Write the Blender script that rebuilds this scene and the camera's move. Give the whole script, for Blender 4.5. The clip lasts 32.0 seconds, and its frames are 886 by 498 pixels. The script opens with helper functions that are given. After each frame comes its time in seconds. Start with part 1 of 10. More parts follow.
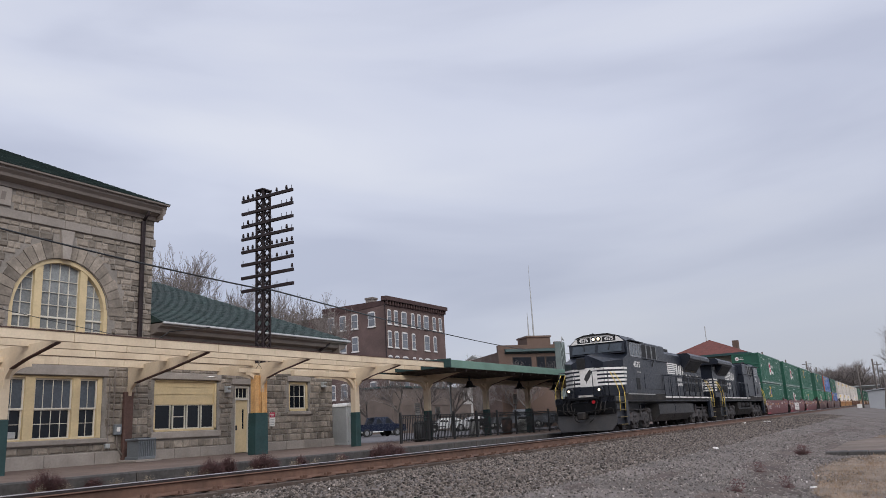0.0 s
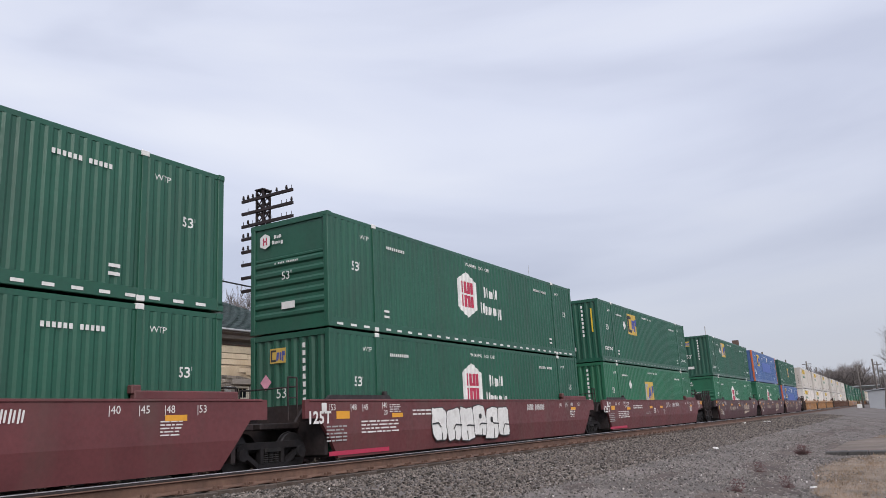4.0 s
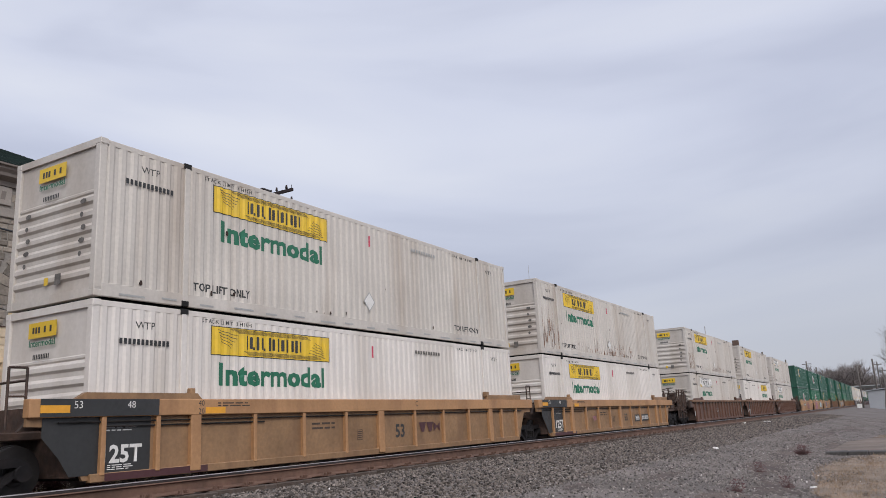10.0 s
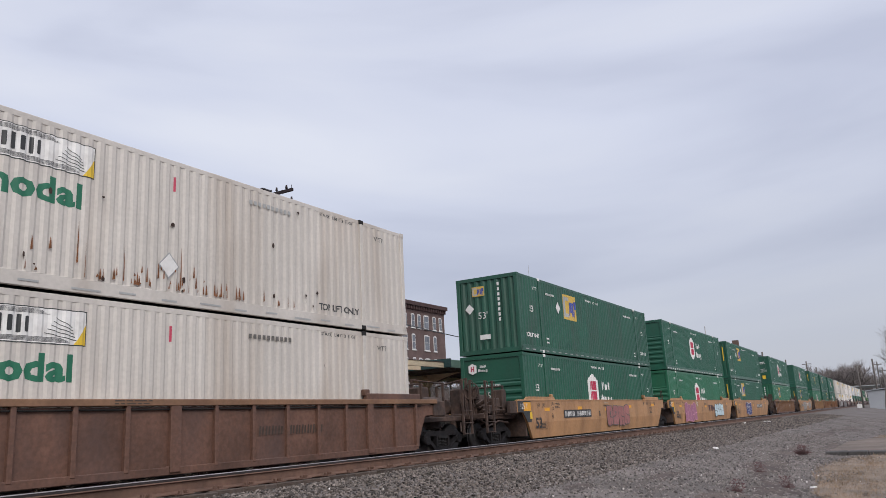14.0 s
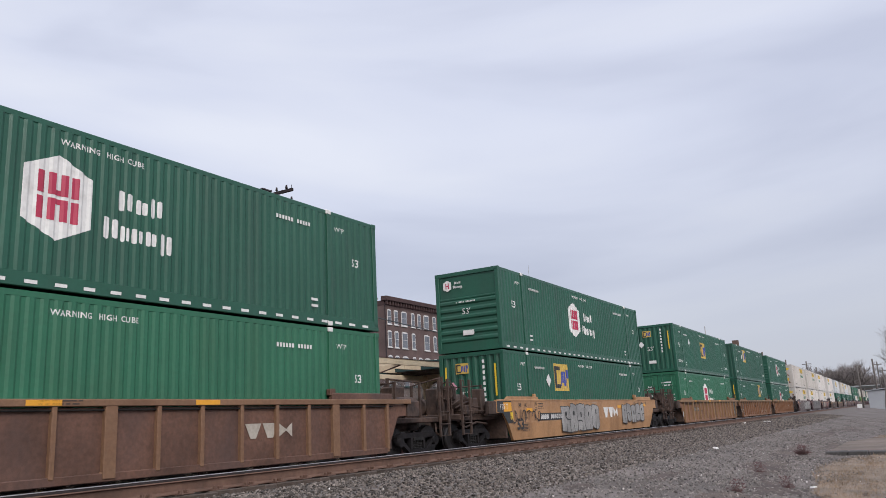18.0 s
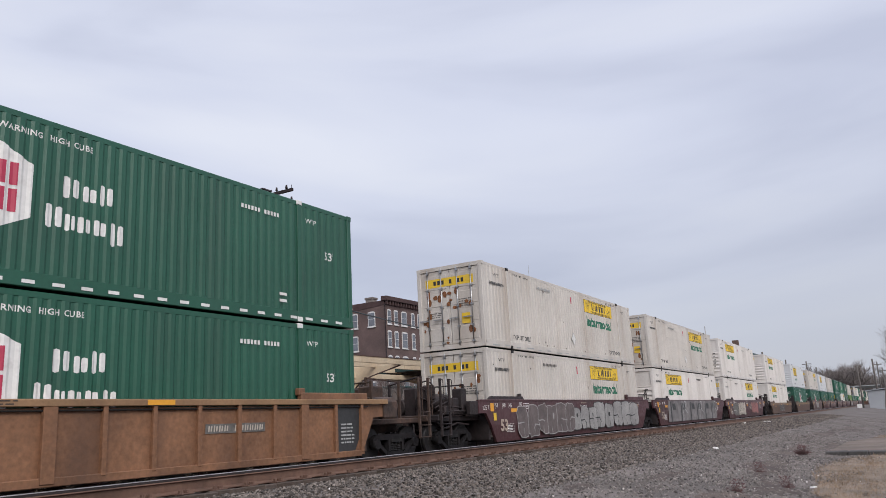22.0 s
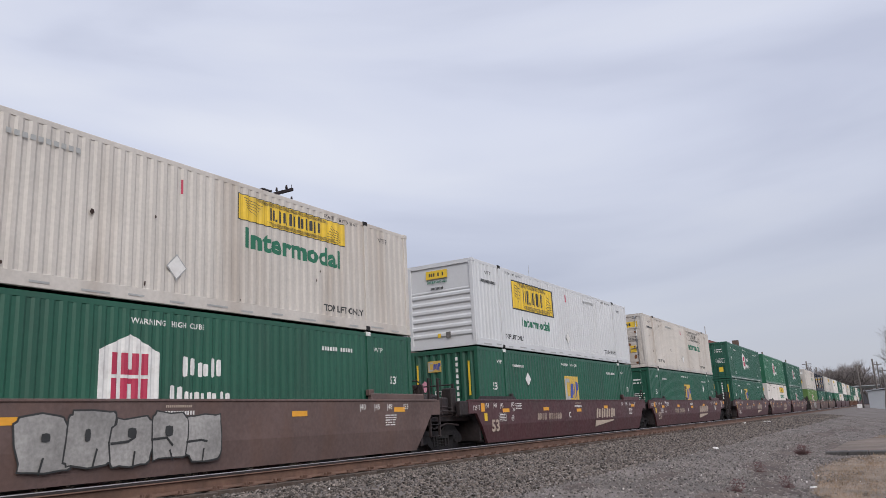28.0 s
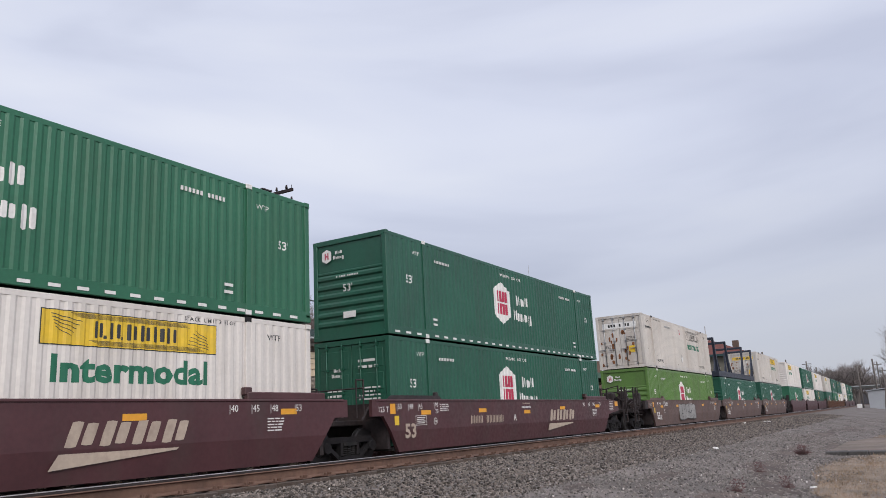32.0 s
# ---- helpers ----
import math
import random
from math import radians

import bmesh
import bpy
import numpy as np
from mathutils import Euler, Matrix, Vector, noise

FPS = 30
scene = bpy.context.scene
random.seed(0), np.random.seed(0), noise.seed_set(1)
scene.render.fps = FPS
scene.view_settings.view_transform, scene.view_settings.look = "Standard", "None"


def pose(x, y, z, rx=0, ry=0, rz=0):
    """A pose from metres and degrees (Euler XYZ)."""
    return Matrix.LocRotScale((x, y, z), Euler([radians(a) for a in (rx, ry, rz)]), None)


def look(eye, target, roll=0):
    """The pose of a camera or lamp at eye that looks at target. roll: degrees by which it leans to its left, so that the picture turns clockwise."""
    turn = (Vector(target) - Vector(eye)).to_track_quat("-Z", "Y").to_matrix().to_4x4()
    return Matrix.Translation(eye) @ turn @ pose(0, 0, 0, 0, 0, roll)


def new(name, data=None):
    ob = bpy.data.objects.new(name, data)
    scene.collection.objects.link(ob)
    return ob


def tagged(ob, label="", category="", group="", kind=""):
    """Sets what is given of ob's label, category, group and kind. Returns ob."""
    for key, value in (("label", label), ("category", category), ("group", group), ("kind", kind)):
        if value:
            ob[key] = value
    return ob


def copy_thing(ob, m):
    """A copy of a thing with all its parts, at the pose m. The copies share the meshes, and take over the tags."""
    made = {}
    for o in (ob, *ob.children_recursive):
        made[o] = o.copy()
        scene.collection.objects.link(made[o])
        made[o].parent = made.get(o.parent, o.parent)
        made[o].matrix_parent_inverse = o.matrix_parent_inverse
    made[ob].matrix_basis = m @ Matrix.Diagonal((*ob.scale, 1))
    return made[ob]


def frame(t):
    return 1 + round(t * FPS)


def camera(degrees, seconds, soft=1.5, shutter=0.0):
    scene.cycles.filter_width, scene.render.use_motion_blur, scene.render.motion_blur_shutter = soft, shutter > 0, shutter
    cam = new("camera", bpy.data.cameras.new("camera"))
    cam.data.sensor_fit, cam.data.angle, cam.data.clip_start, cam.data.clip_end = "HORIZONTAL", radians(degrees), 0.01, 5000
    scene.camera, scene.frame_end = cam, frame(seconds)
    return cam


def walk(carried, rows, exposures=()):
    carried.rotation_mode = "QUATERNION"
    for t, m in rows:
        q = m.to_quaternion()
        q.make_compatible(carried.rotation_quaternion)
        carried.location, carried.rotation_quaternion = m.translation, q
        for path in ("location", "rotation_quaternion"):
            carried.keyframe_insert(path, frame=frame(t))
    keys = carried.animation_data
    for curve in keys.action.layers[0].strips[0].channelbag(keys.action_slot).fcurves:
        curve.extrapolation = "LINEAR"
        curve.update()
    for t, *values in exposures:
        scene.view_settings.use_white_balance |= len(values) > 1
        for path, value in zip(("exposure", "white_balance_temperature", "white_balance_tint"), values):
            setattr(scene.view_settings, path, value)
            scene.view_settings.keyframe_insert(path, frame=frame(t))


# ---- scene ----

# ---------------- the camera: still, held low beside the track ----------------
cam = camera(60.04, 32.0, soft=0.5, shutter=0.0)
EYE = pose(0, 0, 0.822, 102.933, 2.961, -58.926)
walk(cam, [(0.0, EYE), (32.0, EYE)],
     exposures=[(0.0, -0.04), (1.0, 0.0), (2.0, 0.10), (5.0, 0.14), (8.0, 0.11), (9.5, 0.0), (13.0, 0.0), (16.0, 0.09), (20.0, 0.11), (22.5, 0.05), (26.0, -0.02), (29.0, 0.05), (32.0, 0.08)])

# ---------------- light: an overcast afternoon ----------------
world = bpy.data.worlds.new("overcast_sky")
scene.world = world
world.use_nodes = True
wn, wl = world.node_tree.nodes, world.node_tree.links
wn.clear()
w_out = wn.new("ShaderNodeOutputWorld")
w_bg = wn.new("ShaderNodeBackground")
w_tc = wn.new("ShaderNodeTexCoord")
w_sep = wn.new("ShaderNodeSeparateXYZ")
wl.new(w_tc.outputs["Generated"], w_sep.inputs[0])
# flatten the cloud layer: streets of cloud that tighten towards the horizon
w_map = wn.new("ShaderNodeMapping")
w_map.inputs["Scale"].default_value = (1.5, 1.0, 5.2)
w_map.inputs["Rotation"].default_value = (radians(4), radians(-7), radians(-30))
wl.new(w_tc.outputs["Generated"], w_map.inputs[0])
w_n1 = wn.new("ShaderNodeTexNoise")
w_n1.inputs["Scale"].default_value = 1.35
w_n1.inputs["Detail"].default_value = 5.0
w_n1.inputs["Roughness"].default_value = 0.45
w_n1.inputs["Distortion"].default_value = 0.35
wl.new(w_map.outputs[0], w_n1.inputs["Vector"])
w_r = wn.new("ShaderNodeValToRGB")
w_r.color_ramp.elements[0].position, w_r.color_ramp.elements[0].color = 0.34, (0.50, 0.53, 0.655, 1)
w_r.color_ramp.elements[1].position, w_r.color_ramp.elements[1].color = 0.68, (0.70, 0.722, 0.81, 1)
e = w_r.color_ramp.elements.new(0.5)
e.color = (0.615, 0.645, 0.765, 1)
wl.new(w_n1.outputs[0], w_r.inputs[0])
w_sky = wn.new("ShaderNodeTexSky")
w_sky.sky_type = "NISHITA"
w_sky.sun_disc = False
w_sky.sun_elevation, w_sky.sun_rotation = radians(38), radians(223)
w_mul = wn.new("ShaderNodeMix")
w_mul.data_type, w_mul.blend_type = "RGBA", "ADD"
w_mul.inputs[0].default_value = 0.012
wl.new(w_r.outputs[0], w_mul.inputs[6])
wl.new(w_sky.outputs[0], w_mul.inputs[7])
# an overcast sky is brightest overhead
w_up = wn.new("ShaderNodeMapRange")
w_up.inputs["From Min"].default_value, w_up.inputs["From Max"].default_value = 0.5, 1.0
w_up.inputs["To Min"].default_value, w_up.inputs["To Max"].default_value = 1.0, 1.75
wl.new(w_sep.outputs[2], w_up.inputs["Value"])
wl.new(w_mul.outputs[2], w_bg.inputs["Color"])
# and duller towards the horizon
w_z = wn.new("ShaderNodeMapRange")
w_z.inputs["From Min"].default_value, w_z.inputs["From Max"].default_value = 0.0, 0.36
w_z.inputs["To Min"].default_value, w_z.inputs["To Max"].default_value = 1.0, 0.0
wl.new(w_sep.outputs[2], w_z.inputs["Value"])
# most of all down the line, where the cloud is thicker
w_x = wn.new("ShaderNodeMapRange")
w_x.inputs["From Min"].default_value, w_x.inputs["From Max"].default_value = 0.6, 1.0
w_x.inputs["To Min"].default_value, w_x.inputs["To Max"].default_value = 0.08, 0.34
wl.new(w_sep.outputs[0], w_x.inputs["Value"])
w_dull = wn.new("ShaderNodeMath")
w_dull.operation = "MULTIPLY"
wl.new(w_z.outputs[0], w_dull.inputs[0])
wl.new(w_x.outputs[0], w_dull.inputs[1])
w_lo = wn.new("ShaderNodeMath")
w_lo.operation = "SUBTRACT"
w_lo.inputs[0].default_value = 1.0
wl.new(w_dull.outputs[0], w_lo.inputs[1])
w_both = wn.new("ShaderNodeMath")
w_both.operation = "MULTIPLY"
wl.new(w_up.outputs[0], w_both.inputs[0])
wl.new(w_lo.outputs[0], w_both.inputs[1])
wl.new(w_both.outputs[0], w_bg.inputs["Strength"])
wl.new(w_bg.outputs[0], w_out.inputs[0])

sun_data = bpy.data.lights.new("sun", "SUN")
sun_data.energy, sun_data.angle, sun_data.color = 1.95, radians(35), (1.0, 0.965, 0.92)
sun = new("sun", sun_data)
sun.matrix_world = look((-27, -34, 34), (0, 0, 0))
scene.view_settings.exposure = 0.0

# ---------------- mesh helpers ----------------


class Geo:
    """Vertices and faces gathered into one mesh."""

    def __init__(self):
        self.v, self.f, self.s = [], [], []

    def face(self, pts, smooth=False):
        n = len(self.v)
        self.v.extend([tuple(q) for q in pts])
        self.f.append(tuple(range(n, n + len(pts))))
        self.s.append(smooth)
        return self

    def box(self, x0, x1, y0, y1, z0, z1, b=0.0):
        c = ((x0 + x1) / 2, (y0 + y1) / 2, (z0 + z1) / 2)
        h = (abs(x1 - x0) / 2, abs(y1 - y0) / 2, abs(z1 - z0) / 2)
        n = len(self.v)
        if b <= 0 or b >= min(h):
            for sx in (-1, 1):
                for sy in (-1, 1):
                    for sz in (-1, 1):
                        self.v.append((c[0] + sx * h[0], c[1] + sy * h[1], c[2] + sz * h[2]))
            fs = [(0, 1, 3, 2), (4, 6, 7, 5), (0, 4, 5, 1), (2, 3, 7, 6), (0, 2, 6, 4), (1, 5, 7, 3)]
        else:
            ix = {}
            for sx in (-1, 1):
                for sy in (-1, 1):
                    for sz in (-1, 1):
                        for a in range(3):
                            q = [sx * (h[0] - b), sy * (h[1] - b), sz * (h[2] - b)]
                            q[a] = (sx, sy, sz)[a] * h[a]
                            ix[(sx, sy, sz, a)] = len(self.v) - n
                            self.v.append((c[0] + q[0], c[1] + q[1], c[2] + q[2]))
            fs = []
            for a in range(3):
                u, w = (a + 1) % 3, (a + 2) % 3
                for s in (-1, 1):
                    ring = []
                    for su, sw in ((-1, -1), (1, -1), (1, 1), (-1, 1)):
                        k = [0, 0, 0]
                        k[a], k[u], k[w] = s, su, sw
                        ring.append(ix[(*k, a)])
                    fs.append(tuple(ring if s > 0 else ring[::-1]))
                for su in (-1, 1):
                    for sw in (-1, 1):
                        k0, k1 = [0, 0, 0], [0, 0, 0]
                        k0[a], k0[u], k0[w] = -1, su, sw
                        k1[a], k1[u], k1[w] = 1, su, sw
                        fs.append((ix[(*k0, u)], ix[(*k1, u)], ix[(*k1, w)], ix[(*k0, w)]))
            for sx in (-1, 1):
                for sy in (-1, 1):
                    for sz in (-1, 1):
                        fs.append((ix[(sx, sy, sz, 0)], ix[(sx, sy, sz, 1)], ix[(sx, sy, sz, 2)]))
        for f in fs:
            self.f.append(tuple(n + i for i in f))
            self.s.append(False)
        return self

    def cyl(self, p0, p1, r, r2=None, seg=10, caps=True):
        p0, p1 = Vector(p0), Vector(p1)
        r2 = r if r2 is None else r2
        a = (p1 - p0).normalized()
        u = a.cross(Vector((0, 0, 1)) if abs(a.z) < 0.9 else Vector((1, 0, 0))).normalized()
        w = a.cross(u)
        n = len(self.v)
        for i in range(seg):
            t = 2 * math.pi * i / seg
            o = u * math.cos(t) + w * math.sin(t)
            self.v.append(tuple(p0 + o * r))
            self.v.append(tuple(p1 + o * r2))
        for i in range(seg):
            j = (i + 1) % seg
            self.f.append((n + 2 * i, n + 2 * j, n + 2 * j + 1, n + 2 * i + 1))
            self.s.append(seg > 6)
        if caps:
            self.f.append(tuple(n + 2 * i for i in range(seg))[::-1])
            self.f.append(tuple(n + 2 * i + 1 for i in range(seg)))
            self.s += [False, False]
        return self

    def path(self, pts, r, seg=6):
        for a, b in zip(pts, pts[1:]):
            self.cyl(a, b, r, seg=seg)
        return self

    def prism(self, outline, axis, a0, a1):
        """An outline of (u, v) pairs pushed along an axis: y takes (x, z), x takes (y, z), z takes (x, y)."""
        n, k = len(self.v), len(outline)
        for a in (a0, a1):
            for u, w in outline:
                self.v.append({"y": (u, a, w), "x": (a, u, w), "z": (u, w, a)}[axis])
        self.f.append(tuple(range(n, n + k)))
        self.f.append(tuple(range(n + k, n + 2 * k))[::-1])
        self.s += [False, False]
        for i in range(k):
            j = (i + 1) % k
            self.f.append((n + i, n + k + i, n + k + j, n + j))
            self.s.append(False)
        return self

    def ball(self, c, r, seg=8, rings=5, sz=1.0):
        n = len(self.v)
        for i in range(rings + 1):
            p = math.pi * i / rings
            for j in range(seg):
                t = 2 * math.pi * j / seg
                self.v.append((c[0] + r * math.sin(p) * math.cos(t), c[1] + r * math.sin(p) * math.sin(t), c[2] + r * sz * math.cos(p)))
        for i in range(rings):
            for j in range(seg):
                k = (j + 1) % seg
                self.f.append((n + i * seg + j, n + i * seg + k, n + (i + 1) * seg + k, n + (i + 1) * seg + j))
                self.s.append(True)
        return self

    def add(self, other, m=None):
        n = len(self.v)
        self.v += [tuple(m @ Vector(q)) for q in other.v] if m is not None else other.v
        self.f += [tuple(n + i for i in f) for f in other.f]
        self.s += other.s
        return self

    def mesh(self, name, material, tidy=True):
        me = bpy.data.meshes.new(name)
        me.from_pydata(self.v, [], self.f)
        if material is not None:
            me.materials.append(material)
        me.polygons.foreach_set("use_smooth", self.s)
        if tidy:
            bm = bmesh.new()
            bm.from_mesh(me)
            bmesh.ops.remove_doubles(bm, verts=bm.verts, dist=1e-5)
            bmesh.ops.recalc_face_normals(bm, faces=bm.faces)
            bm.to_mesh(me)
            bm.free()
        me.update()
        return me


def part(name, geo, material, parent, label="", m=None):
    """Links a Geo, or a mesh that exists, as one mesh object under a thing or a part."""
    me = geo.mesh(name, material) if isinstance(geo, Geo) else geo
    ob = new(name, me)
    ob.parent = parent
    if m is not None:
        ob.matrix_local = m
    return tagged(ob, label=label)


def thing(name, label, category, m=None, group="", kind=""):
    ob = new(name)
    ob.empty_display_size = 0.2
    if m is not None:
        ob.matrix_world = m
    return tagged(ob, label, category, group, kind)


def solid(name, geo, material, label="", category="", kind="", group="", m=None):
    ob = new(name, geo.mesh(name, material))
    if m is not None:
        ob.matrix_world = m
    return tagged(ob, label, category, group, kind)


TEXTS = {}


def lettering(text, size, material, spread=1.0, bold=0.0, wide=1.0):
    """A flat mesh of the built-in font that stands in the xz plane and reads from -y, centred."""
    key = (text, size, material.name, spread, bold, wide)
    if key not in TEXTS:
        cu = bpy.data.curves.new("lettering", "FONT")
        cu.body, cu.size, cu.align_x, cu.align_y = text, size, "CENTER", "CENTER"
        cu.resolution_u, cu.space_character, cu.offset = 2, spread, bold
        ob = bpy.data.objects.new("lettering", cu)
        me = bpy.data.meshes.new_from_object(ob)
        me.transform(pose(0, 0, 0, 90) @ Matrix.Diagonal((wide, 1, 1, 1)))
        me.materials.clear()
        me.materials.append(material)
        bpy.data.objects.remove(ob)
        bpy.data.curves.remove(cu)
        TEXTS[key] = me
    return TEXTS[key]


def flat(polys):
    """Flat shapes, given as lists of (x, z), facing -y."""
    g = Geo()
    for q in polys:
        g.face([(x, 0, z) for x, z in q])
    return g


def rect(x0, x1, z0, z1, slant=0.0):
    return [(x0, z0), (x1, z0), (x1 + slant, z1), (x0 + slant, z1)]


def blob(cx, cz, rx, rz, n=12, power=2.6):
    q = []
    for i in range(n):
        t = 2 * math.pi * i / n
        c, s = math.cos(t), math.sin(t)
        q.append((cx + rx * math.copysign(abs(c) ** (2 / power), c), cz + rz * math.copysign(abs(s) ** (2 / power), s)))
    return q


# ---------------- materials ----------------


def mat(name, col, rough=0.6, metal=0.0, var=0.16, scale=1.2, fine=14.0, bump=0.15, bscale=60.0, dirt=None, amount=0.35,
        dscale=1.6, streak=1.0, rand=0.0, island=0.0, stretch=(1, 1, 1)):
    """A painted, stony or metal surface: broad and fine variation, dirt in patches or streaks, fine relief."""
    m = bpy.data.materials.new(name)
    m.use_nodes = True
    n, l = m.node_tree.nodes, m.node_tree.links
    bs = n["Principled BSDF"]
    tc = n.new("ShaderNodeTexCoord")
    mp = n.new("ShaderNodeMapping")
    mp.inputs["Scale"].default_value = stretch
    l.new(tc.outputs["Object"], mp.inputs[0])

    def noise_at(s, detail=4.0, vec=None):
        t = n.new("ShaderNodeTexNoise")
        t.inputs["Scale"].default_value, t.inputs["Detail"].default_value = s, detail
        l.new(vec or mp.outputs[0], t.inputs["Vector"])
        return t.outputs[0]

    def rng(sock, a, b, c, d):
        r = n.new("ShaderNodeMapRange")
        for k, q in zip(("From Min", "From Max", "To Min", "To Max"), (a, b, c, d)):
            r.inputs[k].default_value = q
        l.new(sock, r.inputs["Value"])
        return r.outputs[0]

    def mul(a, b):
        q = n.new("ShaderNodeMath")
        q.operation = "MULTIPLY"
        l.new(a, q.inputs[0])
        l.new(b, q.inputs[1])
        return q.outputs[0]

    k = mul(rng(noise_at(scale), 0.3, 0.7, 1 - var, 1 + var), rng(noise_at(fine, 5.0), 0.3, 0.7, 1 - var * 0.6, 1 + var * 0.6))
    if rand:
        oi = n.new("ShaderNodeObjectInfo")
        k = mul(k, rng(oi.outputs["Random"], 0, 1, 1 - rand, 1 + rand))
    if island:
        ge = n.new("ShaderNodeNewGeometry")
        k = mul(k, rng(ge.outputs["Random Per Island"], 0, 1, 1 - island, 1 + island))
    vm = n.new("ShaderNodeVectorMath")
    vm.operation = "SCALE"
    vm.inputs[0].default_value = col[:3]
    l.new(k, vm.inputs["Scale"])
    out = vm.outputs[0]
    if dirt is not None:
        md = n.new("ShaderNodeMapping")
        md.inputs["Scale"].default_value = (1, 1, 1 / streak)
        l.new(tc.outputs["Object"], md.inputs[0])
        fac = rng(noise_at(dscale, 6.0, md.outputs[0]), 0.48, 0.72, 0.0, amount)
        mx = n.new("ShaderNodeMix")
        mx.data_type = "RGBA"
        l.new(fac, mx.inputs[0])
        l.new(out, mx.inputs[6])
        mx.inputs[7].default_value = (*dirt, 1)
        out = mx.outputs[2]
    l.new(out, bs.inputs["Base Color"])
    l.new(rng(noise_at(fine * 0.6), 0.3, 0.7, max(0.03, rough - 0.1), min(1, rough + 0.1)), bs.inputs["Roughness"])
    bs.inputs["Metallic"].default_value = metal
    if bump:
        bp = n.new("ShaderNodeBump")
        bp.inputs["Strength"].default_value, bp.inputs["Distance"].default_value = bump, 0.01
        l.new(noise_at(bscale, 6.0), bp.inputs["Height"])
        l.new(bp.outputs[0], bs.inputs["Normal"])
    return m


def glow(name, col, strength):
    m = bpy.data.materials.new(name)
    m.use_nodes = True
    b = m.node_tree.nodes["Principled BSDF"]
    b.inputs["Base Color"].default_value = (*col, 1)
    b.inputs["Emission Color"].default_value = (*col, 1)
    b.inputs["Emission Strength"].default_value = strength
    return m


def glass(name, col, rough=0.05, spec=0.5):
    """A dark pane that mirrors the sky; the rooms behind are unlit."""
    m = mat(name, col, rough=rough, var=0.3, scale=0.8, bump=0.02, bscale=3)
    b = m.node_tree.nodes["Principled BSDF"]
    b.inputs["Specular IOR Level"].default_value = spec
    return m


RUST = (0.10, 0.042, 0.02)
GRIME = (0.09, 0.075, 0.06)
M_GREEN = mat("green_paint", (0.0135, 0.086, 0.052), 0.45, var=0.12, scale=0.5, bump=0.05, dirt=(0.03, 0.06, 0.045), amount=0.35, streak=4)
M_GREEN2 = mat("fresh_green_paint", (0.021, 0.126, 0.066), 0.45, var=0.12, scale=0.5, bump=0.05, dirt=(0.04, 0.1, 0.05), amount=0.3, streak=4)
M_GREEN3 = mat("dull_green_paint", (0.017, 0.083, 0.053), 0.5, var=0.14, scale=0.5, bump=0.05, dirt=(0.05, 0.06, 0.05), amount=0.4, streak=4)
M_LIME = mat("lime_paint", (0.095, 0.185, 0.042), 0.5, var=0.12, scale=0.5, bump=0.05, dirt=GRIME, amount=0.3, streak=4)
M_BLUE = mat("blue_paint", (0.065, 0.125, 0.29), 0.45, var=0.12, scale=0.5, bump=0.05, dirt=(0.06, 0.09, 0.16), amount=0.4, streak=4)
M_BLUE2 = mat("bright_blue_paint", (0.035, 0.09, 0.36), 0.45, var=0.08, scale=0.5, bump=0.03)
M_NAVY = mat("navy_paint", (0.016, 0.020, 0.034), 0.5, var=0.15, scale=0.5, bump=0.05)
M_ORANGE = mat("orange_post_paint", (0.52, 0.12, 0.04), 0.5, var=0.12, bump=0.05)
M_WHITE = mat("white_container_paint", (0.67, 0.62, 0.575), 0.45, var=0.07, scale=0.5, bump=0.05, dirt=(0.36, 0.3, 0.24), amount=0.35, dscale=1.1, streak=6)
M_WHITE2 = mat("clean_white_paint", (0.57, 0.57, 0.575), 0.42, var=0.04, scale=0.5, bump=0.03, dirt=(0.5, 0.48, 0.45), amount=0.2, streak=6)
M_CREAM = mat("old_white_paint", (0.545, 0.50, 0.452), 0.5, var=0.1, scale=0.5, bump=0.06, dirt=(0.27, 0.19, 0.13), amount=0.45, dscale=0.9, streak=7)
M_MAROON = mat("maroon_paint", (0.072, 0.025, 0.028), 0.5, var=0.16, scale=0.8, bump=0.1, dirt=(0.06, 0.04, 0.035), amount=0.5, streak=3)
M_RED = mat("faded_red_paint", (0.125, 0.034, 0.036), 0.55, var=0.16, scale=0.8, bump=0.1, dirt=(0.10, 0.06, 0.05), amount=0.5, streak=3)
M_YELLOWCAR = mat("yellow_ochre_paint", (0.40, 0.215, 0.10), 0.55, var=0.16, scale=0.7, bump=0.1, dirt=(0.16, 0.075, 0.035), amount=0.55, streak=4)
M_BROWNCAR = mat("weathered_brown_paint", (0.122, 0.060, 0.040), 0.7, var=0.34, scale=0.8, bump=0.2, dirt=(0.060, 0.040, 0.038), amount=0.7, dscale=0.8, streak=2.5)
M_OCHREDULL = mat("dull_ochre_panel", (0.255, 0.148, 0.075), 0.65, var=0.2, scale=0.8, bump=0.12, dirt=(0.13, 0.07, 0.04), amount=0.6, streak=4)
M_OCHREBROWN = mat("rubbed_ochre_brown", (0.20, 0.108, 0.06), 0.7, var=0.22, scale=0.9, bump=0.15, dirt=(0.13, 0.06, 0.035), amount=0.5, streak=3)
M_GREYCAR = mat("weathered_grey_paint", (0.112, 0.072, 0.064), 0.7, var=0.2, scale=0.9, bump=0.2, dirt=(0.13, 0.07, 0.05), amount=0.5, streak=4)
M_BRONZE = mat("brown_red_paint", (0.09, 0.046, 0.028), 0.6, var=0.2, scale=0.9, bump=0.1, dirt=(0.07, 0.045, 0.03), amount=0.5, streak=3)
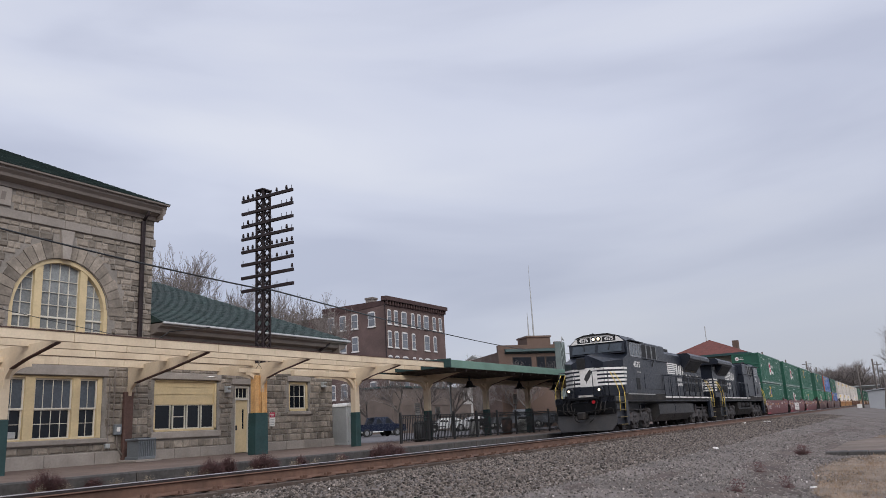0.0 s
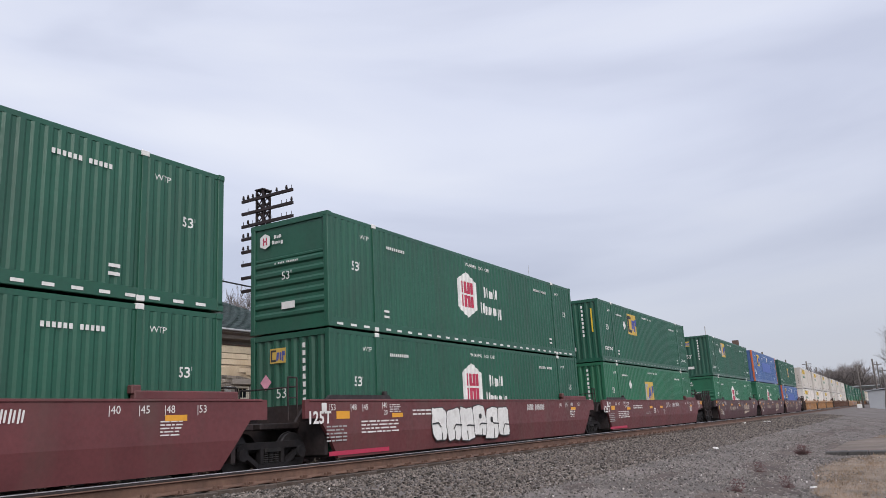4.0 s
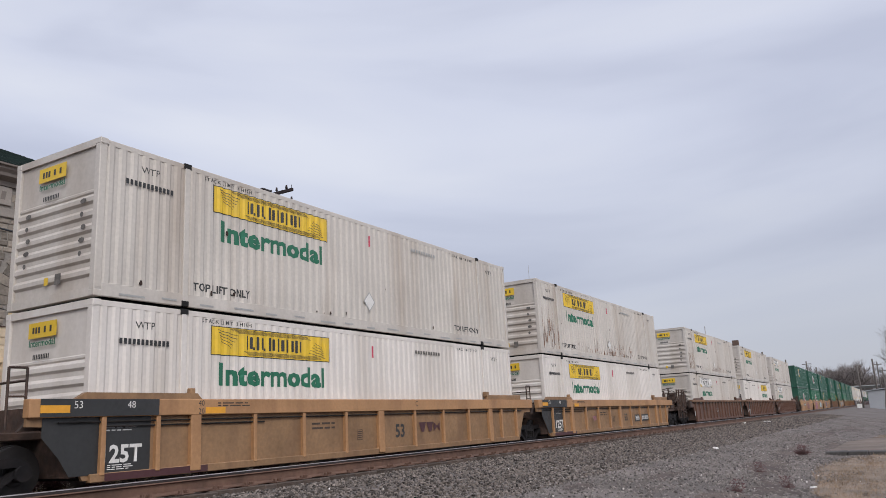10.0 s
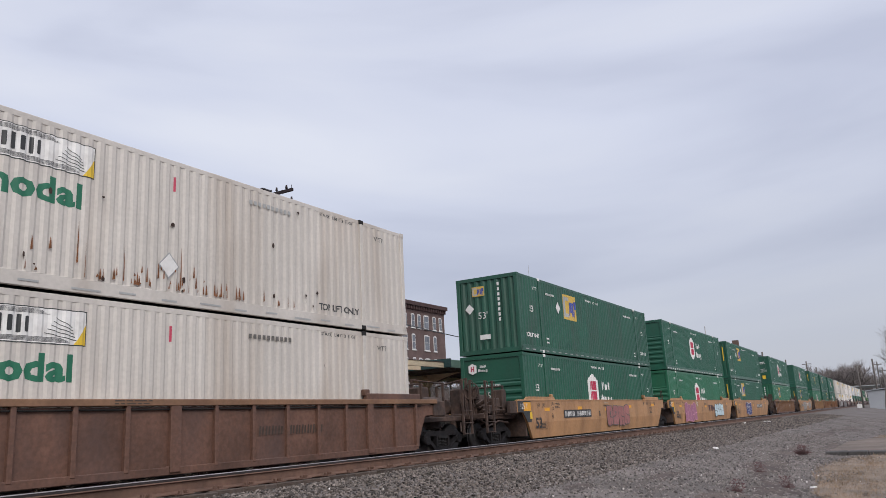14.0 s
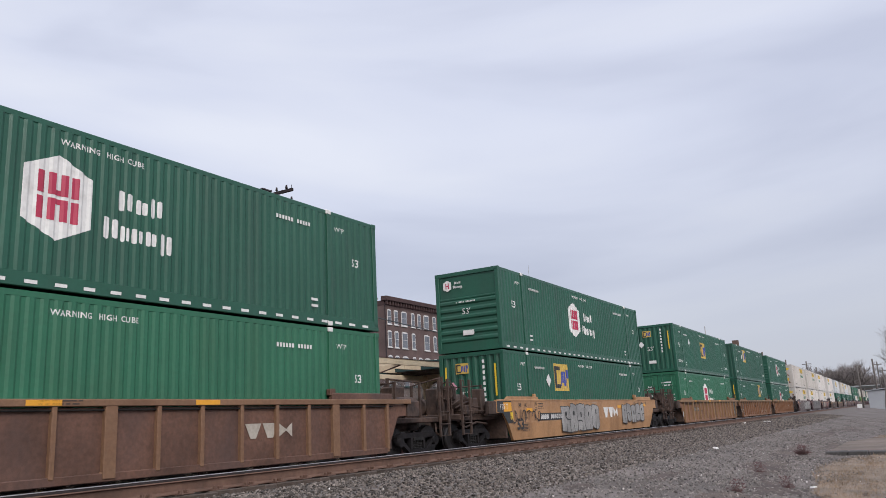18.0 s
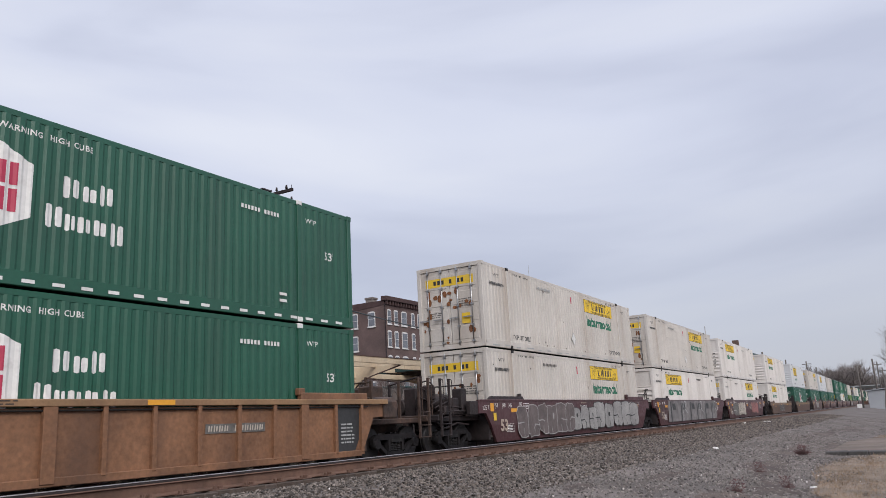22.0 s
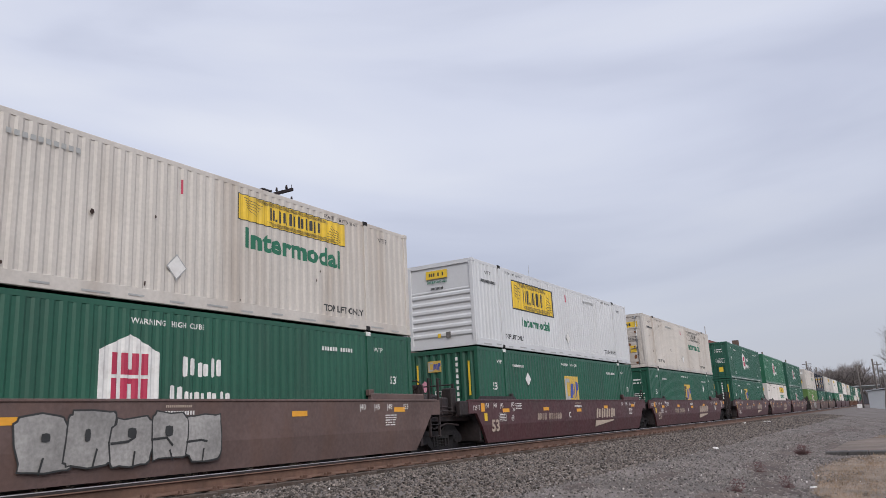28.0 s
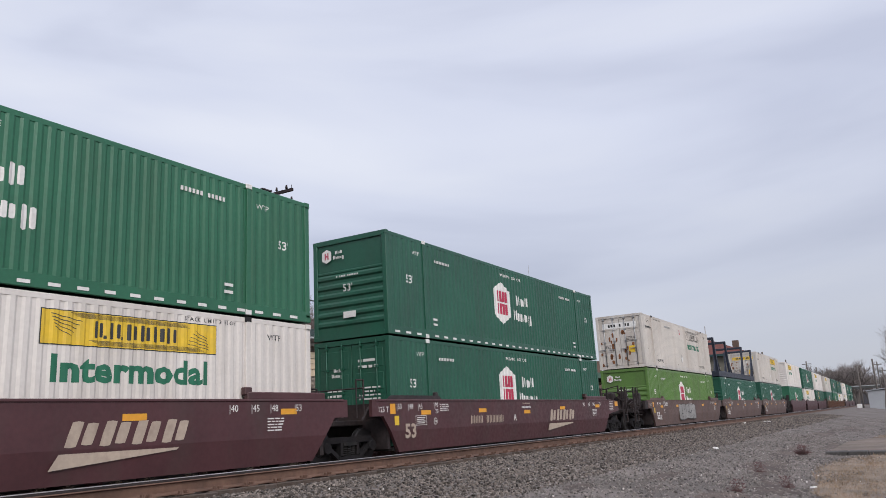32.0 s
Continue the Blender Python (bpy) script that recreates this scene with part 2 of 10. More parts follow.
M_BLACK = mat("black_loco_paint", (0.0115, 0.0145, 0.0225), 0.36, var=0.3, scale=0.7, bump=0.06, dirt=(0.022, 0.02, 0.019), amount=0.4, streak=3)
M_UNDER = mat("grimy_running_gear", (0.018, 0.017, 0.017), 0.7, var=0.3, scale=2.5, bump=0.3, dirt=(0.06, 0.048, 0.04), amount=0.45)
M_TRUCK = mat("dusty_truck_steel", (0.013, 0.0115, 0.0125), 0.75, var=0.35, scale=3, bump=0.3, dirt=(0.036, 0.025, 0.02), amount=0.4)
M_PILOT = mat("soot_black_pilot", (0.0045, 0.005, 0.0065), 0.6, var=0.4, scale=2, bump=0.2, dirt=(0.018, 0.016, 0.016), amount=0.3)
M_TANK = mat("grimy_tank_paint", (0.026, 0.025, 0.026), 0.55, var=0.25, scale=1, bump=0.1, dirt=(0.06, 0.05, 0.042), amount=0.4, streak=3)
P_STENCIL = mat("worn_dark_stencil", (0.06, 0.042, 0.033), 0.8, var=0.3, bump=0)
M_LOCOTRUCK = mat("dusty_grey_truck", (0.042, 0.038, 0.040), 0.75, var=0.4, scale=2, bump=0.3, dirt=(0.10, 0.075, 0.062), amount=0.5)
M_TANCAR = mat("rubbed_tan_brown_paint", (0.205, 0.098, 0.050), 0.7, var=0.32, scale=0.9, bump=0.2, dirt=(0.085, 0.045, 0.03), amount=0.65, dscale=1.0, streak=4)
M_WHEEL = mat("wheel_steel", (0.015, 0.0125, 0.0125), 0.65, metal=0.2, var=0.2, scale=5, bump=0.1)
for _m, _v in ((M_PILOT, 0.15), (M_UNDER, 0.2), (M_TRUCK, 0.2), (M_BLACK, 0.36)):
    _m.node_tree.nodes["Principled BSDF"].inputs["Specular IOR Level"].default_value = _v  # oily soot hardly shines
M_RUSTGEAR = mat("rusty_brown_gear", (0.062, 0.036, 0.026), 0.75, var=0.45, scale=2.2, bump=0.3, dirt=(0.02, 0.015, 0.014), amount=0.8, dscale=2.5)
M_ENDGEAR = mat("dark_brown_gear", (0.019, 0.012, 0.012), 0.7, var=0.45, scale=2, bump=0.3, dirt=(0.05, 0.028, 0.024), amount=0.5)
M_DARK = mat("dark_void", (0.012, 0.012, 0.013), 0.8, var=0.2)
P_WHITE = mat("white_marking", (0.72, 0.70, 0.67), 0.55, var=0.08, dirt=(0.4, 0.36, 0.33), amount=0.4, dscale=5, bump=0)
P_BLACK = mat("black_marking", (0.03, 0.03, 0.03), 0.5, var=0.15, bump=0)
P_GREY = mat("faded_grey_marking", (0.36, 0.36, 0.35), 0.55, var=0.12, bump=0)
P_YELLOW = mat("yellow_marking", (0.72, 0.47, 0.03), 0.5, var=0.08, dirt=(0.4, 0.3, 0.1), amount=0.3, dscale=2, bump=0)
P_TILE = mat("dull_amber_tile", (0.56, 0.37, 0.075), 0.55, var=0.12, dirt=(0.34, 0.24, 0.1), amount=0.4, dscale=2, bump=0)
P_GOLD = mat("amber_marking", (0.72, 0.33, 0.03), 0.5, var=0.1, bump=0)
P_BLUE = mat("blue_marking", (0.05, 0.075, 0.30), 0.5, var=0.1, bump=0)
P_TEAL = mat("green_marking", (0.016, 0.14, 0.076), 0.5, var=0.1, bump=0)
P_RED = mat("red_marking", (0.42, 0.028, 0.07), 0.5, var=0.1, bump=0)
P_RUST = mat("rust_stain", (0.19, 0.075, 0.03), 0.9, var=0.4, scale=9, bump=0.2)
P_RUSTDARK = mat("dark_rust_scab", (0.045, 0.026, 0.02), 0.9, var=0.4, scale=9, bump=0.2)
P_SOOT = mat("soot_stain", (0.13, 0.12, 0.11), 0.9, var=0.3, scale=6, bump=0.1)
P_PINK = mat("pink_spray", (0.62, 0.28, 0.36), 0.6, var=0.15, bump=0)
P_ICE = mat("pale_blue_spray", (0.50, 0.62, 0.66), 0.6, var=0.15, bump=0)
P_SILVER = mat("grey_spray", (0.34, 0.32, 0.31), 0.6, var=0.3, scale=1.5, bump=0)
P_NAVY = mat("navy_spray", (0.03, 0.04, 0.16), 0.6, var=0.2, bump=0)
P_TAN = mat("tan_marking", (0.42, 0.335, 0.265), 0.6, var=0.12, dirt=(0.25, 0.18, 0.15), amount=0.4, dscale=4, bump=0)
P_LILAC = mat("lilac_spray", (0.34, 0.135, 0.21), 0.6, var=0.12, bump=0)
P_ROSE = mat("dull_rose_spray", (0.30, 0.12, 0.11), 0.6, var=0.2, bump=0)
P_BONE = mat("bone_spray", (0.42, 0.37, 0.31), 0.6, var=0.2, bump=0)
P_DIM = mat("thin_grey_spray", (0.12, 0.095, 0.09), 0.6, var=0.3, scale=2, bump=0)
P_SLAB = mat("roller_grey_paint", (0.17, 0.155, 0.15), 0.6, var=0.3, scale=1.2, fine=5, bump=0.05)
P_CHROMESPRAY = mat("silver_spray", (0.30, 0.285, 0.27), 0.45, metal=0.15, var=0.3, scale=1.2, bump=0)
M_LIP = mat("dark_brown_lip", (0.03, 0.02, 0.021), 0.6, var=0.25, scale=2, bump=0.1)
M_TANEDGE = mat("faded_tan_band", (0.20, 0.125, 0.072), 0.65, var=0.25, scale=0.8, bump=0.1, dirt=(0.10, 0.06, 0.04), amount=0.5, streak=4)
M_TAIL2 = mat("red_lens", (0.40, 0.012, 0.02), 0.2, var=0.05, bump=0)
M_CHROME = mat("bare_steel", (0.4, 0.4, 0.4), 0.35, metal=0.9, var=0.1)
M_STEPEDGE = mat("worn_yellow_step_edge", (0.16, 0.12, 0.05), 0.7, var=0.4, scale=6, dirt=(0.04, 0.035, 0.03), amount=0.8, dscale=5)
M_SAFETY = mat("yellow_handrail_paint", (0.66, 0.48, 0.09), 0.5, var=0.12, bump=0.05)
# cab panes: base colour lifted to stand for reflected sky
G_CAB = glass("cab_glass", (0.04, 0.05, 0.06), 0.06)
G_DARK = glass("dark_window_glass", (0.010, 0.012, 0.016), 0.06, 0.22)

# ---------------- the ground and the track ----------------
def bend_line(x):
    u = (x - 62.0) / 14.0
    return 13.047 + 0.28 * (u if u > 30 else math.log1p(math.exp(u)))


M_GROUND = mat("gravel_ground", (0.125, 0.105, 0.095), 0.97, var=0.38, scale=0.5, fine=15.0, bump=1.0, bscale=40, dirt=(0.078, 0.063, 0.054), amount=0.8, dscale=0.55)
M_YARDCHIP = mat("grey_yard_stone", (0.185, 0.162, 0.148), 0.95, var=0.15, scale=5, island=0.7, bump=0.3, bscale=40)
M_STONE_CHIP = mat("crushed_stone", (0.128, 0.106, 0.092), 0.95, var=0.15, scale=5, island=0.8, bump=0.3, bscale=40)
M_RAIL = mat("rusty_rail", (0.122, 0.066, 0.045), 0.8, var=0.25, scale=3, bump=0.3, bscale=60, dirt=(0.08, 0.045, 0.033), amount=0.5)
# dark tone that stands for the shade on the rails' inner sides
M_GAUGE = mat("shaded_gauge_side", (0.020, 0.013, 0.012), 0.7, var=0.3, scale=3, bump=0.2, bscale=60)
M_RAILTOP = mat("worn_railhead", (0.36, 0.33, 0.32), 0.45, metal=0.9, var=0.12, scale=2, bump=0.05)
M_TIE = mat("old_timber_tie", (0.085, 0.062, 0.05), 0.9, var=0.3, scale=2, fine=18, bump=0.6, rand=0.3, stretch=(3, 0.6, 3))
M_PAVE = mat("platform_paving", (0.135, 0.094, 0.074), 0.9, var=0.2, scale=0.6, fine=6, bump=0.3, dirt=(0.09, 0.066, 0.056), amount=0.6, dscale=0.8)
M_ASPHALT = mat("asphalt", (0.105, 0.10, 0.105), 0.9, var=0.2, scale=0.5, bump=0.4)
M_KERB = mat("platform_kerb", (0.060, 0.055, 0.052), 0.9, var=0.35, scale=1.5, bump=0.4, dirt=(0.075, 0.06, 0.05), amount=0.5)
M_DRYGRASS = mat("dry_grass", (0.27, 0.19, 0.125), 0.95, var=0.3, scale=2, island=0.35, bump=0)
M_TWIG = mat("dry_red_twigs", (0.078, 0.036, 0.034), 0.95, var=0.3, scale=3, island=0.3, bump=0)
M_WEED = mat("dry_weeds", (0.20, 0.16, 0.11), 0.95, var=0.3, scale=3, island=0.3, bump=0)
M_DEADGRASS = mat("trodden_grass", (0.20, 0.152, 0.112), 0.95, var=0.35, scale=1.3, fine=16, bump=0.8, dirt=(0.11, 0.09, 0.08), amount=0.9, dscale=1.1)


SIDING = 4.095  # the nearer, empty track lies this far from the main track's line
CANT = math.degrees(math.atan(0.10 / 1.505))  # and leans away from the yard


def siding_bed(o):
    """Height of the siding's tie tops at a distance o from the main track's line."""
    return 0.075 + (o - SIDING) * math.tan(radians(CANT))


def ground_z(x, y):
    """Height of the ground: the yard climbs to the siding's ballast bed, the main track lies lower behind it."""
    o = bend_line(x) - y
    if o < 0:
        k = min(1.0, max(0.0, (-o - 1.35) / 0.7))
        return -0.222 - 0.043 * k
    wave = 0.02 * math.sin(x * 0.31 + y * 0.7) + 0.015 * math.sin(x * 0.9 - y * 1.3)
    line = [(0.0, -0.222), (1.8, -0.222), (2.5, -0.09), (SIDING - 1.4, siding_bed(SIDING - 1.4) - 0.085), (SIDING + 0.5, siding_bed(SIDING + 0.5) - 0.14), (SIDING + 1.0, siding_bed(SIDING + 1.0) - 0.14),
            (SIDING + 1.3, siding_bed(SIDING + 1.3) - 0.075),
            (6.3, 0.06), (8.6, -0.22), (11.1, -0.60), (12.0, -0.62), (9000.0, -0.62)]
    for (o0, z0), (o1, z1) in zip(line, line[1:]):
        if o <= o1:
            return z0 + (z1 - z0) * (o - o0) / (o1 - o0) + wave * min(1.0, max(0.0, (o - 6.0) / 3.0))
    return -0.62


g = Geo()
xs = [-400, -150, -60, -30, -20, -14] + [-10 + 0.8 * i for i in range(90)] + [64, 70, 78, 90, 105, 125, 150, 190, 250, 350, 550, 900, 1600]
offs = [2500, 900, 300, 120, 60, 30, 22, 18, 16, 14.5] + [13.2 - 0.3 * i for i in range(50)] + [-2.2, -2.9, -4, -6, -40, -300, -2500]
n = len(offs)
for x in xs:
    c = bend_line(x)
    for o in offs:
        g.v.append((x, c - o, ground_z(x, c - o) if abs(o) < 30 else (-0.62 if o > 0 else -0.27)))
for i in range(len(xs) - 1):
    for j in range(n - 1):
        a = i * n + j
        g.f.append((a, a + 1, a + n + 1, a + n))
        g.s.append(True)
solid("ground", g, M_GROUND, "grey gravel yard with patches of trodden earth", "ground", "structure")

# patches of dry grass towards the yard's edge
rnd = random.Random(5)
for cx, cy, rx, ry in ((17.6, 0.62, 3.9, 0.85), (19.8, 1.5, 3.4, 0.5), (15.4, 1.2, 1.6, 0.42), (22.5, 0.7, 2.4, 0.55), (13.4, 1.1, 1.2, 0.4), (33, 1.25, 5.0, 0.4), (29, 0.7, 2.0, 0.25), (15.6, 1.55, 1.2, 0.22)):
    pg = Geo()
    ring = []
    for i in range(30):
        t = 2 * math.pi * i / 30
        k = rnd.uniform(0.6, 1.2)
        x, y = cx + rx * k * math.cos(t), cy + ry * k * math.sin(t)
        ring.append((x, y, ground_z(x, y) + 0.012))
    for i in range(30):
        pg.face([(cx, cy, ground_z(cx, cy) + 0.03), ring[i], ring[(i + 1) % 30]])
    solid("grass_patch", pg, M_DEADGRASS, "patch of trodden dry grass and earth on the gravel", "grass", "stuff")
    bl = Geo()
    for _ in range(int(1100 * rx * ry)):
        t, k = rnd.uniform(0, 6.283), 1.15 * math.sqrt(rnd.random())
        x, y = cx + rx * k * math.cos(t), cy + ry * k * math.sin(t)
        z = ground_z(x, y)
        h, a = rnd.uniform(0.03, 0.10), rnd.uniform(0, 6.28)
        lx, ly = rnd.uniform(-0.05, 0.05), rnd.uniform(-0.05, 0.05)
        bl.face([(x - 0.004 * math.cos(a), y - 0.004 * math.sin(a), z), (x + 0.004 * math.cos(a), y + 0.004 * math.sin(a), z), (x + lx, y + ly, z + h)])
    ob = new("dry_grass", bl.mesh("dry_grass", M_DRYGRASS, False))
    tagged(ob, "short dry straw-coloured grass on the yard", "grass", kind="stuff")

# patches of bare dark soil between the stones
M_SOIL = mat("bare_brown_soil", (0.085, 0.062, 0.052), 0.97, var=0.35, scale=1.2, fine=14, bump=0.9, bscale=40, dirt=(0.05, 0.038, 0.033), amount=0.7, dscale=1.5)
for cx, cy, rx, ry in ((12.6, 2.7, 1.5, 0.5), (15.2, 2.3, 1.6, 0.4), (18.5, 2.9, 2.2, 0.45), (10.6, 3.4, 0.8, 0.3), (23.5, 3.2, 2.6, 0.4), (14.2, 4.0, 1.0, 0.22), (28.0, 2.4, 3.5, 0.4), (36.0, 3.4, 5.0, 0.5), (11.6, 4.6, 0.7, 0.2), (45, 2.9, 6.0, 0.5), (32, 5.2, 3.5, 0.35)):
    pg = Geo()
    ring = []
    for i in range(36):
        t = 2 * math.pi * i / 36
        k = rnd.uniform(0.45, 1.25)
        x, y = cx + rx * k * math.cos(t), cy + ry * k * math.sin(t)
        ring.append((x, y, ground_z(x, y) + 0.006))
    for i in range(36):
        pg.face([(cx, cy, ground_z(cx, cy) + 0.018), ring[i], ring[(i + 1) % 36]])
    solid("soil_patch", pg, M_SOIL, "patch of bare dark brown soil among the gravel", "soil", "stuff")

# crushed stone: thick on the bank, thinning over the yard
CHIP = [(0, 0, 1), (0.9, 0.1, 0.25), (0.15, 0.85, 0.3), (-0.8, 0.35, 0.2), (-0.35, -0.85, 0.3), (0.5, -0.7, 0.15), (0, 0, -0.6)]
CHIP_F = [(0, 1, 2), (0, 2, 3), (0, 3, 4), (0, 4, 5), (0, 5, 1), (6, 2, 1), (6, 3, 2), (6, 4, 3), (6, 5, 4), (6, 1, 5)]


def scatter(count, x0, x1, o0, o1, s0, s1, seed, fall):
    r = random.Random(seed)
    q = Geo()
    made = 0
    while made < count:
        x = x0 + (x1 - x0) * r.random() ** fall
        o = r.uniform(o0, o1)
        c = bend_line(x)
        y = c - o
        s = r.uniform(s0, s1)
        a = r.uniform(0, 6.28)
        z = ground_z(x, y) + s * r.uniform(-0.1, 0.5)
        k = (r.uniform(0.7, 1.3), r.uniform(0.7, 1.3), r.uniform(0.5, 0.95))
        nn = len(q.v)
        tip = Euler((r.uniform(-1.2, 1.2), r.uniform(-1.2, 1.2), a)).to_matrix()
        for u, v, w in CHIP:
            p = tip @ Vector((u * s * k[0], v * s * k[1], w * s * k[2]))
            q.v.append((x + p.x, y + p.y, z + p.z))
        q.f += [tuple(nn + i for i in f) for f in CHIP_F]
        made += 1
    q.s = [False] * len(q.f)
    return q


M_PALECHIP = mat("pale_stone_chips", (0.52, 0.48, 0.45), 0.9, var=0.15, scale=5, island=0.3, bump=0.2, bscale=40)
for nm, args in (("pale", (420, 4, 45, 5.6, 12.8, 0.012, 0.028, 19, 1.2)), ("shoulder", (34000, 2.5, 36, 5.35, 8.2, 0.014, 0.035, 1, 1.35)), ("cribs", (5000, 2.5, 30, 2.7, 5.4, 0.02, 0.040, 2, 1.3)),
                 ("yard", (38000, 4, 34, 7.6, 13.0, 0.008, 0.022, 3, 1.25)), ("pebbles", (6000, 4, 34, 7.6, 12.6, 0.018, 0.034, 9, 1.2)), ("main", (6000, 3, 34, -2.4, 2.4, 0.02, 0.042, 4, 1.2)),
                 ("distance", (8000, 32, 75, 5.5, 8.2, 0.025, 0.05, 6, 1.0)), ("far_yard", (6000, 30, 75, 7.6, 12.5, 0.015, 0.035, 7, 1.0))):
    ob = new("ballast_stones", scatter(*args).mesh("ballast_stones", M_PALECHIP if nm == "pale" else M_YARDCHIP if "yard" in nm or nm == "pebbles" else M_STONE_CHIP, False))
    tagged(ob, "grey crushed-stone ballast lying on the track bed", "ballast", kind="stuff")

# rails and ties of both tracks
RAIL = [(-0.075, -0.202), (0.075, -0.202), (0.075, -0.190), (0.014, -0.165), (0.011, -0.068), (0.030, -0.060), (0.043, -0.053), (0.036, -0.040), (0.036, -0.008), (-0.036, -0.008), (-0.036, -0.040), (-0.043, -0.053), (-0.030, -0.060),
        (-0.011, -0.068), (-0.014, -0.165), (-0.075, -0.190)]
CROWN = [(-0.0365, -0.010), (-0.034, -0.005), (-0.024, -0.0015), (0.0, 0.0), (0.024, -0.0015), (0.034, -0.005), (0.0365, -0.010)]
rail_x = [-60 + 3 * i for i in range(40)] + [60 + 6 * i for i in range(30)] + [260 + 40 * i for i in range(30)]


def lay_rail(track, o, z, gauge):
    """One rail o metres to the yard's side of the main line; gauge is the way (+1 or -1 in y) to its track's middle."""
    g, gt = Geo(), Geo()
    k = len(RAIL)
    for x in rail_x:
        c = bend_line(x) - o
        g.v += [(x, c + u, z + w) for u, w in RAIL]
        gt.v += [(x, c + u, z + w) for u, w in CROWN]
    for i in range(len(rail_x) - 1):
        for j in range(k):
            a, b = i * k + j, i * k + (j + 1) % k
            g.f.append((a, b, b + k, a + k))
            g.s.append(False)
        for j in range(6):
            a = i * 7 + j
            gt.f.append((a, a + 1, a + 8, a + 7))
            gt.s.append(True)
    rail = part("rail", g, M_RAIL, track)
    rail.data.materials.append(M_GAUGE)
    for fc in rail.data.polygons:
        if (fc.normal.y * gauge > 0.25 and fc.center.z > z - 0.17) or (z - 0.042 < fc.center.z < z - 0.006 and abs(fc.normal.y) > 0.8):
            fc.material_index = 1  # shade painted dark on the inner side and the head's flanks
    part("railhead", gt, M_RAILTOP, rail, "bright worn running surface")


main_track = thing("railway_track", "main railway track with rusty rails on timber ties", "railway track", kind="structure")
siding = thing("railway_track", "empty nearer railway track with rusty rails on sunken timber ties", "railway track", kind="structure")
for sd in (-1, 1):
    lay_rail(main_track, sd * 0.752, 0.0, sd)
    lay_rail(siding, SIDING + sd * 0.752, siding_bed(SIDING + sd * 0.752) + 0.22, sd)
tie = Geo().box(-0.115, 0.115, -1.3, 1.3, -0.2, 0.0, 0.012).mesh("tie", M_TIE)
plate = Geo().box(-0.1, 0.1, -0.2, 0.2, 0.0, 0.02, 0.004)
for u, v in ((-0.05, -0.115), (0.035, 0.115), (0.03, -0.155), (-0.06, 0.155), (0.045, -0.1)):
    plate.box(u - 0.016, u + 0.016, v - 0.022, v + 0.022, 0.018, 0.062, 0.005)
plate = plate.mesh("tie_plate", M_RAIL)
r = random.Random(8)
x = -3.0
while x < 16:
    part("tie", tie, None, main_track, m=pose(x, bend_line(x) + r.uniform(-0.05, 0.05), -0.212 + r.uniform(-0.012, 0.0), 0, 0, r.uniform(-1, 1)))
    x += 0.57
x = -1.0
while x < 58:
    part("tie", tie, None, siding, m=pose(x, bend_line(x) - SIDING + r.uniform(-0.05, 0.05), 0.075 + r.uniform(-0.012, 0.0), -CANT, 0, r.uniform(-1.5, 1.5)))
    if 1 < x < 34:
        o_ = SIDING + 0.752
        part("tie_plate", plate, None, siding, m=pose(x, bend_line(x) - o_, siding_bed(o_), -CANT, 0, r.uniform(-1, 1)))
    x += 0.57

# ---------------- the platform and the station ----------------
WALL = 24.0
PZ = 0.15
M_ASHLAR = mat("rough_grey_stone", (0.235, 0.20, 0.165), 0.92, var=0.28, scale=2.2, fine=12, bump=0.9, bscale=12, rand=0.42, dirt=(0.17, 0.15, 0.13), amount=0.5, dscale=1.2)
M_ASHLAR2 = mat("rough_grey_stone_field", (0.235, 0.20, 0.165), 0.92, var=0.28, scale=2.2, fine=12, bump=0.9, bscale=12, island=0.42, dirt=(0.17, 0.15, 0.13), amount=0.5, dscale=1.2)
M_MORTAR = mat("grey_mortar", (0.25, 0.225, 0.20), 0.95, var=0.2, scale=2, bump=0.5)
M_DRESSED = mat("dressed_limestone", (0.30, 0.265, 0.235), 0.85, var=0.14, scale=1.5, bump=0.3, rand=0.12, dirt=(0.22, 0.19, 0.17), amount=0.4)
M_SHINGLE = mat("green_slate_roof", (0.017, 0.034, 0.030), 0.8, var=0.3, scale=1.5, fine=12, bump=0.5, bscale=18, dirt=(0.06, 0.075, 0.07), amount=0.5)
M_SLATE = mat("green_slate_tiles", (0.018, 0.036, 0.032), 0.75, var=0.2, scale=1.2, fine=12, bump=0.3, bscale=18, island=0.35, dirt=(0.05, 0.068, 0.062), amount=0.4)
M_SOFFIT = mat("taupe_cornice_paint", (0.19, 0.16, 0.14), 0.65, var=0.12, scale=1, bump=0.1)
M_GUTTER = mat("pale_gutter", (0.55, 0.55, 0.55), 0.4, metal=0.2, var=0.1)
M_SASH = mat("cream_window_paint", (0.60, 0.475, 0.28), 0.55, var=0.1, scale=1.5, bump=0.08, dirt=(0.38, 0.3, 0.2), amount=0.3)
M_MUNTIN = mat("pale_glazing_bar", (0.62, 0.58, 0.50), 0.6, var=0.08)
M_BEAM = mat("cream_canopy_paint", (0.66, 0.54, 0.39), 0.6, var=0.1, scale=0.8, bump=0.12, dirt=(0.42, 0.30, 0.19), amount=0.45, dscale=1.3, streak=3)
M_BEAMTOP = mat("brown_rust_flashing", (0.095, 0.052, 0.042), 0.8, var=0.25, scale=3, bump=0.3)
M_POSTGREEN = mat("dark_green_post_paint", (0.018, 0.050, 0.050), 0.55, var=0.2, scale=2, bump=0.1)
M_ORANGEPOST = mat("rust_streaked_cream_paint", (0.62, 0.36, 0.15), 0.65, var=0.25, scale=1.5, bump=0.2, dirt=(0.30, 0.12, 0.045), amount=0.7, dscale=5, streak=12)
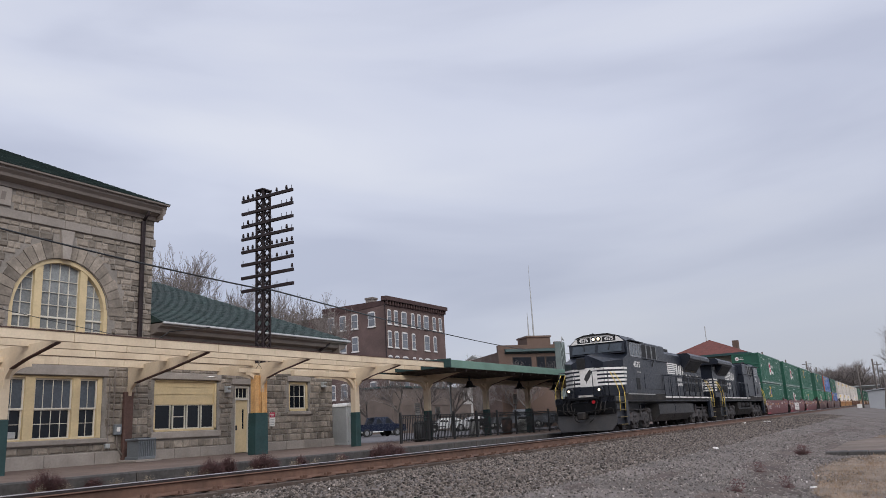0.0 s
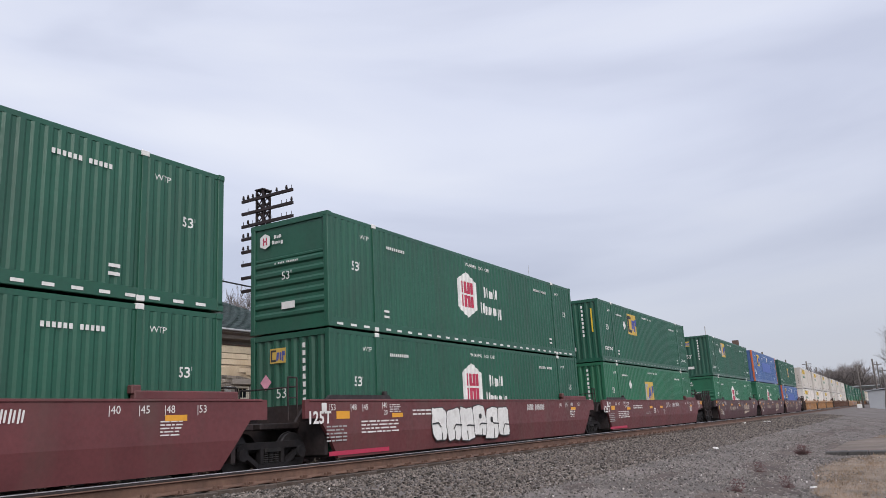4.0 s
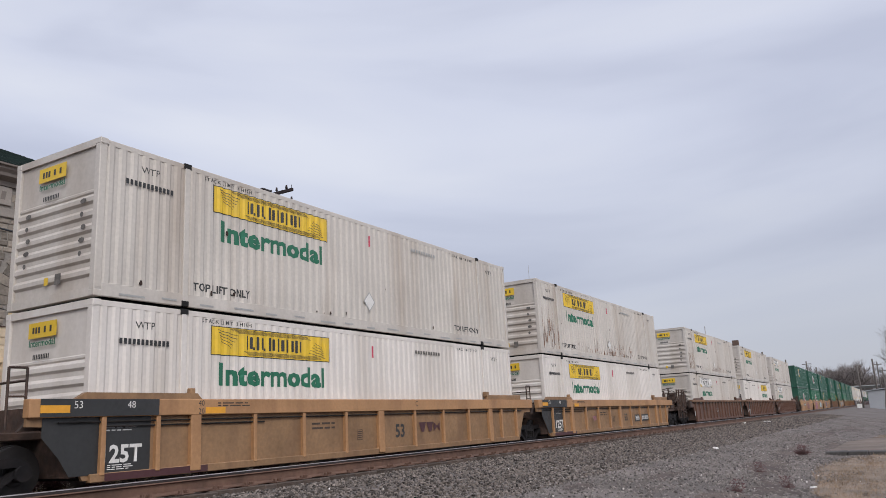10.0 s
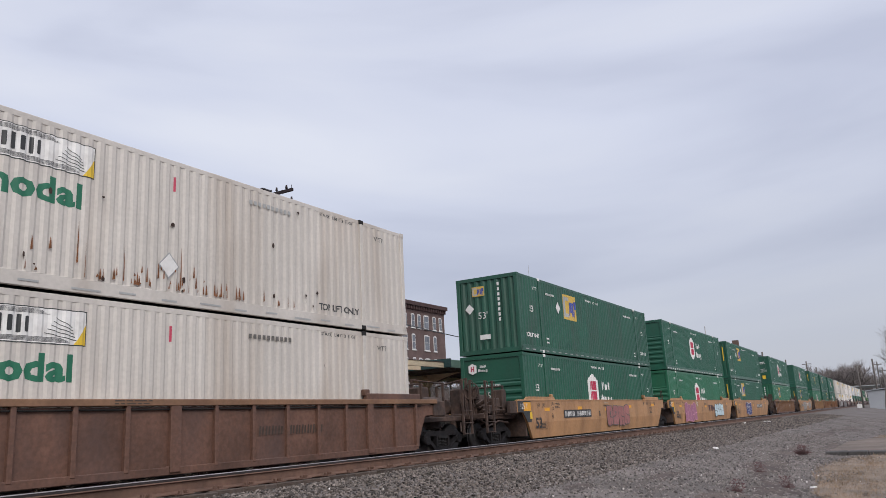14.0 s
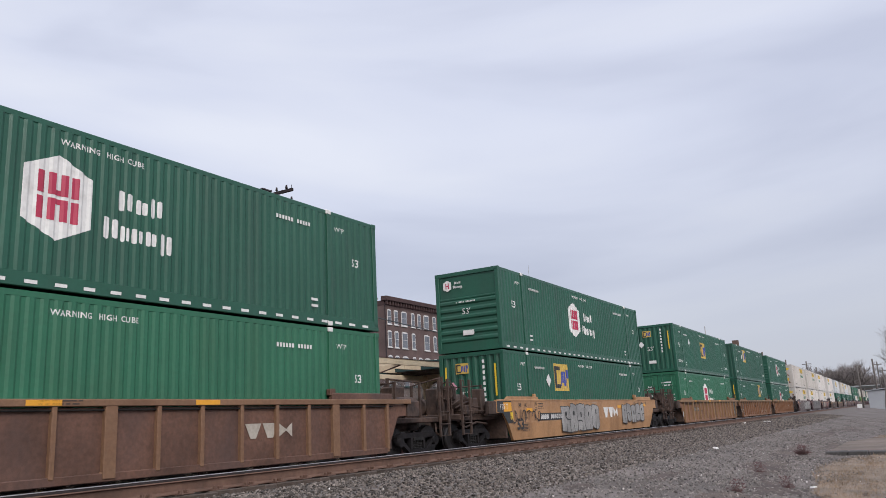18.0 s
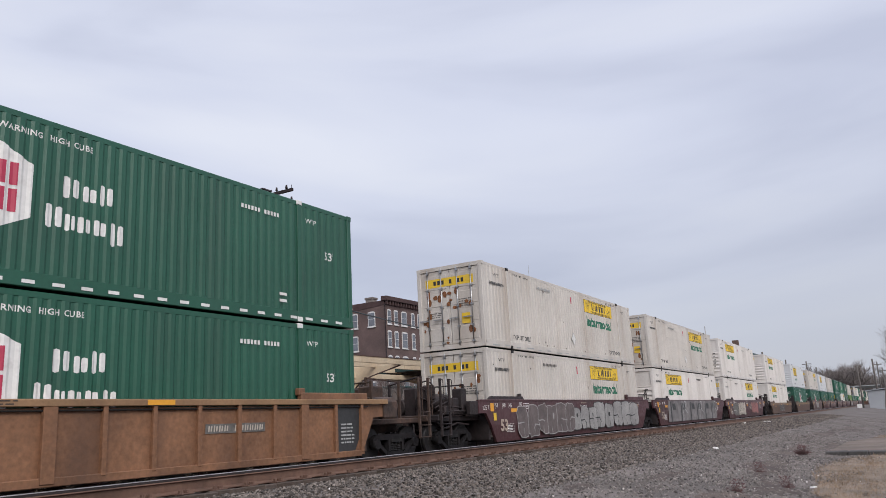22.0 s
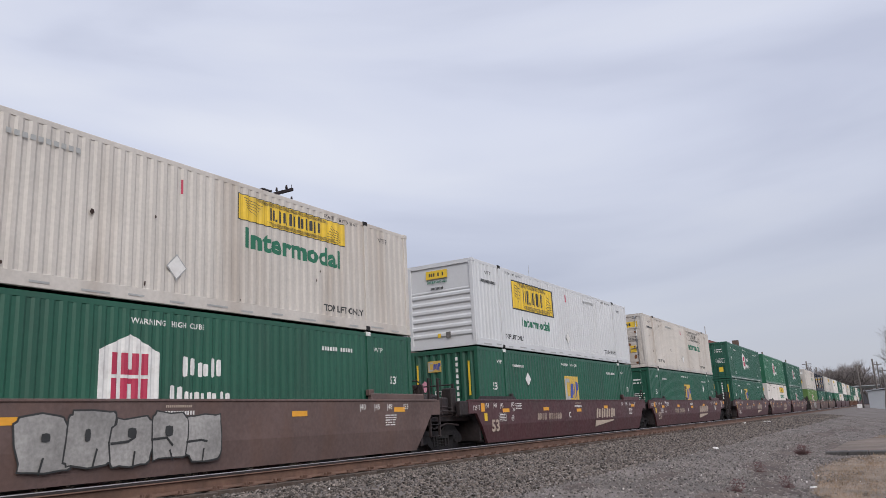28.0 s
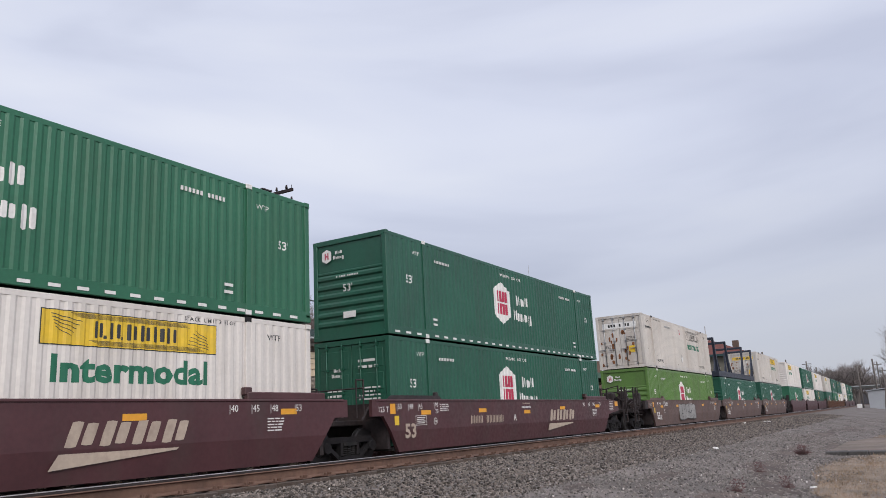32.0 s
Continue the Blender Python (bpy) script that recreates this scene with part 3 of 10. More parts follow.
M_POLE = mat("dark_rusted_lattice_steel", (0.017, 0.009, 0.010), 0.75, var=0.3, scale=3, bump=0.3)
M_CURTAIN = mat("grey_curtain", (0.36, 0.37, 0.36), 0.9, var=0.3, scale=1, fine=5, bump=0.2, stretch=(6, 6, 0.3))
M_ACBOX = mat("grey_sheet_metal", (0.16, 0.175, 0.19), 0.5, metal=0.1, var=0.12)
M_GREYBOX = mat("light_grey_cabinet", (0.36, 0.37, 0.37), 0.5, var=0.1)
M_CANGREEN = mat("pale_green_fascia", (0.14, 0.235, 0.19), 0.6, var=0.14, scale=1, bump=0.08)
M_UNDERSIDE = mat("dark_canopy_boards", (0.075, 0.062, 0.053), 0.8, var=0.2, scale=2, bump=0.2)
M_FENCE = mat("black_iron_fence", (0.018, 0.019, 0.021), 0.5, var=0.2, bump=0.05)

pg = Geo().box(-30, 120, 15.75, 23.6, -0.6, PZ - 0.02).box(-30, 33, 23.6, 40, -0.6, PZ - 0.02)
solid("platform", pg, M_PAVE, "worn brown platform paving beside the track", "platform", "structure")
kb = thing("platform_edge", "rough dark kerb stones along the platform", "kerb", kind="structure")
kerb = Geo().box(0.01, 1.79, 15.45, 15.85, -0.6, PZ, 0.03).mesh("kerb_stone", M_KERB)
for i in range(48):
    part("kerb_stone", kerb, None, kb, m=pose(-6 + 1.8 * i, 0, 0))
solid("station_street", Geo().box(33, 130, 23.6, 140, -0.5, PZ - 0.05), M_ASPHALT, "grey asphalt car park behind the platform", "road", "structure")


# ---- walls built of stones ----
def ashlar(x0, x1, z0, z1, holes, seed, y=WALL, lo=0.15, hi=0.30):
    """Random-coursed squared stones as (x, z, w, h); holes(x, z) is true where none may lie."""
    r = random.Random(seed)
    out, z = [], z0
    while z < z1 - 0.08:
        h = min(r.uniform(lo, hi), z1 - z)
        x = x0
        while x < x1 - 0.05:
            w = min(r.uniform(0.18, 0.52), x1 - x)
            if x1 - (x + w) < 0.15:
                w = x1 - x
            bad = [holes(x + w * a, z + h * b) for a in (0.04, 0.5, 0.96) for b in (0.06, 0.5, 0.94)]
            if not any(bad):
                out.append((x, z, w, h))
            elif not all(bad) and w > 0.3:
                # shorter stones up to the opening
                k = 3
                run = None
                for i in range(k + 1):
                    p, q = x + w * i / k, x + w * (i + 1) / k
                    free = i < k and not any(holes(p + (q - p) * u, z + h * v) for u in (0.05, 0.95) for v in (0.1, 0.9))
                    if free and run is None:
                        run = p
                    if not free and run is not None:
                        out.append((run, z, p - run, h))
                        run = None
            x += w
        z += h
    return out


def stone_geo(g, x, z, w, h, r, y=0.0, j=0.008):
    """One rock-faced stone: joints recessed, its face bulging unevenly."""
    d = r.uniform(0.008, 0.036)
    x0, x1, z0, z1 = x + j, x + w - j, z + j, z + h - j
    a = [(x0, y + 0.022, z0), (x1, y + 0.022, z0), (x1, y + 0.022, z1), (x0, y + 0.022, z1)]
    m = min(0.05, w * 0.22, h * 0.25)
    b = [(x0 + m * r.uniform(0.3, 1.3), y - d * r.uniform(0.5, 1), z0 + m * r.uniform(0.3, 1.3)), (x1 - m * r.uniform(0.3, 1.3), y - d * r.uniform(0.5, 1), z0 + m * r.uniform(0.3, 1.3)),
         (x1 - m * r.uniform(0.3, 1.3), y - d * r.uniform(0.5, 1), z1 - m * r.uniform(0.3, 1.3)), (x0 + m * r.uniform(0.3, 1.3), y - d * r.uniform(0.5, 1), z1 - m * r.uniform(0.3, 1.3))]
    n = len(g.v)
    g.v += a + b
    for f in ((0, 1, 5, 4), (1, 2, 6, 5), (2, 3, 7, 6), (3, 0, 4, 7), (4, 5, 6, 7)):
        g.f.append(tuple(n + i for i in f))
        g.s.append(False)


ARCH_X, ARCH_Z, ARCH_R = 15.40, 5.22, 1.78


def hole_main(x, z):
    if 13.38 < x < 17.2 and 0.82 < z < 3.3:
        return True
    if abs(x - ARCH_X) < ARCH_R + 0.05 and 4.15 < z < ARCH_Z:
        return True
    if z >= ARCH_Z and math.hypot(x - ARCH_X, z - ARCH_Z) < ARCH_R + 0.62:
        return True
    return 10.4 < x < 13.46 and 8.4 < z < 9.06


def hole_wing(x, z):
    return (19.28 < x < 22.5 and 0.83 < z < 3.25) or (23.3 < x < 24.32 and z < 3.0) or (26.6 < x < 28.08 and 1.66 < z < 3.28)


station = thing("station_building", "grey rough-stone railway station with green slate hip roofs", "building", kind="structure")


def wall_boxes(g, x0, x1, z0, z1, y0, y1, holes):
    """A wall with square openings through it, as boxes between them."""
    xs_ = sorted({x0, x1, *[h[0] for h in holes], *[h[1] for h in holes]})
    for a, b in zip(xs_, xs_[1:]):
        cuts = sorted((h[2], h[3]) for h in holes if h[0] < (a + b) / 2 < h[1])
        z = z0
        for c0, c1 in cuts:
            if c0 > z:
                g.box(a, b, y0, y1, z, c0)
            z = c1
        if z1 > z:
            g.box(a, b, y0, y1, z, z1)


g = Geo()
wall_boxes(g, 2.0, 19.0, PZ - 0.1, 4.2, WALL + 0.02, WALL + 0.5, [(13.46, 17.12, 1.0, 3.06)])
wall_boxes(g, 2.0, ARCH_X - ARCH_R, 4.2, 9.2, WALL + 0.02, WALL + 0.5, [])
wall_boxes(g, ARCH_X + ARCH_R, 19.0, 4.2, 9.2, WALL + 0.02, WALL + 0.5, [])
ns = 24
for i in range(ns):
    a, b = ARCH_X - ARCH_R + 2 * ARCH_R * i / ns, ARCH_X - ARCH_R + 2 * ARCH_R * (i + 1) / ns
    za = ARCH_Z + math.sqrt(max(0, ARCH_R ** 2 - (a - ARCH_X) ** 2))
    zb = ARCH_Z + math.sqrt(max(0, ARCH_R ** 2 - (b - ARCH_X) ** 2))
    g.prism([(a, za), (b, zb), (b, 9.2), (a, 9.2)], "y", WALL + 0.02, WALL + 0.5)
part("front_wall", g, M_MORTAR, station)
part("side_wall", Geo().box(18.5, 19.0, WALL + 0.5, 37, PZ - 0.1, 9.2).box(2.0, 2.5, WALL + 0.5, 37, PZ - 0.1, 9.2).box(2.0, 19.0, 37, 37.5, PZ - 0.1, 9.2), M_MORTAR, station)
WY = WALL + 0.12
g = Geo()
wall_boxes(g, 19.0, 29.75, PZ - 0.1, 4.72, WY + 0.02, WY + 0.5, [(19.36, 22.43, 1.12, 3.04), (23.4, 24.25, PZ - 0.1, 2.88), (26.68, 28.0, 1.79, 3.1)])
part("wing_wall", g, M_MORTAR, station)
part("wing_side_wall", Geo().box(29.25, 29.75, WY + 0.5, 33, PZ - 0.1, 4.72).box(19.0, 29.75, 33, 33.5, PZ - 0.1, 4.72), M_MORTAR, station)

# stones of the tall front that shows over the canopy, one by one; the rest as one field
upper = ashlar(12.4, 19.0, 4.15, 8.02, hole_main, 3) + ashlar(12.4, 19.0, 8.36, 9.1, hole_main, 13, lo=0.2, hi=0.3)
r = random.Random(4)
for i, (x, z, w, h) in enumerate(upper):
    if i < 300:
        g = Geo()
        stone_geo(g, -w / 2, -h / 2, w, h, r)
        ob = new("stone", g.mesh("stone", M_ASHLAR, False))
        ob.parent = station
        ob.location = (x + w / 2, WALL, z + h / 2)
field = Geo()
for x, z, w, h in upper[300:] + ashlar(12.4, 19.0, 0.55, 4.15, hole_main, 5):
    stone_geo(field, x, z, w, h, r, WALL)
for x, z, w, h in ashlar(19.05, 29.75, 0.5, 4.7, hole_wing, 6, WY, 0.17, 0.32):
    stone_geo(field, x, z, w, h, r, WY)
ob = new("stone_field", field.mesh("stone_field", M_ASHLAR2, False))
ob.parent = station
tagged(ob, "rough grey squared stones", kind="stuff")
side = Geo()
for x, z, w, h in ashlar(WALL, 37.0, 0.3, 9.1, lambda a, b: False, 9):
    stone_geo(side, x, z, w, h, r, 0.0)
side.v = [(19.0 - y, x, z) for x, y, z in side.v]
ob = new("stone_field", side.mesh("stone_field", M_ASHLAR2, True))
ob.parent = station
tagged(ob, "rough grey squared stones", kind="stuff")
side = Geo()
for x, z, w, h in ashlar(WY, 33.0, 0.3, 4.7, lambda a, b: False, 10):
    stone_geo(side, x, z, w, h, r, 0.0)
side.v = [(29.75 - y, x, z) for x, y, z in side.v]
ob = new("stone_field", side.mesh("stone_field", M_ASHLAR2, True))
ob.parent = station
tagged(ob, "rough grey squared stones", kind="stuff")

# plinth stones, band course, arch stones, keystone, sign panel
x = 12.0
while x < 19.0:
    w = min(r.uniform(1.1, 1.9), 19.04 - x)
    part("plinth_stone", Geo().box(x + 0.008, x + w - 0.008, WALL - 0.07, WALL + 0.1, PZ - 0.1, 0.53, 0.015), M_DRESSED, station)
    x += w
x = 19.1
while x < 29.75:
    w = min(r.uniform(1.1, 1.9), 29.8 - x)
    if not (x < 24.3 and x + w > 23.35):
        part("plinth_stone", Geo().box(x + 0.008, x + w - 0.008, WY - 0.06, WY + 0.1, PZ - 0.1, 0.48, 0.015), M_DRESSED, station)
    x += w
x = 11.9
while x < 19.0:
    w = min(r.uniform(0.8, 1.3), 19.06 - x)
    part("band_stone", Geo().box(x + 0.006, x + w - 0.006, WALL - 0.06, WALL + 0.1, 8.04, 8.32, 0.012), M_DRESSED, station)
    x += w
for k in range(21):
    a0, a1 = math.pi * k / 21 + 0.005, math.pi * (k + 1) / 21 - 0.005
    ro = ARCH_R + r.uniform(0.5, 0.66)
    pts = []
    for rad, ang in ((ARCH_R + 0.02, a0), (ro, a0), (ro, a1), (ARCH_R + 0.02, a1)):
        pts.append((ARCH_X + rad * math.cos(ang), ARCH_Z + rad * math.sin(ang)))
    if k != 10:
        part("arch_stone", Geo().prism(pts, "y", WALL - r.uniform(0.008, 0.03), WALL + 0.06), M_ASHLAR, station)
part("keystone", Geo().prism([(ARCH_X - 0.13, 6.98), (ARCH_X + 0.13, 6.98), (ARCH_X + 0.24, 7.98), (ARCH_X - 0.24, 7.98)], "y", WALL - 0.12, WALL + 0.06), M_DRESSED, station)
part("sign_panel", Geo().box(10.45, 13.42, WALL - 0.05, WALL + 0.05, 8.43, 9.04, 0.015), M_DRESSED, station, "blank-edged carved stone panel")
sig = [rect(13.05 - 0.28 * i, 13.2 - 0.28 * i, 8.6, 8.88, 0.04) for i in range(8)]
part("carved_mark", flat(sig), M_SOFFIT, station, m=pose(0, WALL - 0.052, 0))
part("lintel_stone", Geo().box(13.28, 17.3, WALL - 0.04, WALL + 0.1, 3.08, 3.42, 0.015), M_DRESSED, station)
part("window_sill", Geo().box(13.23, 17.35, WALL - 0.10, WALL + 0.12, 0.83, 0.99, 0.02), M_DRESSED, station)
part("window_sill", Geo().box(19.22, 22.58, WY - 0.08, WY + 0.12, 0.86, 1.1, 0.02), M_DRESSED, station)
part("window_sill", Geo().box(26.55, 28.12, WY - 0.08, WY + 0.12, 1.62, 1.78, 0.02), M_DRESSED, station)
for a, b, z in ((19.2, 22.6, 3.06), (26.55, 28.1, 3.12), (23.2, 24.4, 2.92)):
    part("lintel_stone", Geo().box(a, b, WY - 0.05, WY + 0.1, z, z + 0.24, 0.015), M_DRESSED, station)

# cornices, gutters, roofs
corn = [(0.0, 9.05), (-0.08, 9.05), (-0.1, 9.2), (-0.36, 9.3), (-0.38, 9.4), (-0.48, 9.5), (-0.5, 9.64), (0.0, 9.64)]
part("cornice", Geo().prism([(WALL + u, z) for u, z in corn], "x", 1.4, 19.16), M_SOFFIT, station)
part("cornice", Geo().prism([(19.0 - u * 0.4, z) for u, z in corn], "y", WALL - 0.46, 37.6), M_SOFFIT, station)
wcorn = [(0.0, 4.5), (-0.06, 4.5), (-0.08, 4.68), (-0.4, 4.76), (-0.44, 4.9), (-0.6, 4.98), (-0.62, 5.08), (0.0, 5.08)]
part("cornice", Geo().prism([(WY + u, z) for u, z in wcorn], "x", 19.05, 30.3), M_SOFFIT, station)
part("cornice", Geo().prism([(29.75 - u, z) for u, z in wcorn], "y", WY - 0.5, 33.9), M_SOFFIT, station)
part("gutter", Geo().box(1.3, 19.26, WALL - 0.58, WALL - 0.48, 9.58, 9.66, 0.02), M_SOFFIT, station)
part("gutter", Geo().box(19.1, 30.42, WY - 0.7, WY - 0.6, 5.05, 5.14, 0.02), M_GUTTER, station)


def hip(x0, x1, y0, y1, z, rise, run, run0=None):
    """A hipped roof: four slopes up to a ridge."""
    gg = Geo()
    a, b, c, d_ = (x0, y0, z), (x1, y0, z), (x1, y1, z), (x0, y1, z)
    e_, f_ = (x0 + (run if run0 is None else run0), (y0 + y1) / 2, z + rise), (x1 - run, (y0 + y1) / 2, z + rise)
    gg.face([a, b, f_, e_]).face([b, c, f_]).face([c, d_, e_, f_]).face([d_, a, e_]).face([a, d_, c, b])
    return gg


part("roof", hip(1.3, 19.28, WALL - 0.58, 38.1, 9.66, 3.5, 6.8), M_SHINGLE, station)
part("roof", hip(19.03, 30.4, WY - 0.68, 34.2, 5.12, 2.78, 7.7, 0.0), M_SHINGLE, station)


def shingles(corner, along, up, n_up, width_at, seed, tile=0.3, rise=0.17):
    """Overlapping slates laid in courses up a slope: joined, each with its own lift."""
    r_ = random.Random(seed)
    gg = Geo()
    c_, a_, u_ = Vector(corner), Vector(along).normalized(), Vector(up).normalized()
    nrm = a_.cross(u_).normalized()
    for i in range(n_up):
        lo_, hi_ = width_at(i * rise)
        x_ = lo_ + (i % 2) * 0.15
        while x_ < hi_ - 0.1:
            w_ = min(tile * r_.uniform(0.85, 1.15), hi_ - x_)
            l0, l1 = 0.022 + r_.uniform(0, 0.008), 0.008
            p = [c_ + a_ * (x_ + 0.004) + u_ * (i * rise), c_ + a_ * (x_ + w_ - 0.004) + u_ * (i * rise)]
            q = [p[1] + u_ * (rise + 0.03), p[0] + u_ * (rise + 0.03)]
            t = [p[0] + nrm * l0, p[1] + nrm * l0, q[0] + nrm * l1, q[1] + nrm * l1]
            gg.face(t).face([p[0], p[1], t[1], t[0]])
            x_ += w_
    return gg


SLOPE_W = math.hypot(2.78, (34.2 - WY + 0.68) / 2)
ob = new("slate", shingles((19.03, WY - 0.68, 5.12), (1, 0, 0), (0, (34.2 - WY + 0.68) / 2, 2.78), int(SLOPE_W / 0.17), lambda u: (0.0, 11.37 - 7.7 * u / SLOPE_W), 31).mesh("slate", M_SLATE, False))
ob.parent = station
tagged(ob, "dark green roofing slates in courses", kind="stuff")
SLOPE_M = math.hypot(3.5, (38.1 - WALL + 0.58) / 2)
ob = new("slate", shingles((9.0, WALL - 0.58, 9.66), (1, 0, 0), (0, (38.1 - WALL + 0.58) / 2, 3.5), int(SLOPE_M / 0.17), lambda u: (0.0, 10.28 - 6.8 * u / SLOPE_M), 32).mesh("slate", M_SLATE, False))
ob.parent = station
tagged(ob, "dark green roofing slates in courses", kind="stuff")
part("downspout", Geo().box(18.35, 18.52, WALL - 0.16, WALL - 0.03, 3.7, 8.95, 0.03).path([(18.44, WALL - 0.1, 8.95), (18.44, WALL - 0.4, 9.25)], 0.06, 8), M_POLE, station)
part("downspout", Geo().path([(29.0, WY - 0.5, 4.95), (28.6, WY - 0.15, 4.55), (28.6, WY - 0.12, 4.0)], 0.06, 8), M_POLE, station)
part("cable", Geo().path([(18.9, WALL - 0.2, 4.3), (19.6, WALL - 0.3, 4.8), (21.2, WALL - 0.75, 5.05)], 0.02), M_FENCE, station)


def sash(parent, x0, x1, z0, z1, y, nx, nz, pane_mat, bar=0.02, frame_w=0.05, rail=True):
    """A sash: frame, one pane, glazing bars."""
    f = Geo()
    f.box(x0, x0 + frame_w, y - 0.03, y + 0.03, z0, z1).box(x1 - frame_w, x1, y - 0.03, y + 0.03, z0, z1)
    f.box(x0 + frame_w, x1 - frame_w, y - 0.03, y + 0.03, z0, z0 + frame_w).box(x0 + frame_w, x1 - frame_w, y - 0.03, y + 0.03, z1 - frame_w, z1)
    fr = part("sash_frame", f, M_MUNTIN, parent)
    part("pane", Geo().box(x0 + frame_w, x1 - frame_w, y + 0.005, y + 0.015, z0 + frame_w, z1 - frame_w), pane_mat, parent)
    b = Geo()
    for i in range(1, nx):
        x_ = x0 + (x1 - x0) * i / nx
        b.box(x_ - bar / 2, x_ + bar / 2, y - 0.012, y + 0.006, z0 + frame_w, z1 - frame_w)
    for i in range(1, nz):
        z_ = z0 + (z1 - z0) * i / nz
        b.box(x0 + frame_w, x1 - frame_w, y - 0.010, y + 0.006, z_ - bar / 2, z_ + bar / 2)
    if nx > 1 or nz > 1:
        part("glazing_bar", b, M_MUNTIN, parent)
    return fr


# what the upper panes reflect is put into their base colour
G_SKY = glass("reflection_toned_sash_glass", (0.055, 0.065, 0.08), 0.04)
win = thing("window_1", "cream triple sash window with small panes, wide", "window", kind="structure")
y = WALL + 0.16
for a, b, nx in ((13.58, 14.37, 2), (14.70, 16.02, 4), (16.29, 16.96, 2)):
    sash(win, a, b, 1.98, 2.98, y, nx, 1, G_SKY)
    sash(win, a, b, 1.04, 2.0, y + 0.05, nx, 2, G_DARK)
fr = Geo()
for a, b in ((13.46, 13.58), (14.37, 14.70), (16.02, 16.29), (16.96, 17.12)):
    fr.box(a, b, y - 0.1, y + 0.12, 1.0, 3.06, 0.01)
fr.box(13.46, 17.12, y - 0.09, y + 0.12, 2.98, 3.06, 0.01).box(13.46, 17.12, y - 0.11, y + 0.12, 0.99, 1.05, 0.01)
part("window_frame", fr, M_SASH, win)
part("window_fan", Geo().box(13.72, 14.2, y - 0.02, y + 0.02, 1.1, 1.3, 0.01).box(13.6, 13.75, y - 0.03, y + 0.02, 1.16, 1.22), M_GREYBOX, win, "pale grey window unit")

win = thing("window_2", "tall arched three-part window with cream frame and drawn curtains", "window", kind="structure")
G_ARCH = glass("curtained_glass", (0.20, 0.21, 0.21), 0.08)
y = WALL + 0.2
R2 = ARCH_R - 0.1


def arch_top(x):
    return ARCH_Z + math.sqrt(max(0.0, R2 ** 2 - (x - ARCH_X) ** 2))


for a, b, nx in ((ARCH_X - 1.68, ARCH_X - 0.95, 2), (ARCH_X - 0.68, ARCH_X + 0.68, 4), (ARCH_X + 0.95, ARCH_X + 1.68, 2)):
    g = Geo()
    n_ = 8
    line = [(a + (b - a) * i / n_, arch_top(a + (b - a) * i / n_)) for i in range(n_ + 1)]
    g.prism([(a, 4.2), (b, 4.2)] + line[::-1], "y", y + 0.04, y + 0.05)
    part("pane", g, G_ARCH, win)
    bg_ = Geo()
    for i in range(nx + 1):
        x_ = a + (b - a) * i / nx
        bg_.box(x_ - 0.013, x_ + 0.013, y + 0.0, y + 0.045, 4.2, arch_top(x_))
    for z_ in (4.62, 5.0, 5.42, 5.84, 6.26):
        if z_ < max(arch_top(a), arch_top(b)):
            xa = max(a, ARCH_X - math.sqrt(max(0, R2 ** 2 - max(0, z_ - ARCH_Z) ** 2)))
            xb = min(b, ARCH_X + math.sqrt(max(0, R2 ** 2 - max(0, z_ - ARCH_Z) ** 2)))
            k = 0.03 if abs(z_ - 5.0) < 0.01 else 0.011
            if xb > xa:
                bg_.box(xa, xb, y - (0.02 if k > 0.02 else 0), y + 0.043, z_ - k, z_ + k)
    part("glazing_bar", bg_, M_MUNTIN, win)
fr = Geo()
for a, b in ((ARCH_X - 0.95, ARCH_X - 0.68), (ARCH_X + 0.68, ARCH_X + 0.95)):
    fr.prism([(a, 4.2), (b, 4.2), (b, arch_top(b)), (a, arch_top(a))], "y", y - 0.12, y + 0.1)
for k in range(28):
    a0, a1 = math.pi * k / 28, math.pi * (k + 1) / 28
    fr.prism([(ARCH_X + rad * math.cos(t), ARCH_Z + rad * math.sin(t)) for rad, t in ((R2 - 0.04, a0), (ARCH_R, a0), (ARCH_R, a1), (R2 - 0.04, a1))], "y", y - 0.14, y + 0.1)
for s in (-1, 1):
    fr.box(ARCH_X + s * (R2 - 0.04), ARCH_X + s * ARCH_R, y - 0.14, y + 0.1, 4.2, ARCH_Z)
part("window_frame", fr, M_SASH, win)
part("curtain", Geo().prism([(ARCH_X - 1.6, 4.2), (ARCH_X + 1.6, 4.2), (ARCH_X + 1.5, 5.6), (ARCH_X + 0.7, 6.6), (ARCH_X - 0.7, 6.6), (ARCH_X - 1.5, 5.6)], "y", y + 0.12, y + 0.14), M_CURTAIN, win)

win = thing("window_3", "wide window, upper half boarded in cream panels", "window", kind="structure")
y = WY + 0.14
part("panel_board", Geo().box(19.44, 22.35, y - 0.02, y + 0.03, 2.16, 2.98).box(19.44, 22.35, y - 0.035, y + 0.0, 2.5, 2.54).box(19.44, 22.35, y - 0.035, y + 0.0, 2.78, 2.82), M_SASH, win)
for a, b, nz in ((19.46, 20.2, 1), (20.3, 20.9, 2), (20.98, 21.6, 1), (21.68, 22.33, 1)):
    sash(win, a, b, 1.2, 2.12, y, 1, nz, G_DARK, 0.03, 0.04)
part("window_frame", Geo().box(19.36, 19.46, y - 0.08, y + 0.1, 1.12, 3.04).box(22.33, 22.43, y - 0.08, y + 0.1, 1.12, 3.04).box(19.36, 22.43, y - 0.08, y + 0.1, 2.98, 3.05)
     .box(19.36, 22.43, y - 0.08, y + 0.1, 1.11, 1.2).box(19.46, 22.33, y - 0.06, y + 0.1, 2.11, 2.17), M_SASH, win)
win = thing("window_4", "small four-pane window with cream frame", "window", kind="structure")
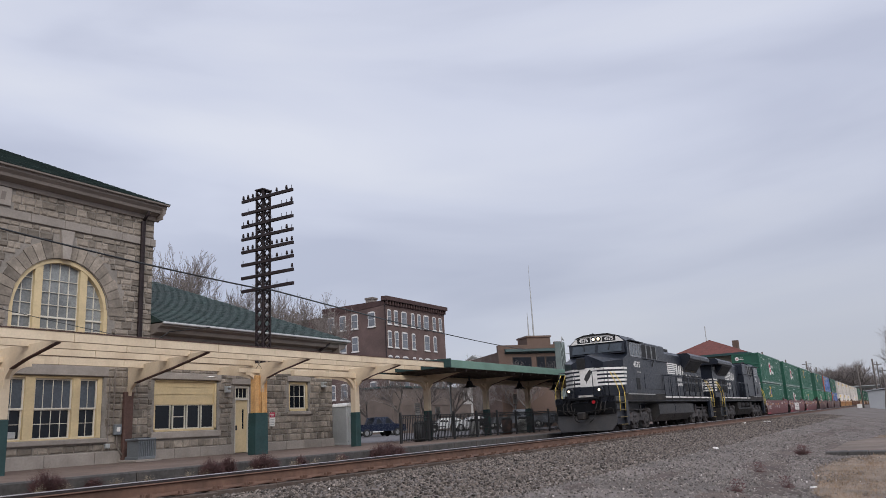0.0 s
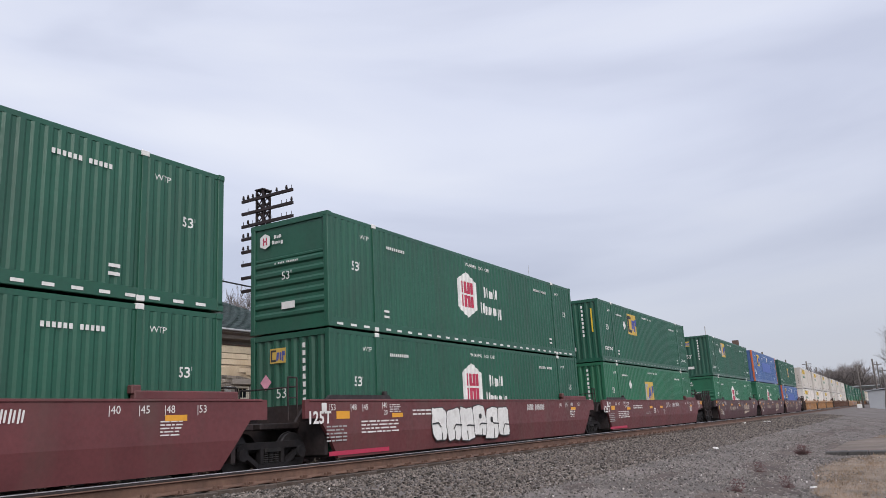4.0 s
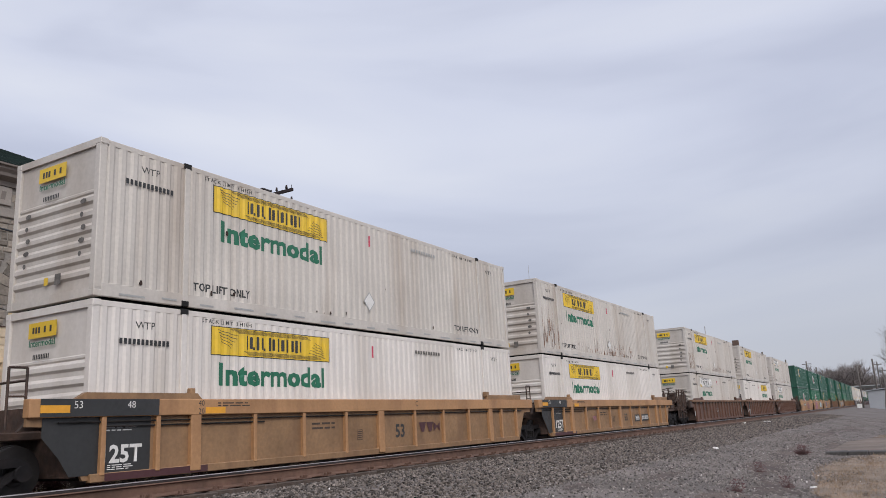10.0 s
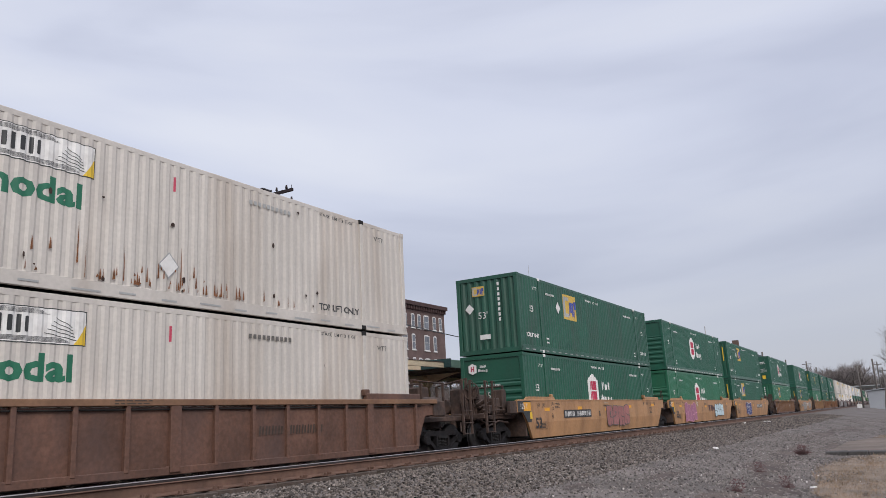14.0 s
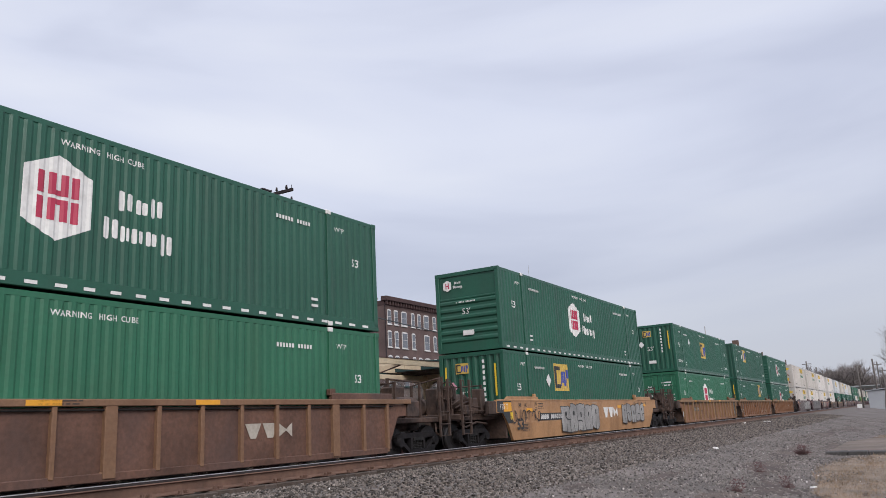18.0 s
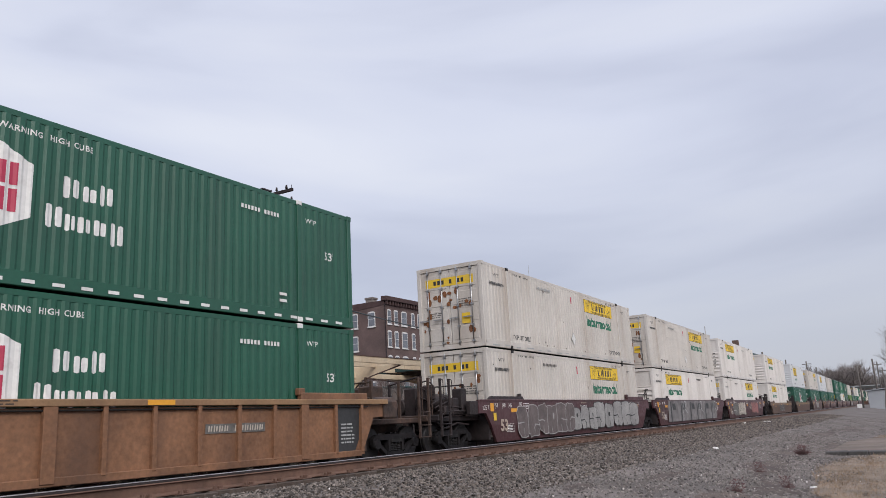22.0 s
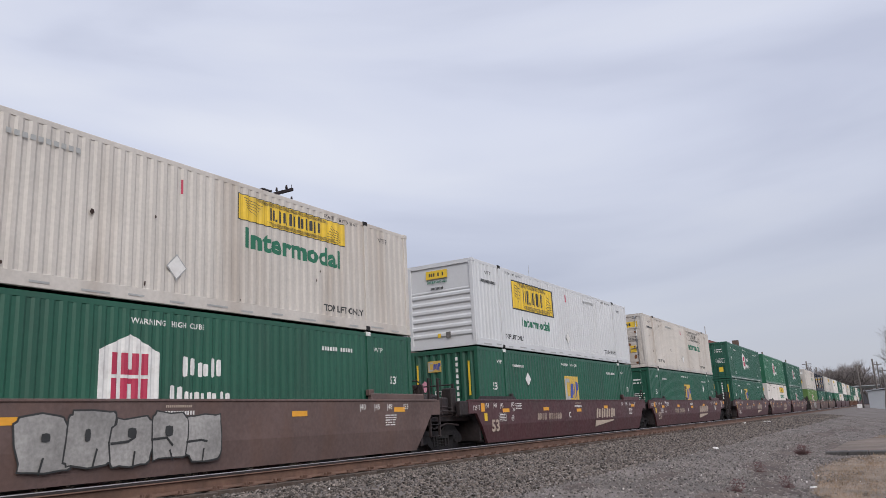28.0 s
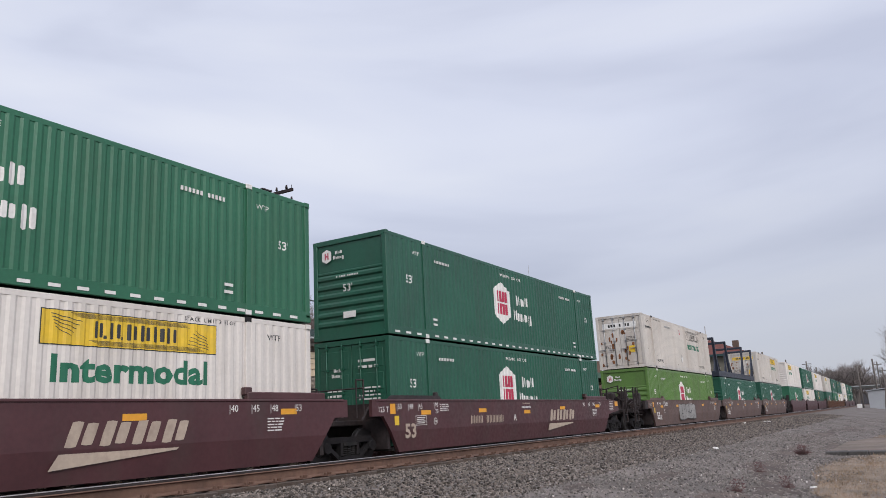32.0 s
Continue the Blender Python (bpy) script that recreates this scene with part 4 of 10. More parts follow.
sash(win, 26.8, 27.88, 1.9, 3.0, y, 3, 2, G_DARK)
part("window_frame", Geo().box(26.68, 26.8, y - 0.08, y + 0.1, 1.79, 3.1).box(27.88, 28.0, y - 0.08, y + 0.1, 1.79, 3.1).box(26.68, 28.0, y - 0.08, y + 0.1, 3.0, 3.1).box(26.68, 28.0, y - 0.08, y + 0.1, 1.78, 1.9), M_SASH, win)
door = thing("door_1", "cream flush door with a narrow dark light and transom", "door", kind="structure")
part("door_leaf", Geo().box(23.48, 24.18, y - 0.03, y + 0.03, PZ, 2.28, 0.008), M_SASH, door)
part("vision_panel", Geo().box(23.9, 23.98, y - 0.036, y + 0.0, 1.1, 1.9), G_DARK, door)
part("door_handle", Geo().box(23.53, 23.6, y - 0.07, y - 0.02, 1.05, 1.25, 0.01), M_FENCE, door)
part("door_frame", Geo().box(23.4, 23.48, y - 0.08, y + 0.1, PZ - 0.1, 2.88).box(24.18, 24.25, y - 0.08, y + 0.1, PZ - 0.1, 2.88).box(23.48, 24.18, y - 0.08, y + 0.1, 2.28, 2.36)
     .box(23.48, 24.18, y - 0.08, y + 0.1, 2.8, 2.88), M_MUNTIN, door)
sash(door, 23.48, 24.18, 2.36, 2.8, y, 3, 1, G_DARK, 0.02, 0.03)

# small fittings on the walls
ac = thing("air_conditioner", "grey condenser unit on a concrete pad by the wall", "condenser unit", pose(18.14, WALL - 0.75, PZ - 0.02) @ Matrix.Scale(0.86, 4))
part("pad", Geo().box(-0.62, 0.62, -0.55, 0.55, 0, 0.09, 0.015), M_DRESSED, ac)
part("casing", Geo().box(-0.42, 0.42, -0.42, 0.42, 0.09, 0.2, 0.02).box(-0.43, 0.43, -0.43, 0.43, 0.82, 0.92, 0.03).box(-0.36, 0.36, -0.36, 0.36, 0.2, 0.82), M_ACBOX, ac)
for i in range(10):
    part("fin", Geo().box(-0.40 + i * 0.088, -0.37 + i * 0.088, -0.42, -0.36, 0.2, 0.82), M_ACBOX, ac)
part("fan_guard", Geo().cyl((0, 0, 0.92), (0, 0, 0.95), 0.36, seg=20), M_FENCE, ac)
mb = thing("meter_box", "grey electric meter box with conduit on the stone wall", "meter box", pose(17.65, WALL - 0.05, 1.25))
part("box", Geo().box(-0.14, 0.14, -0.14, 0.0, -0.18, 0.18, 0.02), M_ACBOX, mb)
part("dial_cover", Geo().box(-0.07, 0.07, -0.16, -0.13, -0.07, 0.08, 0.01), P_WHITE, mb)
part("conduit", Geo().path([(-0.15, -0.04, 0.15), (-0.15, -0.04, 1.9)], 0.025).path([(-0.35, -0.04, -0.5), (-0.35, -0.04, 1.8)], 0.02).path([(0, -0.05, -0.18), (0.02, -0.06, -0.6), (0.25, -0.1, -0.9), (0.75, -0.1, -0.98)], 0.025), M_SOFFIT, mb)
part("junction_box", Geo().box(-0.43, -0.27, -0.1, 0.0, -0.62, -0.46, 0.015), M_GREYBOX, mb)
sg = thing("wall_sign", "small red and white notice on the stone wall", "sign", pose(25.5, WY - 0.075, 1.45))
part("board", Geo().box(-0.17, 0.17, -0.012, 0.0, -0.3, 0.3, 0.004), P_WHITE, sg)
part("red_field", flat([rect(-0.165, 0.165, 0.08, 0.295)]), P_RED, sg, m=pose(0, -0.016, 0))
part("writing", flat([rect(-0.12, 0.12, 0.2, 0.23), rect(-0.1, 0.1, 0.13, 0.16)]), P_WHITE, sg, m=pose(0, -0.019, 0))
part("writing", flat([rect(-0.12, 0.12, -0.02 - i * 0.07, 0.01 - i * 0.07) for i in range(4)]), P_GREY, sg, m=pose(0, -0.016, 0))
booth = thing("portable_toilet", "grey plastic portable toilet with a white domed roof", "portable toilet", pose(31.1, WALL + 0.4, PZ - 0.05))
part("body", Geo().box(-0.54, 0.54, -0.5, 0.5, 0.0, 1.86, 0.03), M_GREYBOX, booth)
part("base", Geo().box(-0.57, 0.57, -0.53, 0.53, 0.0, 0.12, 0.02), M_GREYBOX, booth)
roof = Geo()
for k in range(6):
    a0, a1 = math.pi * k / 6, math.pi * (k + 1) / 6
    roof.prism([(0.57 * math.cos(a0), 1.86), (0.57 * math.cos(a0), 1.88 + 0.17 * math.sin(a0)), (0.57 * math.cos(a1), 1.88 + 0.17 * math.sin(a1)), (0.57 * math.cos(a1), 1.86)], "y", -0.53, 0.53)
part("roof", roof, P_WHITE, booth, "white translucent domed roof")
booth_door = part("door", Geo().box(-0.42, 0.42, -0.53, -0.49, 0.14, 1.8, 0.012).box(-0.3, 0.3, -0.545, -0.52, 1.36, 1.66, 0.01).box(-0.32, 0.32, -0.545, -0.52, 0.6, 1.2, 0.01), M_GREYBOX, booth)
part("latch", Geo().box(0.3, 0.38, -0.56, -0.52, 0.95, 1.08, 0.006), M_FENCE, booth_door)
for k in range(7):
    part("vent_slot", Geo().box(-0.44 + 0.13 * k, -0.36 + 0.13 * k, -0.508, -0.495, 0.16, 0.2), M_DARK, booth)
for x_, z_ in ((22.85, 2.75), (28.95, 3.05)):
    wl_ = thing("wall_light", "small weatherproof light and camera on the wall", "wall light", pose(x_, WY - 0.1, z_))
    part("mount", Geo().box(-0.06, 0.06, 0.0, 0.1, -0.08, 0.08, 0.01), M_GREYBOX, wl_)
    part("lamp_head", Geo().cyl((-0.12, -0.1, 0.03), (-0.02, -0.02, 0.05), 0.05, 0.04, seg=10).cyl((0.12, -0.1, 0.03), (0.02, -0.02, 0.05), 0.05, 0.04, seg=10).box(-0.15, 0.15, -0.1, 0.02, -0.18, -0.06, 0.02), M_GREYBOX, wl_)

# ---------------- the platform canopy ----------------
POSTS = [11.66, 16.2, 21.2, 26.95, 32.8, 39.0, 44.6, 49.6, 54.6]
PY = 20.6
canopy = thing("platform_canopy", "cream steel canopy frame, its far part roofed with green edge", "canopy", kind="structure")
for yb, zb, h in ((18.2, 3.38, 0.24), (19.45, 3.36, 0.22), (20.9, 3.34, 0.24), (22.7, 3.28, 0.26)):
    x = 0.0
    k = 0
    while x < 33.4:
        w = (2.5 if k % 2 else 2.35)
        part("beam", Geo().box(x + 0.006, x + w - 0.006, yb - 0.05, yb + 0.05, zb, zb + h, 0.008), M_BEAM, canopy)
        x += w
        k += 1
    part("flashing", Geo().box(0, 33.4, yb - 0.07, yb + 0.07, zb + h, zb + h + 0.025), M_BEAMTOP, canopy)
arm = Geo().prism([(18.22, 3.37), (18.22, 3.42), (22.78, 3.42), (22.78, 3.16), (21.6, 3.02), (21.0, 2.86), (20.78, 2.62), (20.74, 2.35), (20.46, 2.35), (20.42, 2.62), (20.2, 2.86), (19.6, 3.05)], "x", -0.05, 0.05).mesh("bracket_arm", M_BEAM)
arm_edge = Geo().prism([(18.22, 3.345), (18.22, 3.37), (19.6, 3.05), (20.2, 2.86), (20.2, 2.84), (19.6, 3.03)], "x", -0.07, 0.07).mesh("arm_flange", M_BEAMTOP)
knee = Geo()
for s in (-1, 1):
    for k in range(6):
        a0, a1 = math.pi / 2 * k / 6, math.pi / 2 * (k + 1) / 6
        knee.prism([(s * (0.75 - rad * math.cos(t)), 2.35 + rad * math.sin(t)) for rad, t in ((0.62, a0), (0.74, a0), (0.74, a1), (0.62, a1))], "y", -0.06, 0.06)
    knee.box(s * 0.02, s * 1.1, -0.06, 0.06, 3.05, 3.2)
knee_mesh = knee.mesh("knee_brace", M_BEAM)
for i, x in enumerate(POSTS):
    if i != 1:
        part("bracket_arm", arm, None, canopy, m=pose(x, 0, 0))
        part("arm_flange", arm_edge, None, canopy, m=pose(x, 0, 0))
    if i == 2:
        for dx, dy in ((-0.17, 0), (0.17, 0)):
            part("post", Geo().box(-0.1, 0.1, -0.13, 0.13, 1.6, 2.95, 0.02).box(-0.13, -0.09, -0.16, -0.12, 1.6, 2.95).box(0.09, 0.13, -0.16, -0.12, 1.6, 2.95), M_ORANGEPOST, canopy,
                 "cream paint streaked with rust", pose(x - 0.08 + dx, PY + dy, 0))
        part("post_foot", Geo().prism([(-0.33, PZ - 0.05), (0.33, PZ - 0.05), (0.31, 1.6), (-0.31, 1.6)], "y", -0.18, 0.18), M_POSTGREEN, canopy, "", pose(x - 0.08, PY, 0))
        part("knee_brace", knee_mesh, None, canopy, m=pose(x, PY, 0))
    elif i == 1:
        # this arm runs askew to the corner pier
        skew = Matrix(((1, 0.268, 0, x + 0.35 - 0.268 * 18.22), (0, 1, 0, 0), (0, 0, 1, 0), (0, 0, 0, 1)))
        skew_arm = Geo().add(Geo().prism([(18.22, 3.37), (18.22, 3.42), (23.9, 3.42), (23.9, 2.4), (23.78, 2.4), (23.7, 2.62), (23.3, 2.84), (20.4, 3.12)], "x", -0.06, 0.06), skew)
        part("bracket_arm", skew_arm, M_BEAM, canopy)
        skew_edge = Geo().add(Geo().prism([(18.22, 3.345), (18.22, 3.37), (20.4, 3.12), (23.3, 2.84), (23.3, 2.81), (20.4, 3.09)], "x", -0.08, 0.08), skew)
        part("arm_flange", skew_edge, M_BEAMTOP, canopy)
        part("downspout", Geo().box(-0.19, 0.17, WALL - 0.2, WALL - 0.04, PZ - 0.05, 2.55, 0.02), M_BEAMTOP, canopy, "dark red-brown boxed pipe", pose(18.05, 0, 0))
    else:
        part("post", Geo().box(-0.15, 0.15, -0.13, 0.13, 1.55, 2.9, 0.015), M_BEAM, canopy, "", pose(x, PY, 0))
        part("post_foot", Geo().box(-0.17, 0.17, -0.15, 0.15, PZ - 0.05, 1.55, 0.015), M_POSTGREEN, canopy, "", pose(x, PY, 0))
        part("knee_brace", knee_mesh, None, canopy, m=pose(x, PY, 0))
part("long_girder", Geo().box(23, 57, PY - 0.1, PY + 0.1, 3.0, 3.22, 0.01), M_BEAM, canopy)
part("canopy_roof", Geo().box(30.6, 58, 17.85, 23.4, 3.36, 3.44), M_UNDERSIDE, canopy, "dark boarded underside")
part("roof_fascia", Geo().box(30.5, 58, 17.78, 17.86, 3.36, 3.72, 0.01).prism([(17.8, 3.72), (20.6, 3.95), (23.45, 3.72), (23.45, 3.66), (17.8, 3.66)], "x", 30.5, 58), M_CANGREEN, canopy, "pale green metal edge and roof")
part("roof_end", Geo().box(30.44, 30.5, 17.78, 23.4, 3.38, 3.78), M_POSTGREEN, canopy)
for i in range(26):
    part("rafter", Geo().box(31.0 + i * 1.04, 31.1 + i * 1.04, 17.9, 23.3, 3.24, 3.36), M_UNDERSIDE, canopy)
for x in (35.4, 41.4, 46.6, 51.5):
    la = thing("pendant_lamp", "black enamel bell-shaped lamp hanging under the canopy", "lamp", pose(x, 19.6, 3.26), "platform lamps")
    part("stem", Geo().cyl((0, 0, 0), (0, 0, -0.28), 0.05, seg=8), M_FENCE, la)
    part("shade", Geo().cyl((0, 0, -0.28), (0, 0, -0.5), 0.1, 0.2, seg=14, caps=False).cyl((0, 0, -0.5), (0, 0, -0.6), 0.2, 0.38, seg=14, caps=False), M_FENCE, la)
    part("bulb", Geo().ball((0, 0, -0.52), 0.09), P_GREY, la)
sp = thing("canopy_lamp", "small round white lamp under the canopy", "lamp", pose(20.4, 22.3, 3.05))
part("dish", Geo().cyl((0, 0, 0), (0, 0, -0.06), 0.06, 0.24, seg=16), P_WHITE, sp)

# ---------------- the lattice signal pole ----------------
pole = thing("lattice_pole", "tall rusted steel lattice pole with eight wire crossarms", "utility pole")
PX = 21.38
for dx in (-0.19, 0.19):
    for dy in (-0.16, 0.16):
        part("leg", Geo().box(PX + dx - 0.035, PX + dx + 0.035, PY + dy - 0.035, PY + dy + 0.035, 2.9, 10.15), M_POLE, pole)
lat = Geo()
for i in range(20):
    z0 = 3.2 + i * 0.345
    for yy in (-0.18, 0.18):
        lat.cyl((PX - 0.19, PY + yy, z0), (PX + 0.19, PY + yy, z0 + 0.345), 0.03, seg=4)
        lat.cyl((PX + 0.19, PY + yy, z0), (PX - 0.19, PY + yy, z0 + 0.345), 0.03, seg=4)
    for xx in (-0.21, 0.21):
        lat.cyl((PX + xx, PY - 0.16, z0), (PX + xx, PY + 0.16, z0 + 0.345), 0.03, seg=4)
        lat.cyl((PX + xx, PY + 0.16, z0), (PX + xx, PY - 0.16, z0 + 0.345), 0.03, seg=4)
part("lacing", lat, M_POLE, pole)
part("cap", Geo().box(PX - 0.25, PX + 0.25, PY - 0.22, PY + 0.22, 10.15, 10.2), M_POLE, pole)
pins = random.Random(12)
for i in range(8):
    z = 9.82 - i * 0.515
    cross = part("crossarm", Geo().box(PX - 0.29, PX - 0.2, 18.85, 21.5, z - 0.06, z + 0.06, 0.01), M_POLE, pole)
    for j in range(11):
        yy = 18.93 + j * 0.25
        if abs(yy - PY) < 0.24 or (i > 5 and pins.random() < 0.85) or pins.random() < 0.12:
            continue
        big = pins.random() < (0.5 if i in (0, 3, 4, 5) else 0.1)
        q = Geo().cyl((PX - 0.235, yy, z + 0.06), (PX - 0.235, yy, z + 0.2), 0.012, seg=5)
        if big:
            q.cyl((PX - 0.235, yy, z + 0.1), (PX - 0.235, yy, z + 0.24), 0.05, 0.03, seg=8)
        part("insulator", q, M_POLE, cross)

# overhead cables
cable = thing("overhead_cable", "sagging twisted black overhead cable strung past the station", "cable")


def sag(p0, p1, dip, n=18):
    q = []
    for i in range(n + 1):
        t = i / n
        q.append((p0[0] + (p1[0] - p0[0]) * t, p0[1] + (p1[1] - p0[1]) * t, p0[2] + (p1[2] - p0[2]) * t - dip * 4 * t * (1 - t)))
    return q


part("strand", Geo().path(sag((2.0, 20.1, 7.4), (PX, PY - 0.3, 6.15), 0.25), 0.028, 6), M_FENCE, cable)
part("strand", Geo().path(sag((PX, PY - 0.3, 6.2), (102, 40.2, 9.7), 0.6, 24), 0.03, 6), M_FENCE, cable)
part("strand", Geo().path(sag((2.0, 22.4, 6.6), (18.8, WALL - 0.1, 4.4), 0.2), 0.012, 5), M_FENCE, cable)

# ---------------- fence, benches and things on the platform ----------------
fence = thing("iron_fence", "black iron picket fence with posts along the platform", "fence")
FY = 19.2
post_me = Geo().box(-0.045, 0.045, -0.045, 0.045, 0, 1.28, 0.006).box(-0.045, 0.045, -0.045, 0.045, 1.28, 1.32, 0.006).mesh("fence_post", M_FENCE)
pick_me = Geo().box(-0.013, 0.013, -0.013, 0.013, 0.08, 1.2).mesh("picket", M_FENCE)
for i in range(11):
    part("fence_post", post_me, None, fence, m=pose(28.3 + i * 2.3, FY, PZ - 0.02))
for i in range(10):
    x = 28.3 + i * 2.3
    for z in (0.12, 1.05, 1.16):
        part("rail", Geo().box(x, x + 2.3, FY - 0.018, FY + 0.018, PZ + z - 0.02, PZ + z + 0.02), M_FENCE, fence)
    for j in range(1, 17):
        part("picket", pick_me, None, fence, m=pose(x + j * 2.3 / 17, FY, PZ - 0.02))


def bench():
    b = thing("bench", "dark slatted metal bench on the platform", "bench", group="platform benches")
    for i in range(4):
        part("seat_slat", Geo().box(-0.8, 0.8, -0.2 + i * 0.11, -0.11 + i * 0.11, 0.43, 0.46, 0.006), M_FENCE, b)
    for i in range(4):
        part("back_slat", Geo().box(-0.8, 0.8, 0.25 + i * 0.02, 0.28 + i * 0.02, 0.54 + i * 0.1, 0.63 + i * 0.1, 0.006), M_FENCE, b)
    for x in (-0.7, 0.7):
        part("leg", Geo().path([(x, -0.22, 0), (x, -0.2, 0.42), (x, 0.22, 0.45), (x, 0.34, 0.92)], 0.025, 6).path([(x, 0.3, 0), (x, 0.2, 0.42)], 0.025, 6).path([(x, -0.2, 0.62), (x, 0.25, 0.62)], 0.02, 6), M_FENCE, b)
    return b


b0 = bench()
b0.matrix_world = pose(32.2, 19.9, PZ - 0.02)
for x in (37.6, 43.2, 48.5):
    copy_thing(b0, pose(x, 19.9, PZ - 0.02))
for x, col, nm in ((30.9, M_FENCE, "black litter bin on the platform"), (36.2, M_GREYBOX, "grey round litter bin on the platform"), (40.0, M_BEAMTOP, "brown slatted litter bin on the platform"), (42.0, M_GREYBOX, "grey round litter bin on the platform")):
    lb = thing("litter_bin", nm, "litter bin", pose(x, 19.9, PZ - 0.02), "platform bins")
    part("body", Geo().cyl((0, 0, 0), (0, 0, 0.8), 0.27, 0.3, seg=14), col, lb)
    part("lid", Geo().cyl((0, 0, 0.8), (0, 0, 0.92), 0.31, 0.2, seg=14), M_FENCE, lb)
for x, y, z in ((33.4, 21.6, 1.7), (37.0, 22.6, 1.55), (44.0, 21.2, 2.2)):
    ps = thing("notice_board", "small white notice on a thin post", "sign", pose(x, y, PZ - 0.02), "platform signs")
    part("post", Geo().cyl((0, 0, 0), (0, 0, z - 0.3), 0.025, seg=8), M_GREYBOX, ps)
    part("board", Geo().box(-0.25, 0.25, -0.02, 0.0, z - 0.45, z + 0.15, 0.006), P_WHITE, ps)
    part("writing", flat([rect(-0.18, 0.18, z - 0.35 + i * 0.1, z - 0.31 + i * 0.1) for i in range(4)]), P_GREY, ps, m=pose(0, -0.026, 0))

lampst = thing("street_lamp", "pale post lamp with a small square lantern", "street lamp", pose(39.2, 23.0, PZ - 0.05))
part("post", Geo().cyl((0, 0, 0), (0, 0, 3.0), 0.07, 0.05, seg=10), P_GREY, lampst)
part("lantern", Geo().box(-0.16, 0.16, -0.16, 0.16, 3.0, 3.25, 0.02).box(-0.24, 0.24, -0.24, 0.24, 3.25, 3.3, 0.01), P_GREY, lampst)

# bushes along the platform's edge
def bush(x, y, z, r_, h, material, seed, label, n=260):
    q = Geo()
    rr = random.Random(seed)
    for _ in range(n):
        a, k = rr.uniform(0, 6.283), rr.random() ** 0.6
        tip = (r_ * k * math.cos(a), r_ * k * math.sin(a), h * rr.uniform(0.35, 1.0) * (1 - 0.35 * k))
        base = (tip[0] * 0.15, tip[1] * 0.15, 0)
        mid = (tip[0] * 0.6 + rr.uniform(-0.05, 0.05), tip[1] * 0.6 + rr.uniform(-0.05, 0.05), tip[2] * 0.55)
        w = 0.006
        q.face([(base[0] - w, base[1], 0), (base[0] + w, base[1], 0), (mid[0] + w * 0.7, mid[1], mid[2]), (mid[0] - w * 0.7, mid[1], mid[2])])
        q.face([(mid[0] - w * 0.7, mid[1], mid[2]), (mid[0] + w * 0.7, mid[1], mid[2]), tip])
        for _ in range(2):
            d_ = (tip[0] + rr.uniform(-0.1, 0.1), tip[1] + rr.uniform(-0.1, 0.1), tip[2] + rr.uniform(-0.08, 0.1))
            q.face([(mid[0], mid[1], mid[2]), (mid[0] + w, mid[1], mid[2] + w), d_])
        for _ in range(2):
            c_ = (mid[0] + rr.uniform(-0.08, 0.08), mid[1] + rr.uniform(-0.08, 0.08), mid[2] + rr.uniform(-0.05, 0.2))
            s_ = rr.uniform(0.012, 0.028)
            q.face([(c_[0] - s_, c_[1], c_[2]), (c_[0], c_[1] - s_, c_[2] + s_ * 0.6), (c_[0] + s_, c_[1], c_[2] + s_)])
    t = thing("shrub", label, "shrub", pose(x, y, z), "shrubs by the platform")
    part("foliage", q.mesh("foliage", material, False), None, t)


for i, (x, r_, h) in enumerate(((9.6, 0.34, 0.6), (9.95, 0.28, 0.45), (10.85, 0.24, 0.3), (13.95, 0.32, 0.6), (14.2, 0.26, 0.42), (14.7, 0.3, 0.62), (15.75, 0.4, 0.68), (16.2, 0.3, 0.5), (17.5, 0.26, 0.4), (21.1, 0.4, 0.62), (21.8, 0.5, 0.7), (22.5, 0.4, 0.5), (19.2, 0.22, 0.3))):
    bush(x, 15.2 + 0.1 * (i % 3), -0.26, r_, h + 0.12, M_TWIG, i, "leafless dull red shrub beside the platform kerb", 420)
for i in range(14):
    bush(6.2 + i * 0.95 + 0.3 * (i % 2), 14.95 + 0.1 * (i % 3), -0.26, 0.18, 0.34, M_WEED, 40 + i, "clump of dry straw-coloured weeds by the track", 60)
for i, (x, y, r_, h, n_) in enumerate(((23.55, 2.81, 0.24, 0.22, 170), (13.58, 2.67, 0.07, 0.04, 60), (15.28, 2.17, 0.06, 0.04, 60), (17.15, 2.9, 0.06, 0.04, 60))):
    bush(x, y, ground_z(x, y) - 0.01, r_, h, M_TWIG, 71 + i, "small dark tuft of dry weeds on the gravel", n_)
# the low edge of an old slab by the yard's side
M_SLABTOP = mat("dusty_concrete", (0.15, 0.115, 0.092), 0.95, var=0.3, scale=0.8, fine=9, bump=0.4, dirt=(0.10, 0.075, 0.062), amount=0.8, dscale=0.7)
slab = thing("concrete_slab", "low worn concrete slab, its broken edge darkened for shade, dusty on top", "slab", kind="structure")
r = random.Random(61)
y = 2.35
while y > -9:
    w = r.uniform(0.35, 0.8)
    # edge pieces take the dark kerb colour for the step's shade
    part("slab_edge", Geo().box(24.6 + r.uniform(-0.1, 0.1), 25.2, y - w + 0.01, y, -0.8, -0.475 + r.uniform(-0.02, 0.012), 0.02), M_KERB, slab)
    y -= w
part("slab_top", Geo().prism([(25.1, 2.3), (25.1, -9), (36, -9), (33.5, 1.6), (31.0, 2.2)], "z", -0.8, -0.482), M_SLABTOP, slab)
